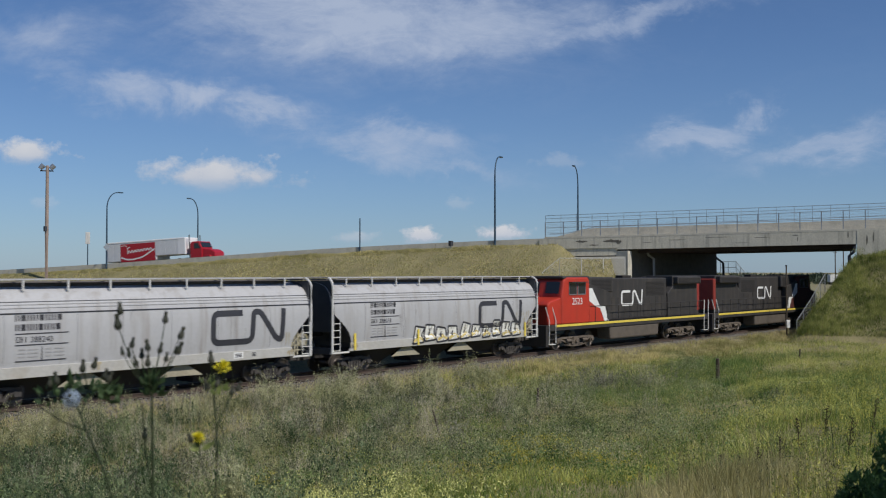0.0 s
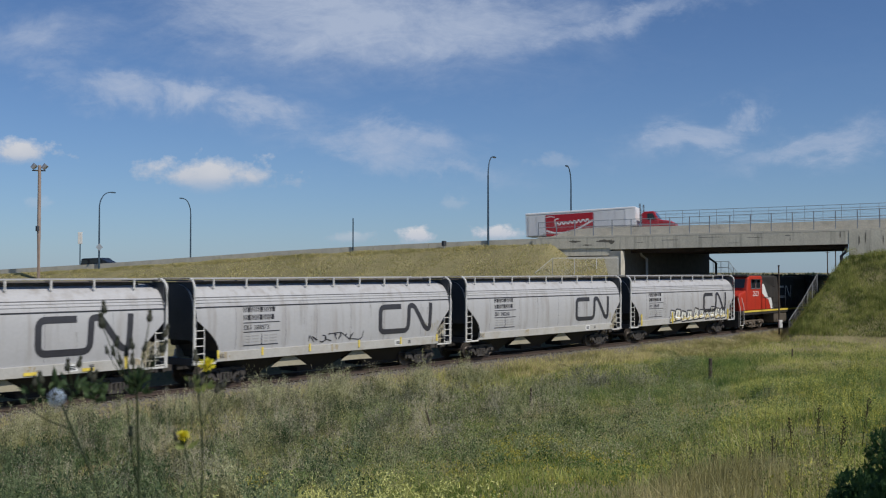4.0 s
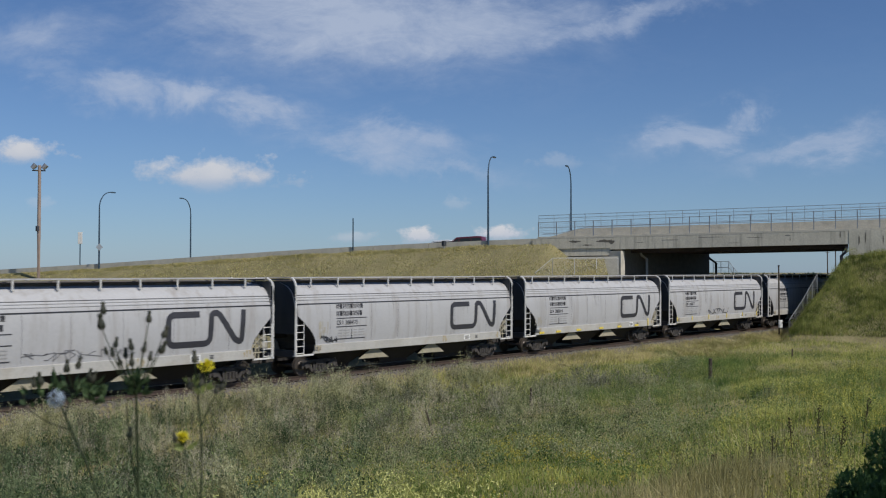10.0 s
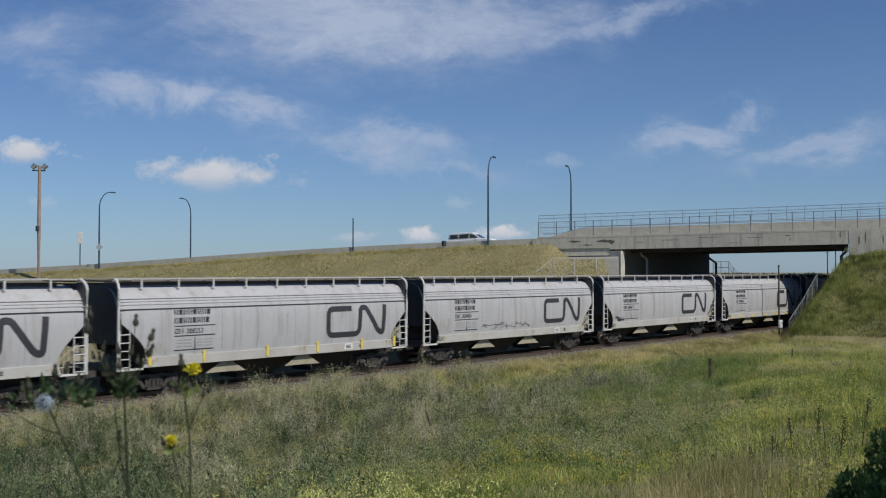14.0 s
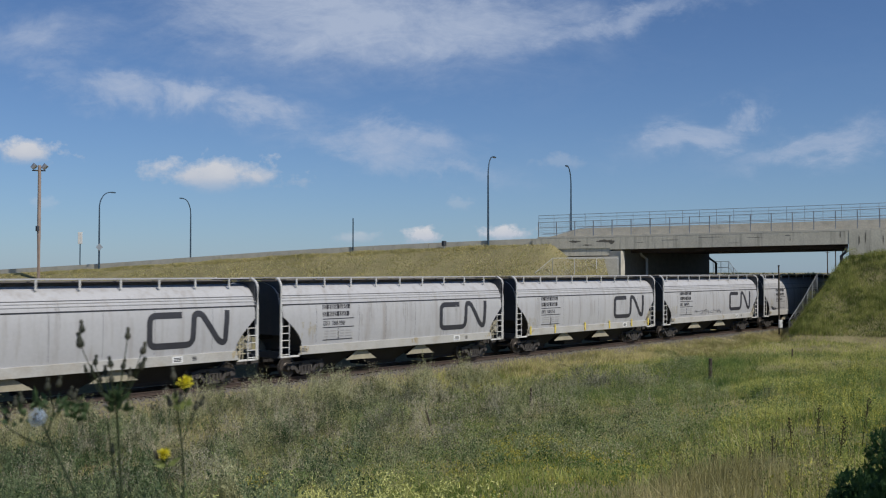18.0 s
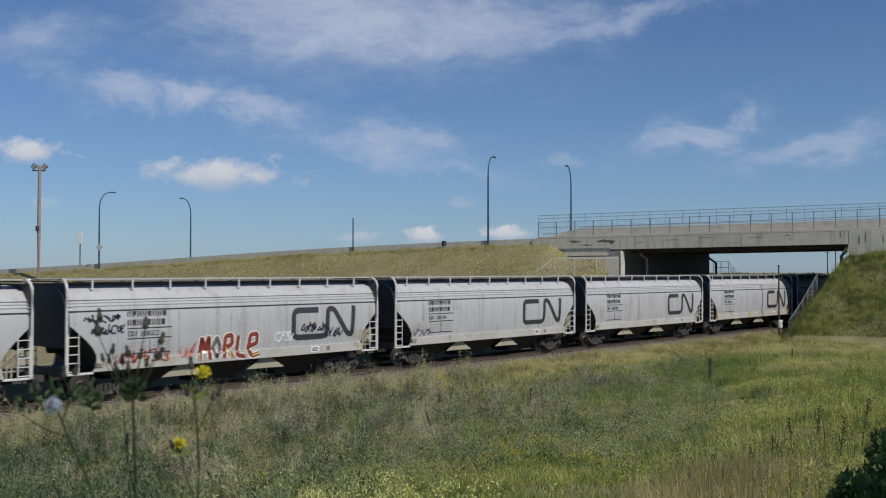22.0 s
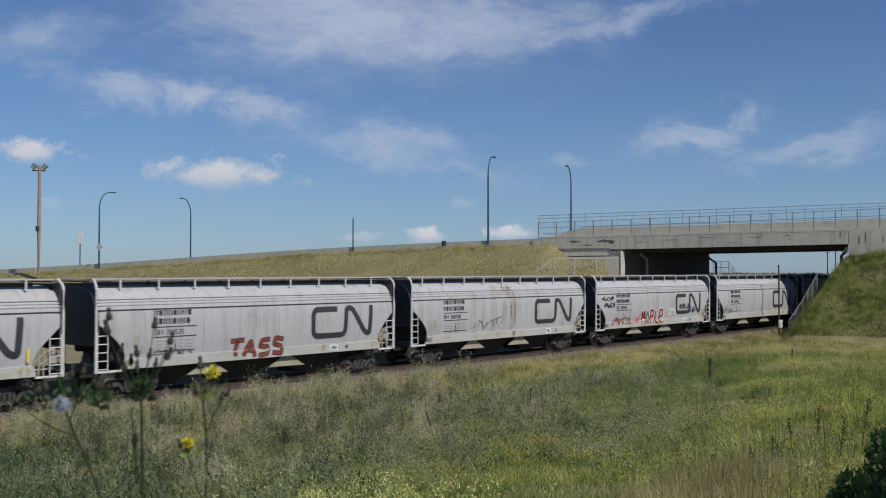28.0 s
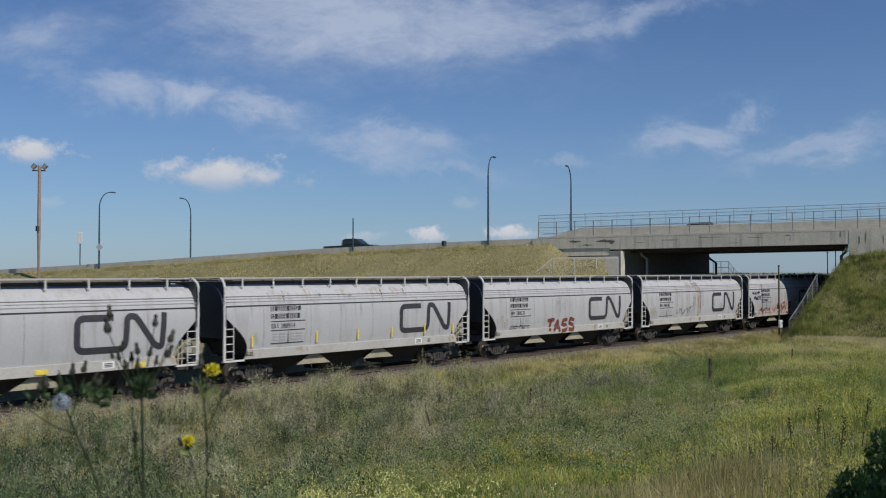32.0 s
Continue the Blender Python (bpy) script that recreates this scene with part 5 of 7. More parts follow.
def build_loco(label, number, red):
    """Six-axle engine, its cab at x = 0, the long hood towards +x."""
    t = thing("locomotive", label, "locomotive", "engines of the train")
    L = LOCO_L
    # underframe with a yellow edge stripe
    part("underframe", boxes((0.5, L - 0.5, -1.5, 1.5, 1.25, 1.6), bevel=0.02), BLACK_PAINT, t)
    for s in (-1, 1):
        part("frame_stripe", boxes((1.3, L - 1.2, s * 1.515 - 0.012, s * 1.515 + 0.012, 1.47, 1.61)), YELLOW_DECAL, t, "yellow frame stripe")
    # nose, cab, hood
    bm = bmesh.new()
    prism(bm, [(0.55, 1.6), (0.5, 2.85), (0.75, 3.05), (2.05, 3.3), (2.05, 1.6)], -1.42, 1.42, 0.09)
    part("nose", bm, red, t, "red nose")
    bm = bmesh.new()
    prism(bm, [(1.9, 1.6), (1.9, 3.3), (2.15, 4.3), (2.5, 4.52), (4.9, 4.52), (5.1, 4.3), (5.1, 1.6)], -1.48, 1.48, 0.1)
    cab = part("cab", bm, red, t, "red driver's cab")
    part("cab_roof", boxes((2.12, 5.15, -1.44, 1.44, 4.4, 4.58), bevel=0.07), BLACK_PAINT, t)
    for s in (-1, 1):
        part("cab_window", boxes((2.75, 3.55, s * 1.485 - 0.015, s * 1.485 + 0.015, 3.45, 4.15), bevel=0.01), GLASS, cab, "dark side window")
        part("cab_window", boxes((3.75, 4.55, s * 1.485 - 0.015, s * 1.485 + 0.015, 3.45, 4.15), bevel=0.01), GLASS, cab)
        for x0, x1 in ((2.7, 3.6), (3.7, 4.6)):
            bm = bmesh.new()
            for a0, a1, c0, c1 in ((x0, x1, 3.4, 3.46), (x0, x1, 4.14, 4.2), (x0, x0 + 0.05, 3.46, 4.14), (x1 - 0.05, x1, 3.46, 4.14)):
                box(bm, a0, a1, s * 1.5 - 0.015, s * 1.5 + 0.015, c0, c1)
            part("window_frame", bm, GREY_DECAL, cab, "dull metal window frame")
        part("window_awning", boxes((2.7, 4.6, s * 1.6 - 0.12, s * 1.6 + 0.1, 4.17, 4.22)), BLACK_PAINT, cab)
        bm = bmesh.new()
        prism(bm, [(1.93, 3.5), (2.12, 4.22), (2.1, 4.22), (1.9, 3.5)], s * 0.75 - 0.5, s * 0.75 + 0.5)
        part("windscreen", bm, GLASS, cab, "dark windscreen")
    bm = bmesh.new()
    prism(bm, [(5.1, 1.62), (5.1, 4.42), (16.2, 4.42), (16.2, 1.62)], -0.98, 0.98, 0.08)
    part("long_hood", bm, BLACK_PAINT, t, "black engine hood")
    bm = bmesh.new()
    prism(bm, [(16.2, 1.62), (16.2, 3.3), (16.9, 3.75), (16.9, 4.55), (20.9, 4.55), (20.9, 3.75), (21.0, 3.3), (21.0, 1.62)], -1.1, 1.1, 0.06)
    part("radiator_hood", bm, BLACK_PAINT, t, "black radiator section")
    part("radiator_wing", boxes((17.0, 20.7, -1.48, 1.48, 3.95, 4.5), bevel=0.08), BLACK_PAINT, t)
    part("hood_end", boxes((20.7, 21.15, -1.12, 1.12, 1.9, 4.3), bevel=0.08), HOOD_RED, t, "red hood end")
    part("exhaust_stack", boxes((11.2, 12.4, -0.3, 0.3, 4.4, 4.6), bevel=0.04), GRIME, t)
    part("dynamic_brake_box", boxes((5.3, 8.3, -1.3, 1.3, 3.5, 4.5), bevel=0.08), BLACK_PAINT, t)
    for s in (-1, 1):
        for x0, x1, z0, z1 in ((5.6, 8.0, 3.65, 4.3), (17.2, 20.5, 4.05, 4.4), (13.2, 15.8, 3.2, 4.1)):
            yy = {5.6: 1.305, 17.2: 1.485, 13.2: 0.985}[x0]
            bm = bmesh.new()
            k = z0
            while k < z1:
                box(bm, x0, x1, s * yy - 0.012, s * yy + 0.012, k, k + 0.04)
                k += 0.09
            part("louvre", bm, GRIME, t)
        # hood doors
        for k in range(9):
            x = 8.6 + k * 0.85
            part("hood_door", boxes((x, x + 0.78, s * 0.985 - 0.008, s * 0.985 + 0.008, 1.75, 3.1), bevel=0.004), BLACK_PAINT, t)
        # white and red slashes behind the cab
        part("equipment_cabinet", prism(bmesh.new(), [(5.05, 1.62), (5.05, 4.0), (5.3, 4.05), (7.6, 3.5), (7.6, 1.62)], s * 1.24 - 0.2, s * 1.24 + 0.2, 0.02), BLACK_PAINT, t)
        part("red_slash", prism(bmesh.new(), [(5.1, 1.66), (5.1, 3.0), (5.9, 2.6), (6.35, 2.5), (6.9, 1.66)], s * 1.445 - 0.006, s * 1.445 + 0.006), red, t)
        part("white_slash", prism(bmesh.new(), [(5.08, 3.8), (5.45, 3.8), (6.35, 2.65), (7.0, 2.6), (7.4, 1.66), (6.92, 1.66), (6.4, 2.5), (5.9, 2.6), (5.1, 3.0)], s * 1.45 - 0.008, s * 1.45 + 0.008), WHITE_DECAL, t, "white diagonal slash")
        part("fuel_tank", prism(bmesh.new(), [(7.7, 0.42), (7.6, 1.25), (14.2, 1.25), (14.1, 0.42)], s * 0.9 - 0.55, s * 0.9 + 0.5, 0.1), FUEL_PAINT, t, "dusty black fuel tank")
        # handrails and steps
        bm = bmesh.new()
        for k in range(11):
            x = 5.8 + k * 1.45
            rod(bm, (x, s * 1.47, 1.6), (x, s * 1.47, 2.65), 0.022, seg=6)
        rod(bm, (5.2, s * 1.47, 2.65), (20.9, s * 1.47, 2.65), 0.022, seg=6)
        part("walkway_rail", bm, BLACK_PAINT, t)
        for x0, x1 in ((0.55, 1.25), (L - 1.25, L - 0.55)):
            for x in (x0, x1):
                bm = bmesh.new()
                tube(bm, [(x, s * 1.5, 0.5), (x, s * 1.5, 1.9), (x - 0.25 if x0 < 5 else x + 0.25, s * 1.4, 2.7)], 0.03, 6)
                part("grab_rail", bm, WHITE_STEEL, t, "white grab rail")
            for k in range(4):
                part("step", boxes((x0, x1, s * 1.35 - 0.14, s * 1.35 + 0.14, 0.42 + k * 0.3, 0.46 + k * 0.3)), WHITE_STEEL if k == 0 else BLACK_PAINT, t)
    for x0, x1 in ((0.3, 0.55), (L - 0.55, L - 0.3)):
        part("pilot_plate", boxes((x0, x1, -1.45, 1.45, 0.3, 1.6), bevel=0.03), BLACK_PAINT, t)
    part("coupler", boxes((-0.05, 0.35, -0.15, 0.15, 0.7, 0.98), bevel=0.03), TRUCK_STEEL, t)
    part("coupler", boxes((L - 0.35, L + 0.05, -0.15, 0.15, 0.7, 0.98), bevel=0.03), TRUCK_STEEL, t)
    for x in (4.1, L - 4.1):
        bogie(t, x, (-1.85, 0.0, 1.85), LOCO_WHEEL_R, LOCO_WHEELS, DUSTY_STEEL)
    logo = [(1.2, 0.98), (0.09, 0.98), (0.09, 0.09), (1.55, 0.09), (1.6, 1.0), (1.85, 1.0), (2.5, 0.14), (2.75, 0.07), (2.85, 1.1)]
    for s in (-1, 1):
        bm = band(logo, 0.17, 2.52, 0, 0.0, 0.22, z_flat=1.0)
        m = pose(9.8, 0, 0) if s < 0 else Matrix.Translation((9.8 + 2.9, 0, 0)) @ pose(0, 0, 0, 0, 0, 180)
        bmesh.ops.transform(bm, matrix=m, verts=bm.verts[:])
        part("band_logo", bm, WHITE_DECAL, t, "white band logo")
    if number:
        lettering("road_number", number, 0.6, WHITE_DECAL, t, pose(3.05, -1.496, 2.8, 90))
    bm = bmesh.new()
    rod(bm, (0.53, -0.25, 2.3), (0.6, -0.25, 2.3), 0.1, seg=12)
    part("headlight", bm, GLASS, t)
    bm = bmesh.new()
    rod(bm, (0.53, 0.25, 2.3), (0.6, 0.25, 2.3), 0.1, seg=12)
    part("headlight", bm, GLASS, t)
    return t


LOCO_1 = build_loco("black and red diesel engine, cab end to the hoppers", "2523", RED_PAINT)
LOCO_2 = build_loco("black and red leading diesel engine, its red darkened for the bridge's shade", "", SHADED_RED)
for _i in range(len(ROLLING) - 6, len(ROLLING)):
    ROLLING[_i] = (ROLLING[_i][0], ROLLING[_i][1], -ROLLING[_i][2])


# ---- road vehicles: they face +x, wheels on z = 0 ----
def wheel(parent, x, y, r, w=0.22):
    s = 1 if y > 0 else -1
    bm = bmesh.new()
    rod(bm, (x, y - w / 2, r), (x, y + w / 2, r), r, seg=20)
    h = part("tyre", bm, TYRE, parent)
    bm = bmesh.new()
    rod(bm, (x, y + s * (w / 2 - 0.01), r), (x, y + s * (w / 2 + 0.012), r), r * 0.62, seg=16)
    part("rim", bm, RIM, h)


def passenger_car(name, label, category, length, width, lower, upper, paint, r=0.36, axles=None):
    """lower: outline of the body (x, z); upper: outline of the cabin, glazed."""
    t = thing(name, label, category, "traffic on the road")
    w = width / 2
    part("body", prism(bmesh.new(), lower, -w, w, 0.07), paint, t)
    part("cabin", prism(bmesh.new(), upper, -w + 0.12, w - 0.12, 0.06), paint, t)
    cx = sum(p[0] for p in upper) / len(upper)
    zs = [p[1] for p in upper]
    z0, z1 = min(zs), max(zs)
    glass = [(cx + (x - cx) * 0.93, min(max(z, z0 + 0.1), z1 - 0.2)) for x, z in upper]
    for s in (-1, 1):
        y = s * (w - 0.115)
        part("side_window", prism(bmesh.new(), glass, min(y, y + s * 0.012), max(y, y + s * 0.012)), GLASS, t, "dark side glass")
        for k in (0.33, 0.66):
            xx = min(p[0] for p in upper) + (max(p[0] for p in upper) - min(p[0] for p in upper)) * k
            part("window_pillar", boxes((xx - 0.04, xx + 0.04, min(y, y + s * 0.02), max(y, y + s * 0.02), z0 + 0.05, z1 - 0.05)), paint, t)
    front = [p for p in upper if p[0] > cx]
    a, b = max(front, key=lambda p: p[0]), max(front, key=lambda p: p[1])
    part("windscreen", prism(bmesh.new(), [(a[0] + 0.015, a[1] + 0.05), (b[0] + 0.05, b[1] - 0.06), (b[0] + 0.02, b[1] - 0.06), (a[0] - 0.02, a[1] + 0.05)], -w + 0.22, w - 0.22), GLASS, t)
    for x in (axles or (0.9, length - 0.9)):
        for s in (-1, 1):
            wheel(t, x, s * (w - 0.1), r)
    for s in (-1, 1):
        part("headlight", boxes((length - 0.12, length - 0.01, s * (w - 0.3) - 0.15, s * (w - 0.3) + 0.15, 0.65, 0.82), bevel=0.03), WHITE_DECAL, t)
        part("tail_light", boxes((0.0, 0.08, s * (w - 0.2) - 0.1, s * (w - 0.2) + 0.1, 0.75, 1.05), bevel=0.02), TRUCK_RED, t)
        part("mirror", boxes((length * 0.64, length * 0.64 + 0.12, s * (w + 0.08) - 0.09, s * (w + 0.08) + 0.09, 1.0, 1.16), bevel=0.03), paint, t)
    return t


TRUCK_RED = mat("truck_red", (0.38, 0.012, 0.022), 0.35, vary=0.08)
TRUCK_WHITE = mat("truck_white", (0.78, 0.78, 0.78), 0.4, vary=0.06)
SILVER_SIDE = mat("silver_side", (0.64, 0.65, 0.66), 0.5, vary=0.06)
CAR_BLACK = mat("car_black", (0.012, 0.014, 0.02), 0.25, vary=0.1)
CAR_WHITE = mat("car_white", (0.75, 0.76, 0.78), 0.3, vary=0.05)
CAR_MAROON = mat("car_maroon", (0.12, 0.015, 0.03), 0.3, vary=0.1)
CAR_NAVY = mat("car_navy", (0.015, 0.03, 0.035), 0.3, vary=0.1)


def build_truck():
    """Red tractor with a long low drinks trailer: the front bumper at x = 16."""
    t = thing("delivery_truck", "red tractor hauling a white trailer with a red side panel", "truck", "traffic on the road")
    tr = part("trailer", boxes((0, 6.9, -1.25, 1.25, 1.0, 3.15), (6.8, 11.4, -1.25, 1.25, 1.42, 3.15), bevel=0.05), SILVER_SIDE, t, "silver-grey drinks trailer")
    part("trailer_roof", boxes((-0.02, 11.42, -1.28, 1.28, 3.1, 3.3), bevel=0.05), TRUCK_WHITE, t)
    part("front_wall", boxes((11.4, 11.5, -1.27, 1.27, 1.4, 3.25), bevel=0.03), TRUCK_WHITE, t)
    part("front_panel", boxes((10.3, 11.4, -1.27, 1.27, 1.42, 3.12), bevel=0.02), TRUCK_WHITE, t)
    for s in (-1, 1):
        y = s * 1.262
        a, b = sorted((y, y + s * 0.012))
        part("side_panel", boxes((2.0, 6.7, a, b, 0.95, 3.0)), TRUCK_RED, tr, "red side panel")
        # white wave and blurred script as plain curved strokes
        loops = [([(2.05, 1.5), (2.8, 1.22), (3.8, 1.2), (5.0, 1.42), (6.65, 2.25)], 0.17), ([(2.05, 2.78), (2.5, 2.86), (2.9, 2.75)], 0.07)]
        loops.append(([(2.95 + 0.21 * i, 1.86 + 0.07 * i * 0.21 + (0.42 if i % 2 else 0.0)) for i in range(17)], 0.13))
        loops.append(([(3.0, 2.05), (2.9, 2.5), (3.3, 2.62)], 0.12))
        for pts, w in loops:
            bm = band(pts, w, 0, 0, 0.0, 0.3, 0.1, z_flat=1.278)
            if s > 0:
                bmesh.ops.transform(bm, matrix=Matrix.Translation((8.7, 0, 0)) @ pose(0, 0, 0, 0, 0, 180), verts=bm.verts[:])
            part("white_stroke", bm, WHITE_DECAL, tr)
        for k in range(4):
            x = 6.8 + k * 0.78
            part("roller_door", boxes((x, x + 0.72, a, b, 1.5, 3.0)), SILVER_SIDE, tr)
        for k in range(2):
            part("roller_door", boxes((0.25 + k * 0.85, 1.0 + k * 0.85, a, b, 1.1, 3.0)), SILVER_SIDE, tr)
    part("chassis", boxes((1, 15.2, -0.45, 0.45, 0.6, 0.95)), GRIME, t)
    cab = part("cab", prism(bmesh.new(), [(12.1, 0.7), (12.1, 2.55), (12.4, 2.75), (13.5, 2.75), (13.95, 2.05), (13.95, 0.7)], -1.1, 1.1, 0.08), TRUCK_RED, t, "red conventional cab")
    part("bonnet", prism(bmesh.new(), [(13.9, 0.6), (13.9, 1.95), (15.3, 1.75), (15.85, 1.45), (15.9, 0.6)], -0.95, 0.95, 0.1), TRUCK_RED, t, "red bonnet")
    for s in (-1, 1):
        y = s * 1.1
        a, b = sorted((y, y + s * 0.012))
        part("side_window", prism(bmesh.new(), [(12.75, 1.95), (12.75, 2.55), (13.4, 2.55), (13.75, 1.95)], a, b), GLASS, cab)
        part("mudguard", prism(bmesh.new(), [(14.2, 0.6), (14.4, 1.15), (15.2, 1.15), (15.5, 0.6)], s * 1.0 - 0.18, s * 1.0 + 0.18, 0.05), TRUCK_RED, t)
        part("exhaust", rods(((12.0, s * 1.05, 0.9), (12.0, s * 1.05, 3.55), 0.07)), END_PAINT, t)
        for x in (1.7, 10.4, 11.9 - 0.3, 14.85):
            wheel(t, x, s * 1.05, 0.5, 0.3)
    part("windscreen", prism(bmesh.new(), [(13.58, 2.62), (13.6, 2.64), (13.98, 2.08), (13.95, 2.05)], -0.95, 0.95), GLASS, cab)
    part("bumper", boxes((15.8, 15.98, -1.05, 1.05, 0.4, 0.75), bevel=0.04), RIM, t)
    # short-coupled front half
    for ob in t.children_recursive:
        xs = [v.co.x for v in ob.data.vertices]
        mid = (min(xs) + max(xs)) / 2
        for v in ob.data.vertices:
            if ob.name.startswith(("tyre", "rim")):
                v.co.x += min(0.0, -0.17 * (mid - 7))
            else:
                v.co.x = min(v.co.x, 7 + (v.co.x - 7) * 0.83)
    return t


TRUCK = build_truck()
VAN = passenger_car("minivan", "black minivan on the overpass road", "car", 4.9, 1.95, [(0, 0.35), (0, 1.0), (0.1, 1.05), (3.6, 1.08), (4.7, 0.95), (4.9, 0.7), (4.9, 0.35)],
                    [(0.05, 1.03), (0.25, 1.72), (0.6, 1.8), (2.9, 1.76), (4.0, 1.08)], CAR_BLACK)
SUV = passenger_car("suv", "white sport utility vehicle on the overpass road", "car", 4.8, 1.9, [(0, 0.45), (0, 1.08), (3.5, 1.12), (4.6, 1.05), (4.8, 0.8), (4.8, 0.45)],
                    [(0.06, 1.1), (0.25, 1.74), (0.6, 1.82), (2.7, 1.78), (3.5, 1.12)], CAR_WHITE)
PICKUP = passenger_car("pickup_truck", "dark pickup truck on the overpass road", "car", 5.9, 2.0, [(0, 0.55), (0, 1.15), (2.2, 1.15), (2.25, 1.12), (4.6, 1.15), (5.7, 1.05), (5.9, 0.8), (5.9, 0.5)],
                       [(2.05, 1.13), (2.2, 1.72), (2.5, 1.83), (3.7, 1.8), (4.5, 1.14)], CAR_NAVY, 0.4)
WHITE_CAR = passenger_car("sedan", "white car on the far lane", "car", 4.6, 1.85, [(0, 0.4), (0, 1.05), (3.6, 1.08), (4.5, 0.95), (4.6, 0.4)],
                          [(0.1, 1.06), (0.4, 1.72), (0.8, 1.8), (2.6, 1.78), (3.6, 1.07)], CAR_WHITE)
RED_VAN = passenger_car("minivan", "dark maroon minivan on the far lane", "car", 5.1, 1.95, [(0, 0.4), (0, 1.05), (3.9, 1.08), (5.0, 0.9), (5.1, 0.4)],
                        [(0.05, 1.04), (0.25, 1.82), (0.6, 1.9), (3.1, 1.86), (4.2, 1.08)], CAR_MAROON)
DARK_CAR = passenger_car("sedan", "dark car on the far lane", "car", 4.6, 1.85, [(0, 0.4), (0, 0.95), (3.6, 0.98), (4.5, 0.85), (4.6, 0.4)],
                         [(0.1, 0.96), (0.5, 1.4), (1.0, 1.46), (2.6, 1.44), (3.5, 0.97)], CAR_NAVY)
LATE_CAR = passenger_car("sedan", "grey-blue car on the far lane of the overpass", "car", 4.7, 1.85, [(0, 0.4), (0, 1.0), (3.6, 1.03), (4.5, 0.9), (4.7, 0.4)],
                         [(0.1, 1.01), (0.5, 1.5), (1.0, 1.56), (2.7, 1.54), (3.6, 1.02)], CAR_BLACK)


# ---- vegetation ----
def blades(name, label, x, y, tall, wide, material, lean=0.35, seed=0, z=None, grown=1.0):
    """Grass: one bent blade (two triangles) at each place."""
    rng = np.random.default_rng(seed)
    n = len(x)
    z = ground_z(x, y) if z is None else z
    h = tall * rng.uniform(0.55, 1.25, n) * (0.8 + 0.5 * np.sin(x * 0.8 + 1.5 * np.sin(y * 0.5)) * np.sin(y * 0.9 + np.sin(x * 0.4)))
    h = h * grown
    w = wide * rng.uniform(0.6, 1.4, n)
    a = rng.uniform(0, 6.283, n)
    l = h * rng.normal(0, lean, n)
    b = rng.uniform(0, 6.283, n)
    dx, dy = np.cos(a) * w, np.sin(a) * w
    tx, ty = x + np.cos(b) * l, y + np.sin(b) * l
    mx, my = x + np.cos(b) * l * 0.3, y + np.sin(b) * l * 0.3
    v = np.empty((n, 5, 3))
    v[:, 0] = np.stack([x - dx, y - dy, z - 0.05], -1)
    v[:, 1] = np.stack([x + dx, y + dy, z - 0.05], -1)
    v[:, 2] = np.stack([mx + dx * 0.8, my + dy * 0.8, z + h * 0.55], -1)
    v[:, 3] = np.stack([mx - dx * 0.8, my - dy * 0.8, z + h * 0.55], -1)
    v[:, 4] = np.stack([tx, ty, z + h], -1)
    f = np.array([[0, 1, 2], [0, 2, 3], [3, 2, 4]])
    tris = (np.arange(n)[:, None, None] * 5 + f[None]).reshape(-1, 3)
    return tagged(new(name, fast_mesh(name, v.reshape(-1, 3), tris, material)), label, "grass", kind="stuff")


def tufts(name, label, x, y, tall, spread, leaves, size, material, seed=0, z=None, low=0.1, category="weeds", upright=0.9, uneven=(0.45, 1.4)):
    """Bushy weeds: a cloud of small leaves round each place, thicker above."""
    rng = np.random.default_rng(seed)
    n = len(x)
    z = ground_z(x, y) if z is None else z
    t = tall * rng.uniform(*uneven, n)
    m = n * leaves
    k = np.repeat(np.arange(n), leaves)
    hh = low + (1 - low) * rng.random(m) ** 0.8
    r = spread * np.sqrt(rng.random(m)) * (0.5 + 0.9 * np.sin(np.clip(hh, 0, 1) * 2.6))
    a = rng.uniform(0, 6.283, m)
    c = np.stack([x[k] + r * np.cos(a), y[k] + r * np.sin(a), z[k] + hh * t[k]], -1)
    s = size * rng.uniform(0.5, 1.5, m)
    e1 = rng.normal(0, 1, (m, 3)) + np.array([0, 0, upright])
    e1 /= np.linalg.norm(e1, axis=1)[:, None]
    e2 = np.cross(e1, rng.normal(0, 1, (m, 3)))
    e2 /= np.linalg.norm(e2, axis=1)[:, None]
    v = np.stack([c - e1 * s[:, None] * 0.5 - e2 * s[:, None] * 0.3, c - e1 * s[:, None] * 0.5 + e2 * s[:, None] * 0.3, c + e1 * s[:, None]], 1)
    tris = np.arange(m * 3).reshape(-1, 3)
    return tagged(new(name, fast_mesh(name, v.reshape(-1, 3), tris, material)), label, category, kind="stuff")


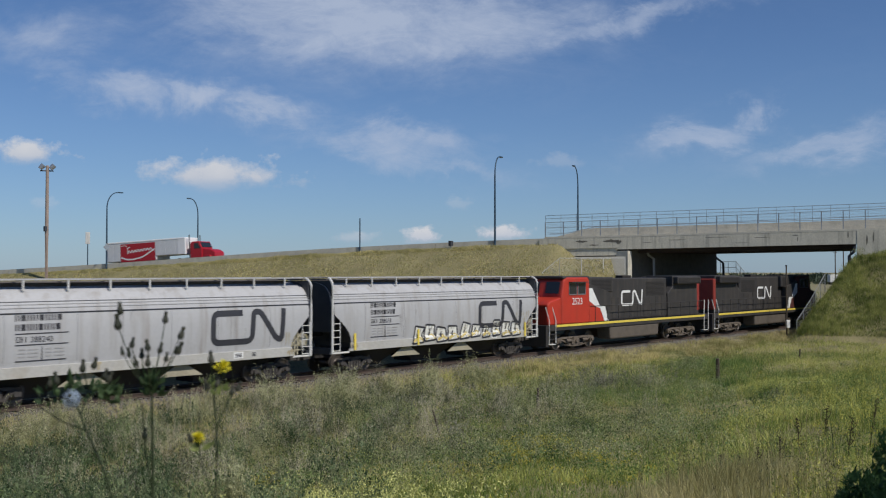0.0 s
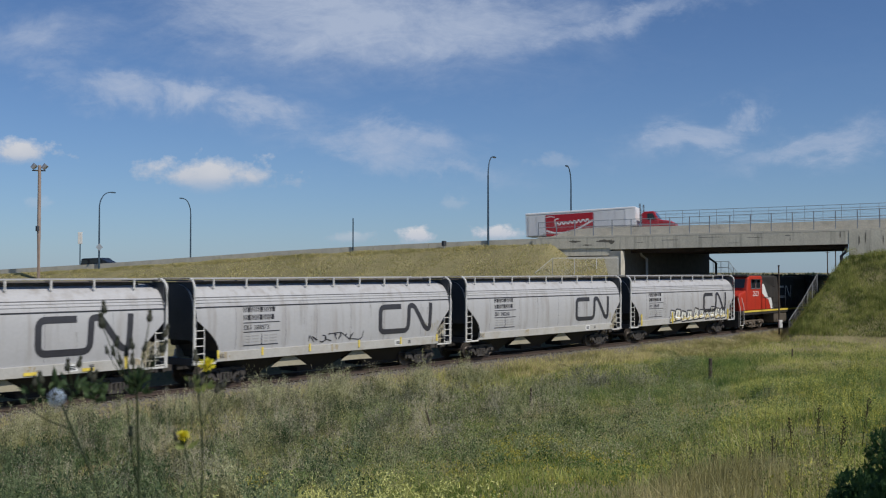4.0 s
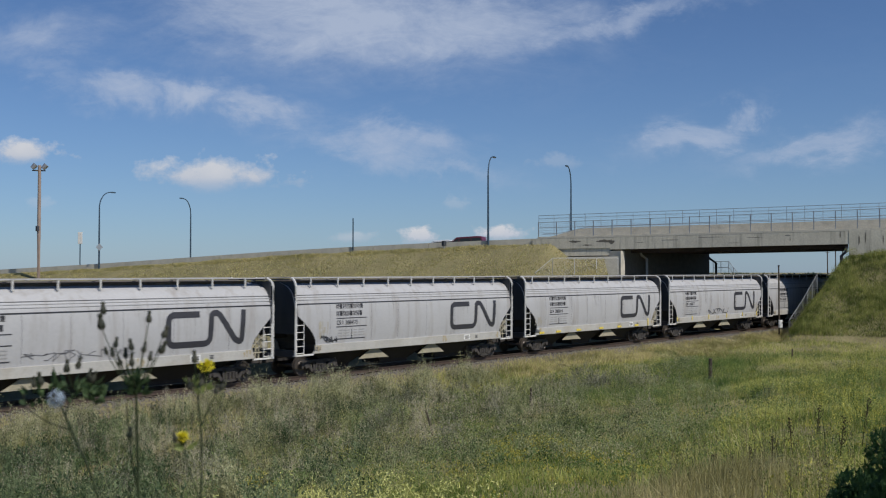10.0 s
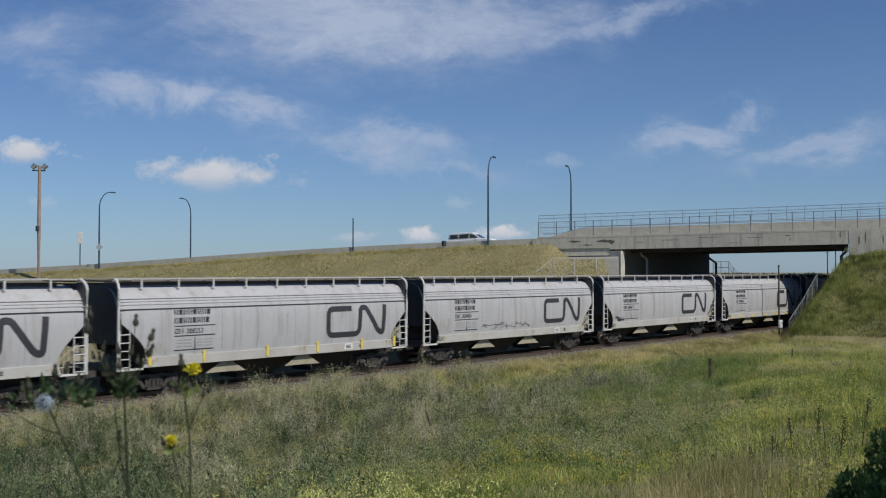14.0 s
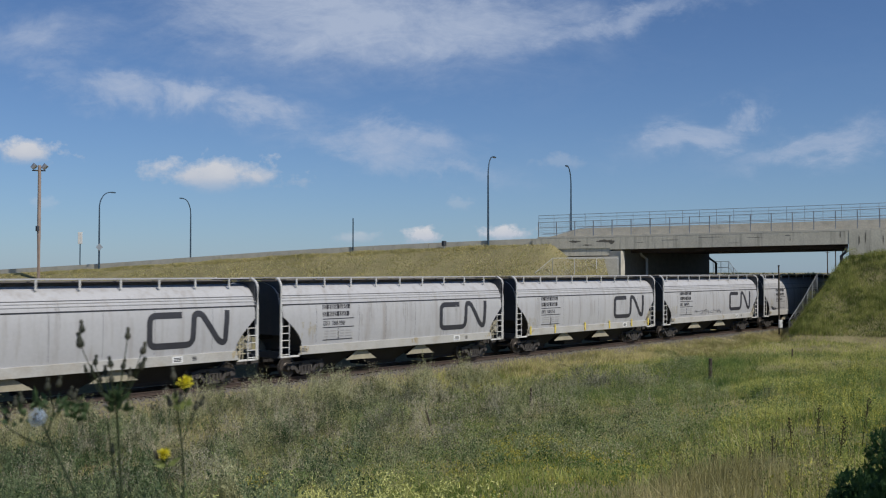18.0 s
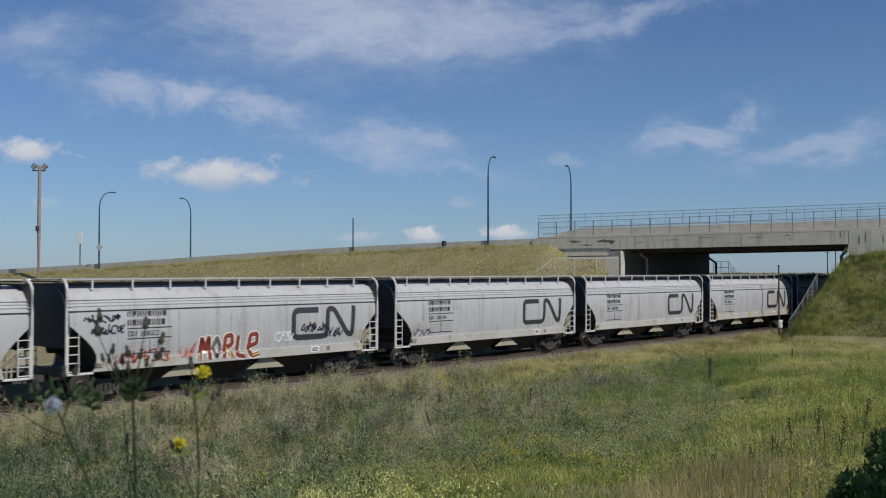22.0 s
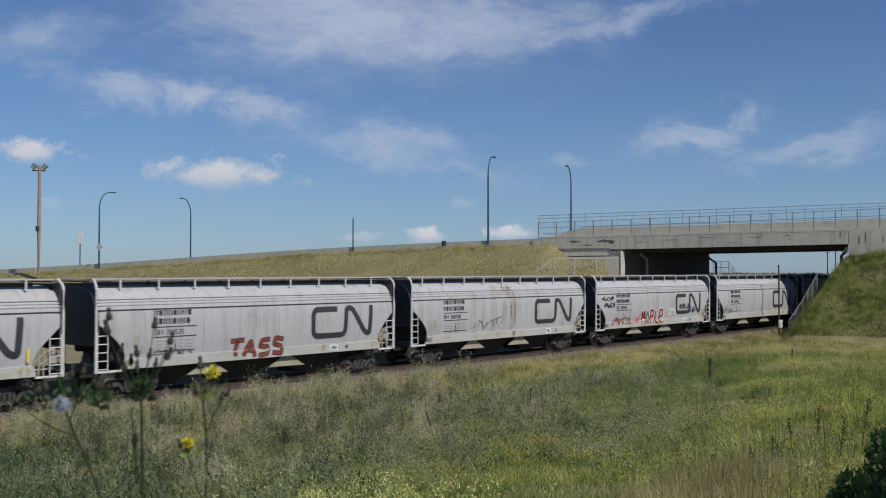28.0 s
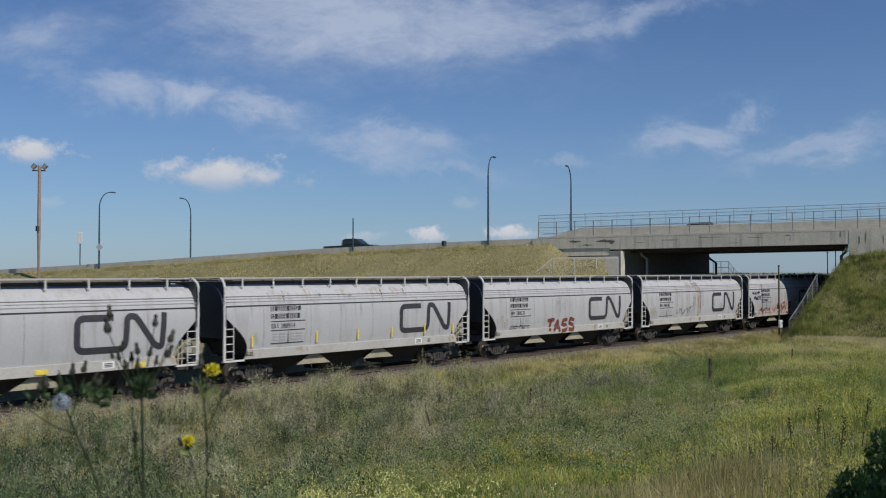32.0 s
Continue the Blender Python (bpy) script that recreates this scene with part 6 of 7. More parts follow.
def plumes(name, label, x, y, tall, leaves, size, material, fat=0.05, seed=0, grown=1.0):
    """Upright weeds: a thin leaning stem with a feathery head of small leaves on its upper part."""
    rng = np.random.default_rng(seed)
    n = len(x)
    z = ground_z(x, y)
    h = tall * rng.uniform(0.6, 1.25, n) * grown
    lx, ly = rng.normal(0, 0.16, n) * h, rng.normal(0, 0.16, n) * h
    m = n * leaves
    k = np.repeat(np.arange(n), leaves)
    f = 0.3 + 0.7 * rng.random(m)
    r = fat * (1.35 - f) * rng.normal(0, 1.0, m)
    a = rng.uniform(0, 6.283, m)
    c = np.stack([x[k] + lx[k] * f * f + r * np.cos(a), y[k] + ly[k] * f * f + r * np.sin(a), z[k] + h[k] * f], -1)
    s = size * rng.uniform(0.5, 1.6, m)
    e1 = rng.normal(0, 0.7, (m, 3)) + np.array([0, 0, 1.0])
    e1 /= np.linalg.norm(e1, axis=1)[:, None]
    e2 = np.cross(e1, rng.normal(0, 1, (m, 3)))
    e2 /= np.linalg.norm(e2, axis=1)[:, None]
    v = np.stack([c - e2 * s[:, None] * 0.3, c + e2 * s[:, None] * 0.3, c + e1 * s[:, None] * 1.3], 1).reshape(-1, 3)
    w = 0.006
    st = np.stack([np.stack([x - w, y, z - 0.05], -1), np.stack([x + w, y, z - 0.05], -1), np.stack([x + lx, y + ly, z + h], -1)], 1).reshape(-1, 3)
    v = np.concatenate([v, st])
    return tagged(new(name, fast_mesh(name, v, np.arange(len(v)).reshape(-1, 3), material)), label, "weeds", kind="stuff")


RNG = np.random.default_rng(21)


def spots(n, x0, x1, y0, y1, keep=None):
    x, y = RNG.uniform(x0, x1, n), RNG.uniform(y0, y1, n)
    if keep is not None:
        k = keep(x, y) > RNG.random(n)
        x, y = x[k], y[k]
    return x, y


def in_view(x, y, lo=-26.5, hi=27.0):
    """Ground that lies ahead of the viewpoint's fixed sweep."""
    az = np.degrees(np.arctan2(y, x))
    return ((az > 40.1 - hi) & (az < 40.1 - lo)).astype(float)


def grow():
    wave = lambda x, y, f=0.35, s=0.0: 0.5 + 0.5 * np.sin(x * f + s) * np.cos(y * f * 1.3 + s * 2 + np.sin(x * 0.17))
    # meadow between viewpoint and rails
    near = lambda x, y: np.clip(1.5 - np.hypot(x, y) / 60, 0.35, 1)
    x, y = spots(420000, 4, 92, 2.0, 33.8, lambda x, y: in_view(x, y) * near(x, y) * np.where((x < 34) & (y > 14), 0.3, 1.0))
    blades("meadow_grass", "green and straw-coloured meadow grass", x, y, 0.36, 0.007, GRASS_GREEN, 0.85, seed=1, grown=np.where((x < 36) & (y > 13), 0.6, 1.0))
    x, y = spots(170000, 4, 92, 2.0, 34.0, lambda x, y: in_view(x, y) * (0.15 + 0.85 * wave(x, y, 0.3, 1.0) ** 2))
    blades("dry_meadow_grass", "tan dry grass stalks in the meadow", x, y, 0.44, 0.006, GRASS_TAN, 0.6, seed=2)
    # seeding weeds along the ditch, in clumps of upright plumes
    def clumps(n, each, x0, x1, y0, y1, keep, loose):
        cx, cy = spots(n, x0, x1, y0, y1, keep)
        k = np.repeat(np.arange(len(cx)), each)
        dx, dy = RNG.normal(0, loose, len(k)), RNG.normal(0, loose, len(k))
        g = (0.3 + 1.2 * RNG.random(len(cx)) ** 1.3)[k] * np.exp(-(dx * dx + dy * dy) / (4 * loose * loose))
        return cx[k] + dx, np.minimum(cy[k] + dy, 33.9), g

    left = lambda x: np.clip((42 - x) / 16, 0.015, 1)
    x, y, g = clumps(420, 34, 8, 66, 18, 33.6, lambda x, y: in_view(x, y) * left(x) * np.clip((y - 16) / 8, 0.1, 1), 0.34)
    plumes("beige_seed_weeds", "tall beige weeds going to seed beside the rails", x, y, 1.0, 40, 0.027, PLUME_BEIGE, 0.07, seed=3, grown=g)
    x, y, g = clumps(560, 34, 8, 70, 13, 33.4, lambda x, y: in_view(x, y) * left(x) * (0.35 + wave(x, y, 0.45, 0.3)), 0.35)
    plumes("olive_seed_weeds", "tall olive-green weeds in the ditch", x, y, 0.95, 40, 0.028, PLUME_OLIVE, 0.07, seed=4, grown=g)
    x, y, g = clumps(620, 30, 3, 50, 8, 31.5, lambda x, y: in_view(x, y, -26.5, -4) * (np.clip((31 - y) / 11, 0.15, 1) * (0.25 + wave(x, y, 0.6, 1.3)) + np.exp(-((x - 8.3) / 3.5) ** 2 - ((y - 15) / 4.0) ** 2)), 0.3)
    plumes("dark_weeds", "dark green stalky weeds in the ditch", x, y, 0.9, 26, 0.042, PLUME_DARK, 0.08, seed=14, grown=g)
    x, y = spots(2200, 8, 75, 11, 32, lambda x, y: in_view(x, y) * np.clip((44 - x) / 18, 0.05, 1) * np.clip((30 - y) / 12, 0.2, 1) * (0.3 + wave(x, y, 0.5, 0.3)))
    tufts("green_weeds", "green leafy weeds in the ditch", x, y, 0.55, 0.26, 70, 0.045, WEED_GREEN, seed=15)
    x, y, g = clumps(40, 60, 9, 40, 30.2, 32.6, lambda x, y: in_view(x, y), 0.42)
    x, y, g = np.append(x, 11.9 + RNG.normal(0, 0.3, 90)), np.append(y, 15.4 + RNG.normal(0, 0.3, 90)), np.append(g, RNG.uniform(0.3, 0.7, 90))
    plumes("pale_weeds", "pale feathery weeds at the edge of the ballast", x, y, 1.3, 55, 0.032, WEED_PALE, 0.13, seed=8, grown=g)
    # yellow flowers and pale grass heads
    spot = lambda x, y, cx, cy, rx, ry: np.exp(-((x - cx) / rx) ** 2 - ((y - cy) / ry) ** 2)
    x, y = spots(12000, 6, 60, 3, 20, lambda x, y: in_view(x, y) * (0.9 * spot(x, y, 16.0, 12.1, 1.1, 0.6) + 0.2 * spot(x, y, 18.2, 12.7, 1.0, 0.6) + 0.3 * spot(x, y, 18.0, 18.0, 0.6, 0.5) + 0.3 * spot(x, y, 12.5, 14.5, 1.0, 0.8) + spot(x, y, 14.8, 9.3, 0.8, 0.5) + 0.05 * spot(x, y, 24, 7.5, 6, 2.2) + 0.003))
    tufts("yellow_flowers", "patches of small yellow flowers", x, y, 0.64, 0.18, 60, 0.022, FLOWER, seed=5, low=0.8, category="flowers")
    x, y = spots(15000, 6, 30, 4, 18, lambda x, y: in_view(x, y) * (spot(x, y, 11.9, 12.6, 0.9, 0.8) + 0.6 * spot(x, y, 11.5, 10.6, 0.7, 1.1) + 0.4 * spot(x, y, 11.3, 9.0, 0.6, 0.6)))
    tufts("pale_grass_heads", "pale yellow grass heads", x, y, 0.6, 0.14, 30, 0.03, PALE_FLOWER, seed=9, low=0.6, category="grass")
    # brown grass going dry at the foot of the knoll
    x, y = spots(70000, 8, 20, 3, 10, lambda x, y: in_view(x, y) * spot(x, y, 13.6, 6.5, 2.4, 1.0))
    blades("brown_grass", "brown-green dry grass at the foot of the knoll", x, y, 0.6, 0.006, GRASS_TAN, 0.3, seed=19)
    # tall stalks by the viewpoint
    x, y = spots(160, 9, 19, 3, 8.5, lambda x, y: in_view(x, y, 9, 26))
    tufts("seed_stalks", "tall brown-green seed stalks", x, y, 0.8, 0.03, 70, 0.016, STALK, seed=10, low=0.35, upright=3.0)
    blades("stalk_stems", "thin upright weed stems", x, y, 1.0, 0.006, STALK, 0.05, seed=11)
    x, y, g = clumps(150, 16, 10, 44, 3.0, 17, lambda x, y: in_view(x, y, 9, 27) * np.exp(-((np.degrees(np.arctan2(y, x)) - 20.5) / 5.5) ** 2) * (0.25 + 0.75 * wave(x, y, 0.8, 0.9)), 0.3)
    plumes("clover_weeds", "tall yellow-green sweet clover", x, y, 1.25, 46, 0.026, CLOVER, 0.10, seed=12, grown=0.35 + 0.75 * g)
    plumes("clover_tops", "yellow flower spikes of the sweet clover", x[::2], y[::2], 1.34, 30, 0.026, CLOVER_TOP, 0.07, seed=12, grown=0.35 + 0.75 * g[::2])
    blades("clover_stems", "thin dark upright clover stems", x[::2], y[::2], 1.0, 0.007, PLUME_DARK, 0.1, seed=20, grown=0.35 + 0.75 * g[::2])
    # bushy weeds standing clear of the grass, each clump of one kind
    def mounds(name, label, n, x0, x1, y0, y1, keep, tall, spread, leaves, size, material, seed):
        x, y = spots(n, x0, x1, y0, y1, keep)
        tufts(name, label, x, y, tall, spread, leaves, size, material, seed=seed, low=0.05, upright=1.4, uneven=(0.6, 1.35))

    mid = lambda x, y: in_view(x, y, -20, 15) * np.clip((np.hypot(x, y) - 15) / 6, 0, 1)
    mounds("pale_bushes", "pale grey-green bushy weeds in the meadow", 150, 14, 52, 9, 28, lambda x, y: mid(x, y) * wave(x, y, 0.5, 1.1), 0.8, 0.5, 900, 0.024, WEED_PALE, 51)
    mounds("olive_bushes", "olive bushy weeds in the meadow", 160, 14, 52, 9, 28, lambda x, y: mid(x, y) * wave(x, y, 0.6, 2.7), 0.9, 0.55, 900, 0.026, PLUME_OLIVE, 52)
    mounds("yellow_green_bushes", "yellow-green bushy weeds in the meadow", 170, 14, 56, 7, 26, lambda x, y: mid(x, y) * wave(x, y, 0.45, 0.2), 0.7, 0.6, 800, 0.024, CLOVER, 53)
    mounds("dark_bushes", "dark green bushy weeds in the meadow", 220, 14, 58, 9, 28, lambda x, y: mid(x, y) * wave(x, y, 0.4, 3.9) ** 2, 0.85, 0.6, 900, 0.026, WEED_GREEN, 54)
    # rank growth in the near ditch
    x, y, g = clumps(150, 30, 8, 20, 17, 31, lambda x, y: in_view(x, y, -27, -15.5), 0.34)
    plumes("ditch_weeds", "dark rank weeds in the near ditch", x, y, 0.9, 26, 0.042, PLUME_DARK, 0.08, seed=28, grown=g)
    # low leafy growth that breaks up the meadow grass
    x, y = spots(5200, 12, 66, 4, 28, lambda x, y: in_view(x, y, -6, 27) * wave(x, y, 0.55, 1.9) ** 2)
    tufts("meadow_herbs", "low yellow-green herbs in the meadow", x, y, 0.34, 0.3, 60, 0.03, GRASS_GREEN, seed=26)
    x, y = spots(5000, 12, 66, 6, 29, lambda x, y: in_view(x, y, -6, 27) * wave(x, y, 0.4, 0.6) ** 3)
    tufts("dark_herbs", "dark green herb patches in the meadow", x, y, 0.4, 0.34, 70, 0.035, GRASS_LUSH, seed=27)
    # lush low growth round the old post, and grey-leaved weeds beside it
    x, y = spots(60000, 34, 64, 20, 30, lambda x, y: in_view(x, y) * np.clip(spot(x, y, 50, 25.2, 8, 1.8) + spot(x, y, 36, 22.5, 4, 1.6) + 0.7 * spot(x, y, 43, 20, 6, 1.6), 0, 1) * (0.3 + wave(x, y, 0.9, 0.2)))
    blades("lush_grass", "dark lush grass in the damp of the ditch", x, y, 0.5, 0.011, GRASS_LUSH, 0.45, seed=23)
    x, y, g = clumps(70, 30, 36, 50, 22.5, 27.5, lambda x, y: in_view(x, y) * spot(x, y, 42.5, 25.2, 3.5, 1.8), 0.45)
    plumes("grey_weeds", "grey-violet feathery weeds in the ditch", x, y, 1.0, 30, 0.04, WEED_GREY, 0.1, seed=24, grown=g)
    x, y, g = clumps(150, 26, 12, 40, 18, 33, lambda x, y: in_view(x, y, -27, 3) * wave(x, y, 0.7, 2.2), 0.3)
    plumes("silver_weeds", "silvery seed heads among the ditch weeds", x, y, 0.95, 24, 0.042, WEED_GREY, 0.09, seed=25, grown=g)
    # dark leafy weeds close to the viewpoint
    for cx, cy, h, sd in ((5.0, 1.44, 1.05, 31), (5.2, 1.66, 0.9, 32), (5.15, 1.84, 0.74, 34), (5.5, 1.66, 0.9, 35), (4.8, 1.28, 1.15, 36), (5.6, 1.98, 0.66, 37), (5.3, 1.74, 0.8, 38)):
        z = float(ground_z(cx, cy))
        tufts("leafy_weed", "dark green leafy weed close by", np.array([cx]), np.array([cy]), h, 0.13, 2600, 0.026, DARK_LEAF, seed=sd, z=np.array([z]), category="weed", upright=2.0, uneven=(0.98, 1.02))
    a, r = RNG.uniform(0, 6.283, 9000), 0.5 * np.sqrt(RNG.random(9000))
    blades("dark_blades", "dark green rank grass close by", 5.15 + 1.3 * r * np.cos(a) + RNG.normal(0, 0.08, 9000), 1.62 + r * np.sin(a) + RNG.normal(0, 0.06, 9000), 0.8, 0.009, DARK_LEAF, 0.3, seed=16)
    # grass creeping over the shoulder of the ballast
    x, y = spots(60000, 36, 90, 31.2, 34.3, lambda x, y: in_view(x, y) * np.clip((x - 38) / 14, 0.1, 1) * np.clip((34.6 - y) / 1.6, 0.1, 1))
    blades("shoulder_grass", "dry grass creeping over the ballast shoulder", x, y, 0.34, 0.01, GRASS_TAN, 0.6, seed=29)
    # trampled grass round the viewpoint
    x, y = spots(14000, -9, 9, -9, 9, lambda x, y: (np.hypot(x, y) > 0.8) * 1.0)
    blades("near_grass", "short meadow grass round the viewpoint", x, y, 0.22, 0.006, GRASS_GREEN, 0.6, seed=17)
    # woods on the skyline beyond the bridge
    a = np.radians(RNG.uniform(8, 40, 900))
    d = RNG.uniform(430, 620, 900)
    tufts("far_woods", "dark low line of far-off trees", d * np.cos(a), d * np.sin(a), 2.9, 3.2, 34, 1.3, FAR_LEAF, seed=18, category="trees")
    # the dry far bank
    outside = lambda x, y: (((x - P0[0]) * NC[0] + (y - P0[1]) * NC[1]) > 0.15)
    x, y = spots(470000, 38, 92, 47, 135, lambda x, y: in_view(x, y, -30) * (ground_z(x, y) > 0.9) * outside(x, y))
    blades("bank_grass", "dry yellow-green grass on the road bank", x, y, 0.12, 0.03, GRASS_DRY, 1.0, seed=6)
    # taller verge grass against the barrier
    d, q = RNG.uniform(24, 98, 20000), RNG.uniform(0.0, 0.9, 20000)
    v = np.array([tuple(road(a, b, 0))[:2] for a, b in zip(d, q)])
    blades("verge_grass", "dry verge grass against the concrete barrier", v[:, 0], v[:, 1], 0.2, 0.014, GRASS_DRY, 0.6, seed=22)
    # the green bank beside the near abutment
    x, y = spots(330000, 60, 112, 8, 33, lambda x, y: in_view(x, y) * (ground_z(x, y) > -0.1) * outside(x, y))
    blades("hill_grass", "lush green grass on the abutment bank", x, y, 0.45, 0.014, HILL_GREEN, 0.5, seed=7)
    x, y = spots(500, 64, 105, 12, 32, lambda x, y: in_view(x, y) * (ground_z(x, y) > 0.2) * outside(x, y) * wave(x, y, 0.4, 0.7))
    tufts("hill_shrubs", "low dark green shrubs on the abutment bank", x, y, 0.8, 0.4, 110, 0.07, HILL_GREEN, seed=13)


grow()


# ---- plants close to the viewpoint, swaying in the wind ----
FORWARD, RIGHT = Vector((math.cos(radians(40.1)), math.sin(radians(40.1)), 0)), Vector((math.sin(radians(40.1)), -math.cos(radians(40.1)), 0))


def lathe(bm, at, prof, seg=8, tilt=0.0):
    """A turned shape of (radius, height) at a place, leaning by tilt."""
    m = Matrix.Translation(at) @ pose(0, 0, 0, 0, tilt, 0)
    secs = [[m @ Vector((r * math.cos(2 * math.pi * j / seg), r * math.sin(2 * math.pi * j / seg), h)) for j in range(seg)] for r, h in prof]
    loft(bm, secs, closed=True)
    return bm


BUD_SHAPE = [(0.001, 0.0), (0.005, 0.002), (0.0062, 0.007), (0.0048, 0.012), (0.0028, 0.017), (0.0042, 0.021), (0.0026, 0.024)]


def bud(parent, x, y, z, tilt=0, size=1.0, name="bud"):
    bm = bmesh.new()
    lathe(bm, (x, y, z), [(r * size, h * size) for r, h in BUD_SHAPE], 8, tilt)
    part(name, bm, BUD, parent)


def stalk(parent, pts, r, r2=None, name="stem"):
    bm = bmesh.new()
    pts = [Vector(p) for p in pts]
    fine = []
    for i in range(len(pts) - 1):
        p0, p1, p2, p3 = pts[max(0, i - 1)], pts[i], pts[i + 1], pts[min(len(pts) - 1, i + 2)]
        for k in range(4):
            u = k / 4
            fine.append(0.5 * ((2 * p1) + (p2 - p0) * u + (2 * p0 - 5 * p1 + 4 * p2 - p3) * u * u + (3 * p1 - p0 - 3 * p2 + p3) * u * u * u))
    fine.append(pts[-1])
    tube(bm, fine, r * 0.62, 6, r2 and r2 * 0.62)
    part(name, bm, STEM, parent)


def leaf(parent, x, y, z, length, wide, turn, droop, rng):
    """A lobed leaf, bent along its rib."""
    bm = bmesh.new()
    n = 7
    rows = []
    for i in range(n + 1):
        k = i / n
        w = wide * math.sin(math.pi * min(1, 0.12 + k * 0.88)) * (1.0 if i % 2 else 0.62)
        px = length * k
        pz = length * (0.5 * k - droop * k * k)
        rows.append([bm.verts.new((px, -w, pz + 0.01)), bm.verts.new((px, 0, pz)), bm.verts.new((px, w, pz + 0.01))])
    for r0, r1 in zip(rows, rows[1:]):
        for j in (0, 1):
            bm.faces.new((r0[j], r0[j + 1], r1[j + 1], r1[j]))
    bmesh.ops.transform(bm, matrix=pose(x, y, z, 0, 0, turn), verts=bm.verts[:])
    part("leaf", bm, PLANT_LEAF, parent)


def flower_head(parent, x, y, z, r, rng, name="flower"):
    """Two rings of narrow petals round a button."""
    bm = bmesh.new()
    c = Vector((x, y, z))
    tip = Vector((0.25, -0.45, 0.85)).normalized()
    for ring, n in ((1.0, 44), (0.8, 34), (0.55, 24)):
        for i in range(n):
            a, k = 2 * math.pi * (i + rng.random() * 0.8) / n, rng.uniform(0.1, 1.0) * ring
            side = Vector((math.cos(a), math.sin(a), 0))
            side = (side - tip * side.dot(tip)).normalized()
            d = (tip * (1.15 - k) + side * k).normalized()
            s = d.cross(tip + Vector((0.01, 0, 0))).normalized() * r * 0.075
            q = c + d * r * rng.uniform(0.85, 1.15)
            bm.faces.new([bm.verts.new(p) for p in (c - s * 0.4, c + s * 0.4, q + s, q - s)])
    part(name, bm, PETAL, parent, "bright yellow flower head")
    bm = bmesh.new()
    lathe(bm, (x, y + 0.004, z - r * 0.5), [(0.003, -0.008), (0.008, 0.0), (0.009, 0.01), (0.006, 0.016)])
    part("calyx", bm, STEM, parent)


def leaf_cluster(parent, x, z, n, reach, rng, material=None):
    """A ruff of small upright leaves and bracts."""
    bm = bmesh.new()
    for i in range(n):
        a, r = rng.uniform(0, 6.28), reach * math.sqrt(rng.random())
        c = Vector((x + r * math.cos(a), r * math.sin(a) * 0.6, z + rng.uniform(-0.9, 0.9) * reach))
        d = Vector((math.cos(a) * 0.8, math.sin(a) * 0.5, rng.uniform(0.1, 1.2))).normalized()
        u = d.cross(Vector((rng.gauss(0, 1), rng.gauss(0, 1), rng.gauss(0, 1)))).normalized()
        l, w = rng.uniform(0.012, 0.03), rng.uniform(0.003, 0.0065)
        bm.faces.new([bm.verts.new(p) for p in (c, c + d * l * 0.45 + u * w, c + d * l, c + d * l * 0.45 - u * w)])
    tagged(part("leaf_ruff", bm, material or PLANT_LEAF, parent, "ruff of small green leaves"), kind="stuff")


def weed_base(name, label, right, ahead):
    p = FORWARD * ahead + RIGHT * right
    z = float(ground_z(p.x, p.y))
    t = thing(name, label, "plant", "weeds close to the viewpoint", at=pose(p.x, p.y, z, 0, 0, 40.1 - 90))
    return t, (p.x, p.y, z), EYE[2] - z


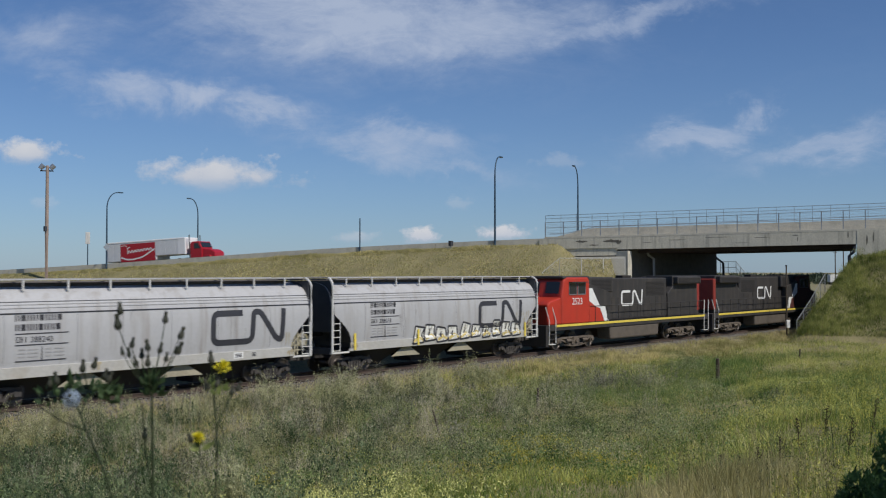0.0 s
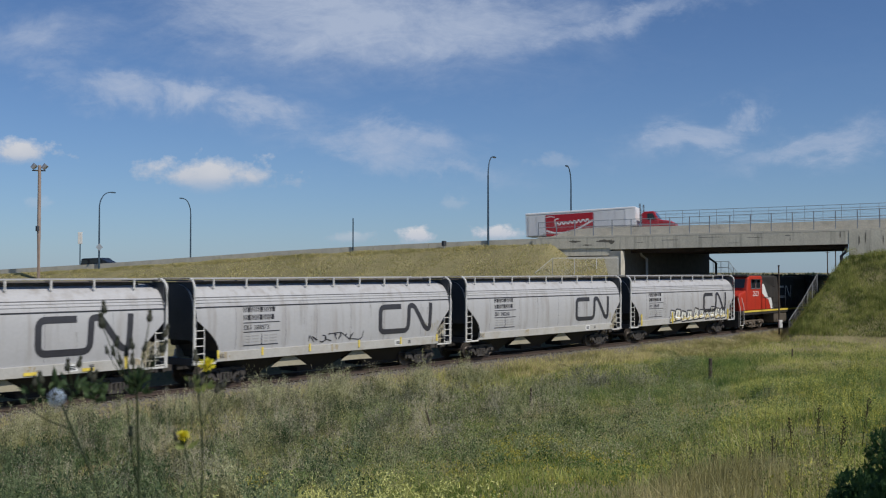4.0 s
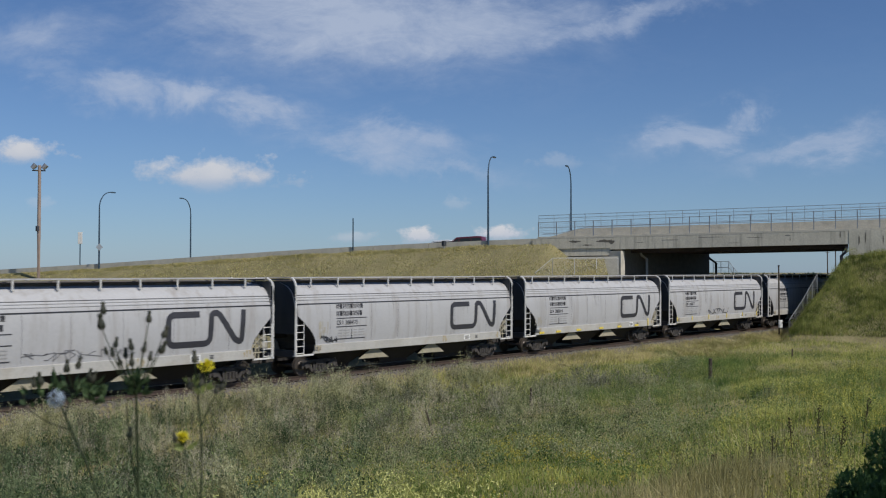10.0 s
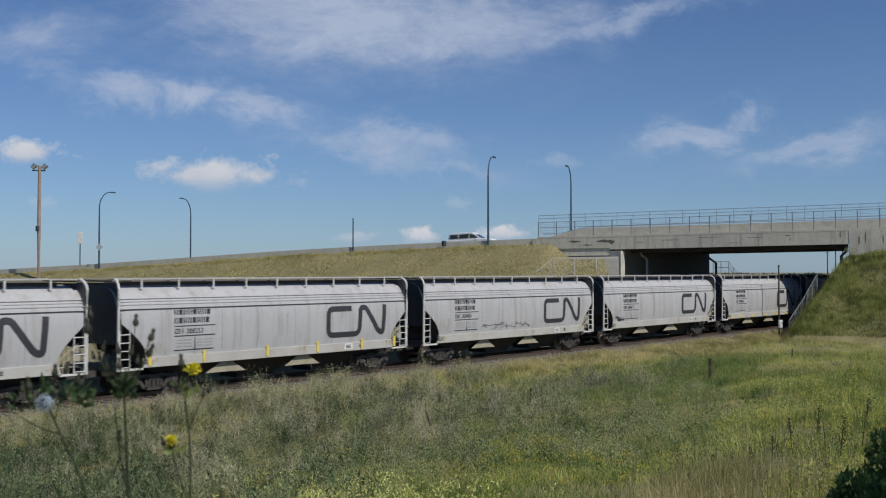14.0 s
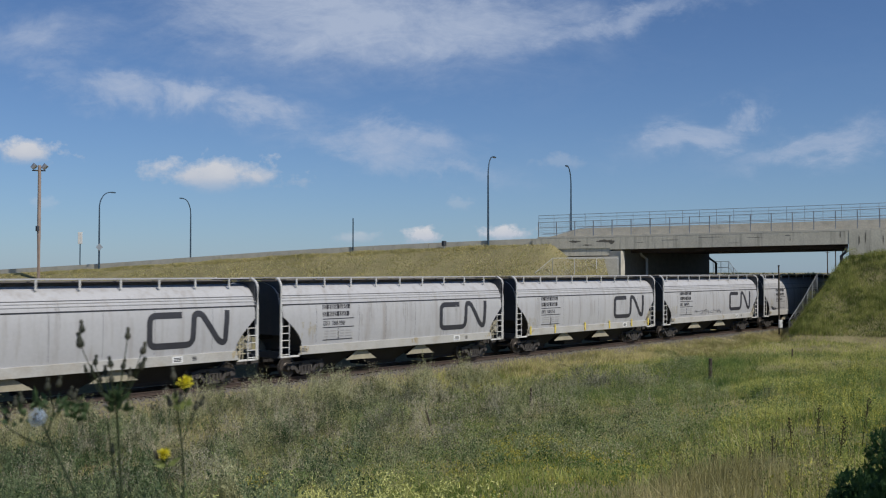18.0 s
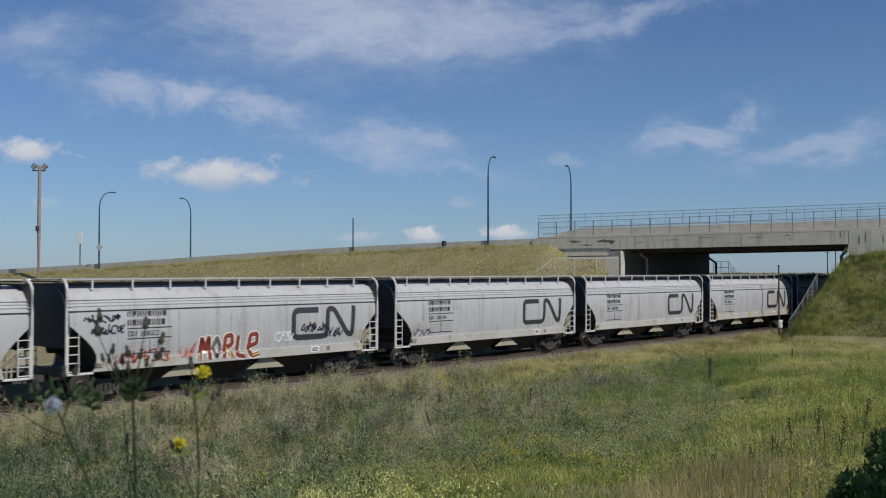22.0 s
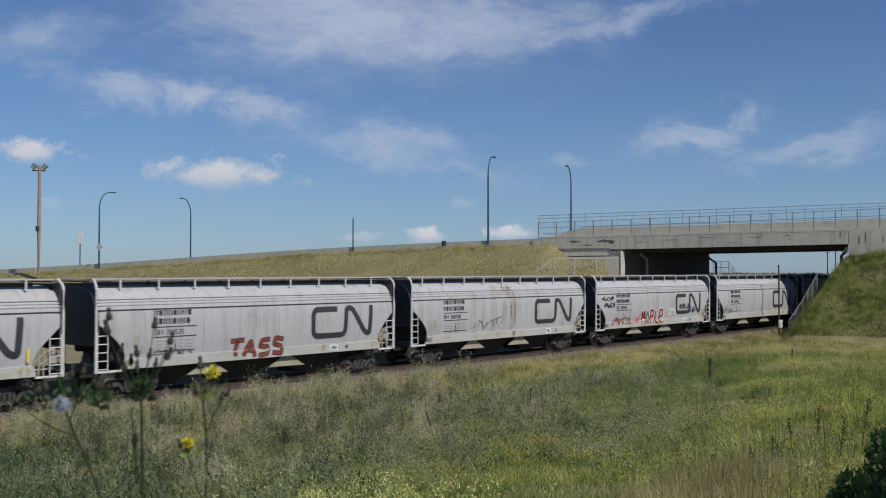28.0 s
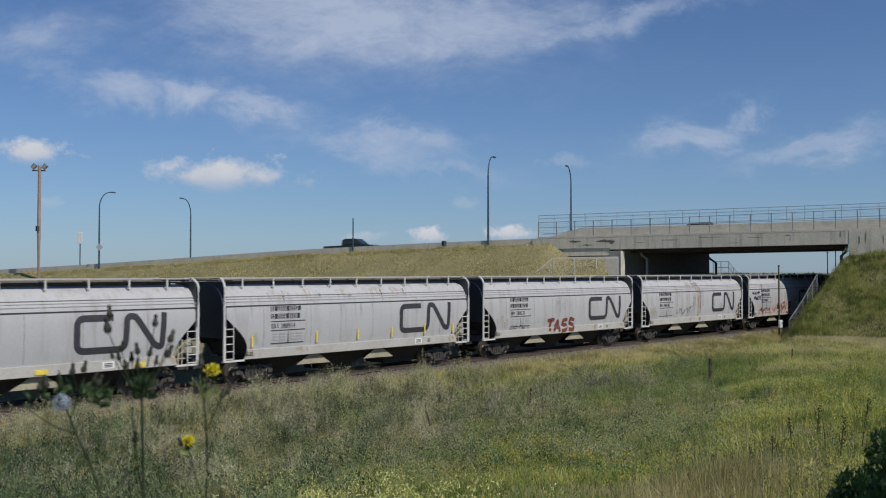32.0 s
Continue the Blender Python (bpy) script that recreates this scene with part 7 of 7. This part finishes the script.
def build_plants():
    out = []
    rng = random.Random(8)
    # tall sow-thistle with dark buds; e is the eye's height over its foot
    t, p, e = weed_base("sow_thistle", "tall green sow-thistle with dark closed buds", -0.659, 2.2)
    stalk(t, [(0.012, 0, -0.05), (0.006, 0, e - 0.9), (0.0, 0, e - 0.5), (-0.008, 0, e - 0.25)], 0.0055, 0.004)
    stalk(t, [(0.0, 0.01, e - 0.5), (-0.02, 0.01, e - 0.4), (-0.028, 0.0, e - 0.29)], 0.003, 0.002, "branch")
    tips = [(-0.077, e - 0.128, -8, 1.5), (0.010, e - 0.115, 4, 1.15), (0.056, e - 0.145, 18, 1.2), (-0.058, e - 0.168, 12, 1.0), (-0.05, e - 0.185, -6, 0.9), (-0.066, e - 0.182, -14, 0.8),
            (0.035, e - 0.182, 26, 1.3), (-0.012, e - 0.172, -10, 1.1), (0.004, e - 0.178, 14, 1.0), (-0.03, e - 0.19, 0, 1.0), (0.022, e - 0.195, 8, 0.9), (-0.04, e - 0.205, -20, 0.9), (-0.012, e - 0.205, 0, 1.1)]
    for x, z, tilt, size in tips:
        y = rng.uniform(-0.03, 0.03)
        stalk(t, [(-0.008, 0, e - 0.26), ((x - 0.008) * 0.55, y * 0.5, (z + e - 0.26) / 2 - 0.008), (x, y, z)], 0.0024, 0.0016, "branch")
        bud(t, x, y, z - 0.004, tilt, size)
    bud(t, -0.079, 0.0, e - 0.10, -5, 1.2)
    for i in range(9):
        leaf(t, -0.008 + rng.uniform(-0.006, 0.006), 0, e - 0.262 + 0.0025 * i, rng.uniform(0.012, 0.022), 0.005, i * 77, -1.1 + rng.uniform(-0.4, 0.6), rng)
    leaf_cluster(t, -0.008, e - 0.262, 40, 0.018, rng)
    for i in range(6):
        leaf(t, 0.003, 0, e - 0.6 - 0.16 * i, 0.16, 0.035, i * 130, 0.7, rng)
    out.append((t, p, 1.0))
    # plant with a clock of seeds
    t, p, e = weed_base("seeding_thistle", "green weed with a round downy seed clock", -0.70, 2.15)
    stalk(t, [(0.02, 0, -0.05), (0.02, 0, e - 0.75), (-0.03, 0, e - 0.48), (-0.085, 0, e - 0.345), (-0.115, 0, e - 0.275)], 0.0055, 0.003)
    stalk(t, [(-0.088, 0, e - 0.34), (-0.14, 0.01, e - 0.325), (-0.19, 0.0, e - 0.29)], 0.0026, 0.0016, "branch")
    stalk(t, [(-0.1, 0, e - 0.31), (-0.09, 0.01, e - 0.26), (-0.095, 0.0, e - 0.22)], 0.0026, 0.0018, "branch")
    stalk(t, [(-0.03, 0, e - 0.48), (0.02, 0.03, e - 0.42), (0.03, 0.03, e - 0.36)], 0.0026, 0.0018, "branch")
    bm = bmesh.new()
    c = Vector((-0.112, -0.02, e - 0.272))
    for i in range(430):
        d = Vector((rng.gauss(0, 1), rng.gauss(0, 1), rng.gauss(0, 1))).normalized()
        q = c + d * 0.021 * rng.uniform(0.75, 1.0)
        s = d.orthogonal().normalized() * 0.0022
        u = d.cross(s)
        bm.faces.new([bm.verts.new(v) for v in (q - s, q + s, q + u)])
    part("seed_clock", bm, DOWN, t, "pale bluish downy seed clock")
    bm = bmesh.new()
    bmesh.ops.create_icosphere(bm, subdivisions=1, radius=0.012, matrix=Matrix.Translation(c))
    part("clock_core", bm, BUD, t)
    for x, z, tilt, size in ((-0.098, e - 0.22, 4, 1.2), (-0.075, e - 0.212, 14, 1.1), (-0.06, e - 0.235, 20, 1.0), (-0.145, e - 0.245, -12, 1.2), (-0.19, e - 0.285, -20, 1.0), (-0.045, e - 0.24, 25, 1.1), (0.03, e - 0.36, 6, 1.0), (-0.16, e - 0.25, 0, 1.0)):
        bud(t, x, rng.uniform(-0.02, 0.02), z, tilt, size)
    for i in range(12):
        leaf(t, -0.095 + rng.choice((-0.055, 0.05)) + rng.uniform(-0.025, 0.025), rng.uniform(0.02, 0.05), e - 0.265 - rng.uniform(-0.01, 0.03), rng.uniform(0.02, 0.034), 0.008, i * 71, rng.uniform(-0.9, 0.3), rng)
    leaf_cluster(t, -0.085, e - 0.262, 24, 0.024, rng)
    leaf_cluster(t, -0.165, e - 0.275, 14, 0.02, rng)
    leaf_cluster(t, -0.05, e - 0.258, 12, 0.018, rng)
    for i in range(5):
        leaf(t, 0.01, 0, e - 0.62 - 0.17 * i, 0.17, 0.04, i * 140, 0.7, rng)
    out.append((t, p, 0.95))
    # yellow flowers
    t, p, e = weed_base("yellow_sow_thistle", "green stalk with two bright yellow flowers", -0.53, 2.2)
    stalk(t, [(0.0, 0, -0.05), (0.002, 0, e - 0.7), (0.006, 0, e - 0.4), (-0.004, 0, e - 0.27), (-0.01, 0, e - 0.205)], 0.0045, 0.0025)
    stalk(t, [(-0.004, 0, e - 0.27), (0.012, 0.0, e - 0.245), (0.014, 0.0, e - 0.222)], 0.0025, 0.002, "branch")
    stalk(t, [(0.004, 0, e - 0.5), (-0.022, 0.0, e - 0.43), (-0.035, 0.0, e - 0.375)], 0.0025, 0.002, "branch")
    stalk(t, [(0.004, 0, e - 0.34), (0.03, 0.0, e - 0.28), (0.045, 0.0, e - 0.262)], 0.0022, 0.0016, "branch")
    flower_head(t, 0.014, 0, e - 0.215, 0.019, rng)
    flower_head(t, -0.036, 0, e - 0.367, 0.016, rng)
    for x, z, tilt, size in ((-0.012, e - 0.205, -4, 1.2), (-0.018, e - 0.262, -15, 1.1), (0.045, e - 0.262, 25, 1.0), (0.004, e - 0.255, 5, 1.1), (0.035, e - 0.27, 12, 0.9), (-0.05, e - 0.375, -20, 0.9)):
        bud(t, x, rng.uniform(-0.01, 0.01), z, tilt, size)
    leaf_cluster(t, 0.008, e - 0.262, 16, 0.012, rng, PALE_BUD)
    leaf_cluster(t, -0.014, e - 0.25, 14, 0.008, rng, PALE_BUD)
    leaf_cluster(t, -0.03, e - 0.385, 12, 0.008, rng, PALE_BUD)
    for i in range(4):
        leaf(t, 0.004, 0, e - 0.66 - 0.18 * i, 0.15, 0.035, i * 150, 0.7, rng)
    out.append((t, p, 1.05))
    return out


PLANTS = build_plants()


def build_docks():
    """Tall dark dock stalks at the foot of the knoll, leaves below and seed spikes above."""
    rng = random.Random(41)
    for x, y, h in ((15.6, 6.75, 0.75), (15.9, 6.5, 0.85), (18.0, 6.95, 0.9), (19.2, 7.0, 1.0), (17.2, 5.9, 0.95), (20.5, 6.6, 1.15), (16.6, 7.9, 0.6)):
        t = thing("dock_plant", "tall dark dock stalk with brown seed spikes", "plant", "docks at the foot of the knoll", at=pose(x, y, float(ground_z(x, y)), rng.uniform(-10, 10), rng.uniform(-10, 10), rng.uniform(0, 360)))
        bm = bmesh.new()
        tube(bm, [(0, 0, -0.1), (0.01, 0, h * 0.5), (0.0, 0.015, h)], 0.011, 6, 0.005)
        part("stem", bm, DOCK, t)
        for b in range(rng.randint(2, 4)):
            k, a = rng.uniform(0.5, 0.8), rng.uniform(0, 6.28)
            o = Vector((math.cos(a), math.sin(a), 0)) * 0.09
            bm = bmesh.new()
            tube(bm, [(0, 0, h * k), Vector((0, 0, h * (k + 0.08))) + o * 0.7, Vector((0, 0, h * min(1.0, k + 0.22))) + o], 0.006, 5, 0.004)
            part("branch", bm, DOCK, t)
        bm = bmesh.new()
        for _ in range(46):
            k, a, r = rng.uniform(0.5, 1.02), rng.uniform(0, 6.28), rng.uniform(0.004, 0.05)
            bmesh.ops.create_icosphere(bm, subdivisions=1, radius=rng.uniform(0.008, 0.016), matrix=Matrix.Translation((r * math.cos(a), r * math.sin(a), h * k)))
        tagged(part("seed_spike", bm, DOCK, t, "rust-brown seed clusters"), kind="stuff")
        for i in range(6):
            leaf(t, 0, 0, h * (0.12 + 0.09 * i), rng.uniform(0.12, 0.22), 0.025, i * 137, rng.uniform(0.2, 0.7), rng)


DOCK = leaf_mat("dock_stalk", (0.045, 0.04, 0.02), (0.12, 0.10, 0.045), 1.5, 0.2)
build_docks()
# degrees of lean over time
SWAY = [(0, 1.0), (0.5, 1.05), (1, 1.1), (1.5, 1.0), (2, 1.15), (2.5, 1.1), (3, 0.05), (3.5, 0.45), (4.5, -0.1), (5.5, -0.55), (6, -0.3), (6.5, -0.2), (7, -0.3), (7.5, 0.0), (8, 0.35), (8.5, 0.05), (9, 0.05), (9.5, 0.6),
        (10, 0.2), (10.5, 0.95), (11, -0.5), (11.5, 0.2), (12, 2.4), (12.5, 0.95), (13, -0.2), (13.5, 0.0), (14, -0.95), (14.5, -2.6), (15.5, -2.0), (16.5, -2.3), (17, -1.95), (17.5, -1.4), (18, -1.65), (18.5, -0.85),
        (19, 0.1), (19.5, -0.2), (20, -0.75), (20.5, -0.45), (21, -0.4), (21.5, -0.1), (22, -0.1), (22.5, -0.1), (23, -1.5), (23.5, -1.9), (24, -1.9), (24.5, -1.2), (25, -1.9), (25.5, -1.0), (26.5, -0.4), (27.5, 0.1),
        (28, 0.7), (28.5, 0.4), (29, 0.2), (29.5, 0.5), (30, -0.8), (30.5, -0.4), (31, 0.0), (31.5, 0.3), (32, 0.75)]


# centimetres by which gusts press the weeds down
DIP = [(0, -0.5), (6, -1.0), (7, -0.9), (8, -0.3), (9, 0), (10, -0.6), (11, 0.7), (12, -0.7), (12.5, -0.9), (13, 0), (14, 0.2), (14.5, 4.0), (16.5, 5.2), (17, 4.1), (17.5, 3.2), (18, 3.1), (18.5, 1.9), (19, 2.6), (19.5, 4.0), (20, 1.2),
       (20.5, 0), (21, 2.5), (21.5, 0.8), (22, 0.8), (22.5, 1.4), (23, 0.8), (23.5, 5.6), (24, 9.5), (24.5, 1.9), (25, 1.4), (25.5, 1.5), (27.5, -0.3), (28.5, 1.7), (29.5, -1.0), (32, 0.2)]


# ---- fair-weather clouds far off ----
def cloud_mat(seed, density, aspect=3.0):
    m = bpy.data.materials.new("cloud")
    m.use_nodes = True
    nt = m.node_tree
    N, L = nt.nodes.new, nt.links.new
    nt.nodes.clear()
    co, no, mp = N("ShaderNodeTexCoord"), N("ShaderNodeTexNoise"), N("ShaderNodeMapping")
    L(co.outputs["Object"], mp.inputs[0])
    mp.inputs["Location"].default_value = (seed * 7.3, seed * 3.1, 0)
    mp.inputs["Scale"].default_value = (0.55 * aspect, 0.75, 1)
    L(mp.outputs[0], no.inputs["Vector"])
    no.inputs["Scale"].default_value, no.inputs["Detail"].default_value, no.inputs["Roughness"].default_value = 1.6, 8, 0.6
    ln, sx = N("ShaderNodeVectorMath"), N("ShaderNodeSeparateXYZ")
    ln.operation = "LENGTH"
    L(co.outputs["Object"], ln.inputs[0]), L(co.outputs["Object"], sx.inputs[0])

    def math_(op, a, b, clamp=False):
        n = N("ShaderNodeMath")
        n.operation, n.use_clamp = op, clamp
        for i, v in enumerate((a, b)):
            if isinstance(v, (int, float)):
                n.inputs[i].default_value = v
            else:
                L(v, n.inputs[i])
        return n.outputs[0]

    body = math_("SUBTRACT", math_("MULTIPLY", no.outputs["Fac"], 1.5), math_("ADD", math_("MULTIPLY", ln.outputs["Value"], 0.85), 0.13))
    base = math_("MULTIPLY", math_("ADD", sx.outputs[1], 0.75), 1.6, True)
    fac = math_("MULTIPLY", math_("MULTIPLY", math_("MULTIPLY", body, 2.6, True), base, True), density, True)
    shade = math_("MULTIPLY", math_("ADD", math_("ADD", sx.outputs[1], 0.55), math_("MULTIPLY", body, 0.5)), 0.8, True)
    mx = N("ShaderNodeMix")
    mx.data_type = "RGBA"
    L(shade, mx.inputs[0])
    mx.inputs[6].default_value, mx.inputs[7].default_value = (0.45, 0.52, 0.65, 1), (0.69, 0.71, 0.76, 1)
    em, tr, ms, out = N("ShaderNodeEmission"), N("ShaderNodeBsdfTransparent"), N("ShaderNodeMixShader"), N("ShaderNodeOutputMaterial")
    L(mx.outputs[2], em.inputs[0])
    L(fac, ms.inputs[0]), L(tr.outputs[0], ms.inputs[1]), L(em.outputs[0], ms.inputs[2]), L(ms.outputs[0], out.inputs[0])
    return m


CLOUDS = []


def cumulus(right, up, half_w, half_h, seed, density=1.0):
    """A cloud bank 3 km off: right and up are tangents of its direction."""
    far = 3000.0
    p = FORWARD * far + RIGHT * (right * far)
    me = bpy.data.meshes.new("cloud")
    bm = bmesh.new()
    bmesh.ops.create_grid(bm, x_segments=2, y_segments=2, size=1.0)
    bm.to_mesh(me), bm.free()
    me.materials.append(cloud_mat(seed, density, half_w / half_h))
    ob = new("cloud", me)
    ob.scale = (half_w * far, half_h * far, 1)
    tagged(ob, "small white fair-weather cloud", "cloud", "fair-weather clouds", "structure")
    CLOUDS.append((ob, p, EYE[2] + up * far))


cumulus(-0.228, 0.096, 0.10, 0.029, 1)
cumulus(-0.420, 0.117, 0.062, 0.022, 2)
cumulus(-0.028, 0.034, 0.030, 0.014, 3)
cumulus(0.052, 0.037, 0.042, 0.013, 4)
cumulus(-0.398, 0.066, 0.025, 0.012, 5, 0.2)
cumulus(0.010, 0.066, 0.022, 0.012, 6, 0.22)
cumulus(-0.09, 0.033, 0.035, 0.010, 7, 0.4)
cumulus(0.108, 0.107, 0.035, 0.014, 8, 0.2)


# ---- what moves ----
S_T = np.array([0, 3, 6, 9, 13, 19, 23, 28, 32], float)
S_X = np.array([32.9, 54.15, 75.3, 95.95, 122.65, 161.85, 187.1, 218.05, 241.75])
S_FIT = np.polyfit(S_T, S_X, 3)


def train_at(t):
    """Where the first hopper's rear end stands along the rails."""
    return float(np.polyval(S_FIT, t))


def motions():
    times = [i * 1.0 for i in range(33)]
    for k, h in enumerate(HOPPERS):
        walk(h, [(t, pose(train_at(t) - PITCH * k, TRACK_Y, 0)) for t in times])
    walk(LOCO_1, [(t, pose(train_at(t) + PITCH - 0.45, TRACK_Y, 0)) for t in times])
    walk(LOCO_2, [(t, pose(train_at(t) + PITCH - 0.45 + 2 * LOCO_L, TRACK_Y, 0, 0, 0, 180)) for t in times])
    # wheels: alike ones share one set of turns
    turns = {}
    for w, ax, r in ROLLING:
        key = (round(ax, 2), r)
        if key not in turns:
            walk(w, [(i / 15, pose(ax, 0, abs(r), 0, math.degrees(train_at(i / 15) / r), 0)) for i in range(481)])
            turns[key] = w.animation_data
        else:
            w.rotation_mode = "QUATERNION"
            ad = w.animation_data_create()
            ad.action = turns[key].action
            ad.action_slot = turns[key].action_slot

    def drive(ob, rows, q, away, lower=0.0):
        """rows: seconds, metres along the road of the rear bumper."""
        out = []
        for t, d in rows:
            p = road(d, q, lane_drop(d, q) - lower)
            e = d + (8 if away else -8)
            rise = math.degrees(math.atan2(road(e, q, lane_drop(e, q) - lower).z - p.z, 8))
            out.append((t, Matrix.Translation(p) @ pose(0, 0, 0, 0, -rise, B_AZ if away else B_AZ - 180)))
        walk(ob, out)

    def course(knots):
        """Steady course through (t, d), carried on at its end speeds over the whole clip."""
        ts, ds = [k[0] for k in knots], [k[1] for k in knots]
        v0 = (ds[1] - ds[0]) / (ts[1] - ts[0])
        v1 = (ds[-1] - ds[-2]) / (ts[-1] - ts[-2])
        out = [(float(t), ds[0] + v0 * (t - ts[0])) for t in np.arange(0, ts[0] - 0.2, 1.0)]
        out += list(knots)
        out += [(float(t), ds[-1] + v1 * (t - ts[-1])) for t in np.arange(math.floor(ts[-1]) + 1.0, 32.01, 1.0)]
        if out[-1][0] < 32:
            out.append((32.0, ds[-1] + v1 * (32 - ts[-1])))
        return out

    for ob, p, z in CLOUDS:
        rows = []
        for t in (0.0, 32.0):
            q = p + RIGHT * (1.25 * t)
            rows.append((t, pose(q.x, q.y, z, 90, 0, 40.1 - 90)))
        walk(ob, rows)
    for ob, (x, y, z), k in PLANTS:
        walk(ob, [(t, pose(x, y, z - 0.01 * float(np.interp(t, [d[0] for d in DIP], [d[1] for d in DIP])), 0.3 * a * k, a * k, 40.1 - 90)) for t, a in SWAY])

    drive(TRUCK, course([(0, 74.4), (1, 61.5), (2, 48.6), (3, 35.9), (3.5, 29.7), (5.5, 6.5), (6, 1.2)]), -3.3, False)
    drive(VAN, course([(3.5, 84.9), (5.5, 54.8), (6, 46.7), (7, 31.7), (8, 16.9), (9, 3.0)]), -3.3, False, 0.15)
    drive(SUV, course([(11, 85.5), (12, 67.7), (13, 49.5), (14, 32.0), (14.5, 23.4)]), -3.3, False)
    drive(PICKUP, course([(29.5, 91.2), (30, 83.2), (31, 64.3), (32, 45.9)]), -3.3, False)
    drive(WHITE_CAR, course([(9.5, 24.0), (10, 33.6), (11, 50.9)]), -10.3, True, 0.3)
    drive(RED_VAN, course([(10, 30.4), (10.5, 38.9), (11, 47.1), (11.5, 56.0), (12, 63.8)]), -10.3, True, 0.15)
    drive(DARK_CAR, course([(12, 27.2), (13, 43.8)]), -10.3, True, 0.15)
    drive(LATE_CAR, course([(31, -6.8), (32, 6.2)]), -10.3, True, -0.35)


motions()
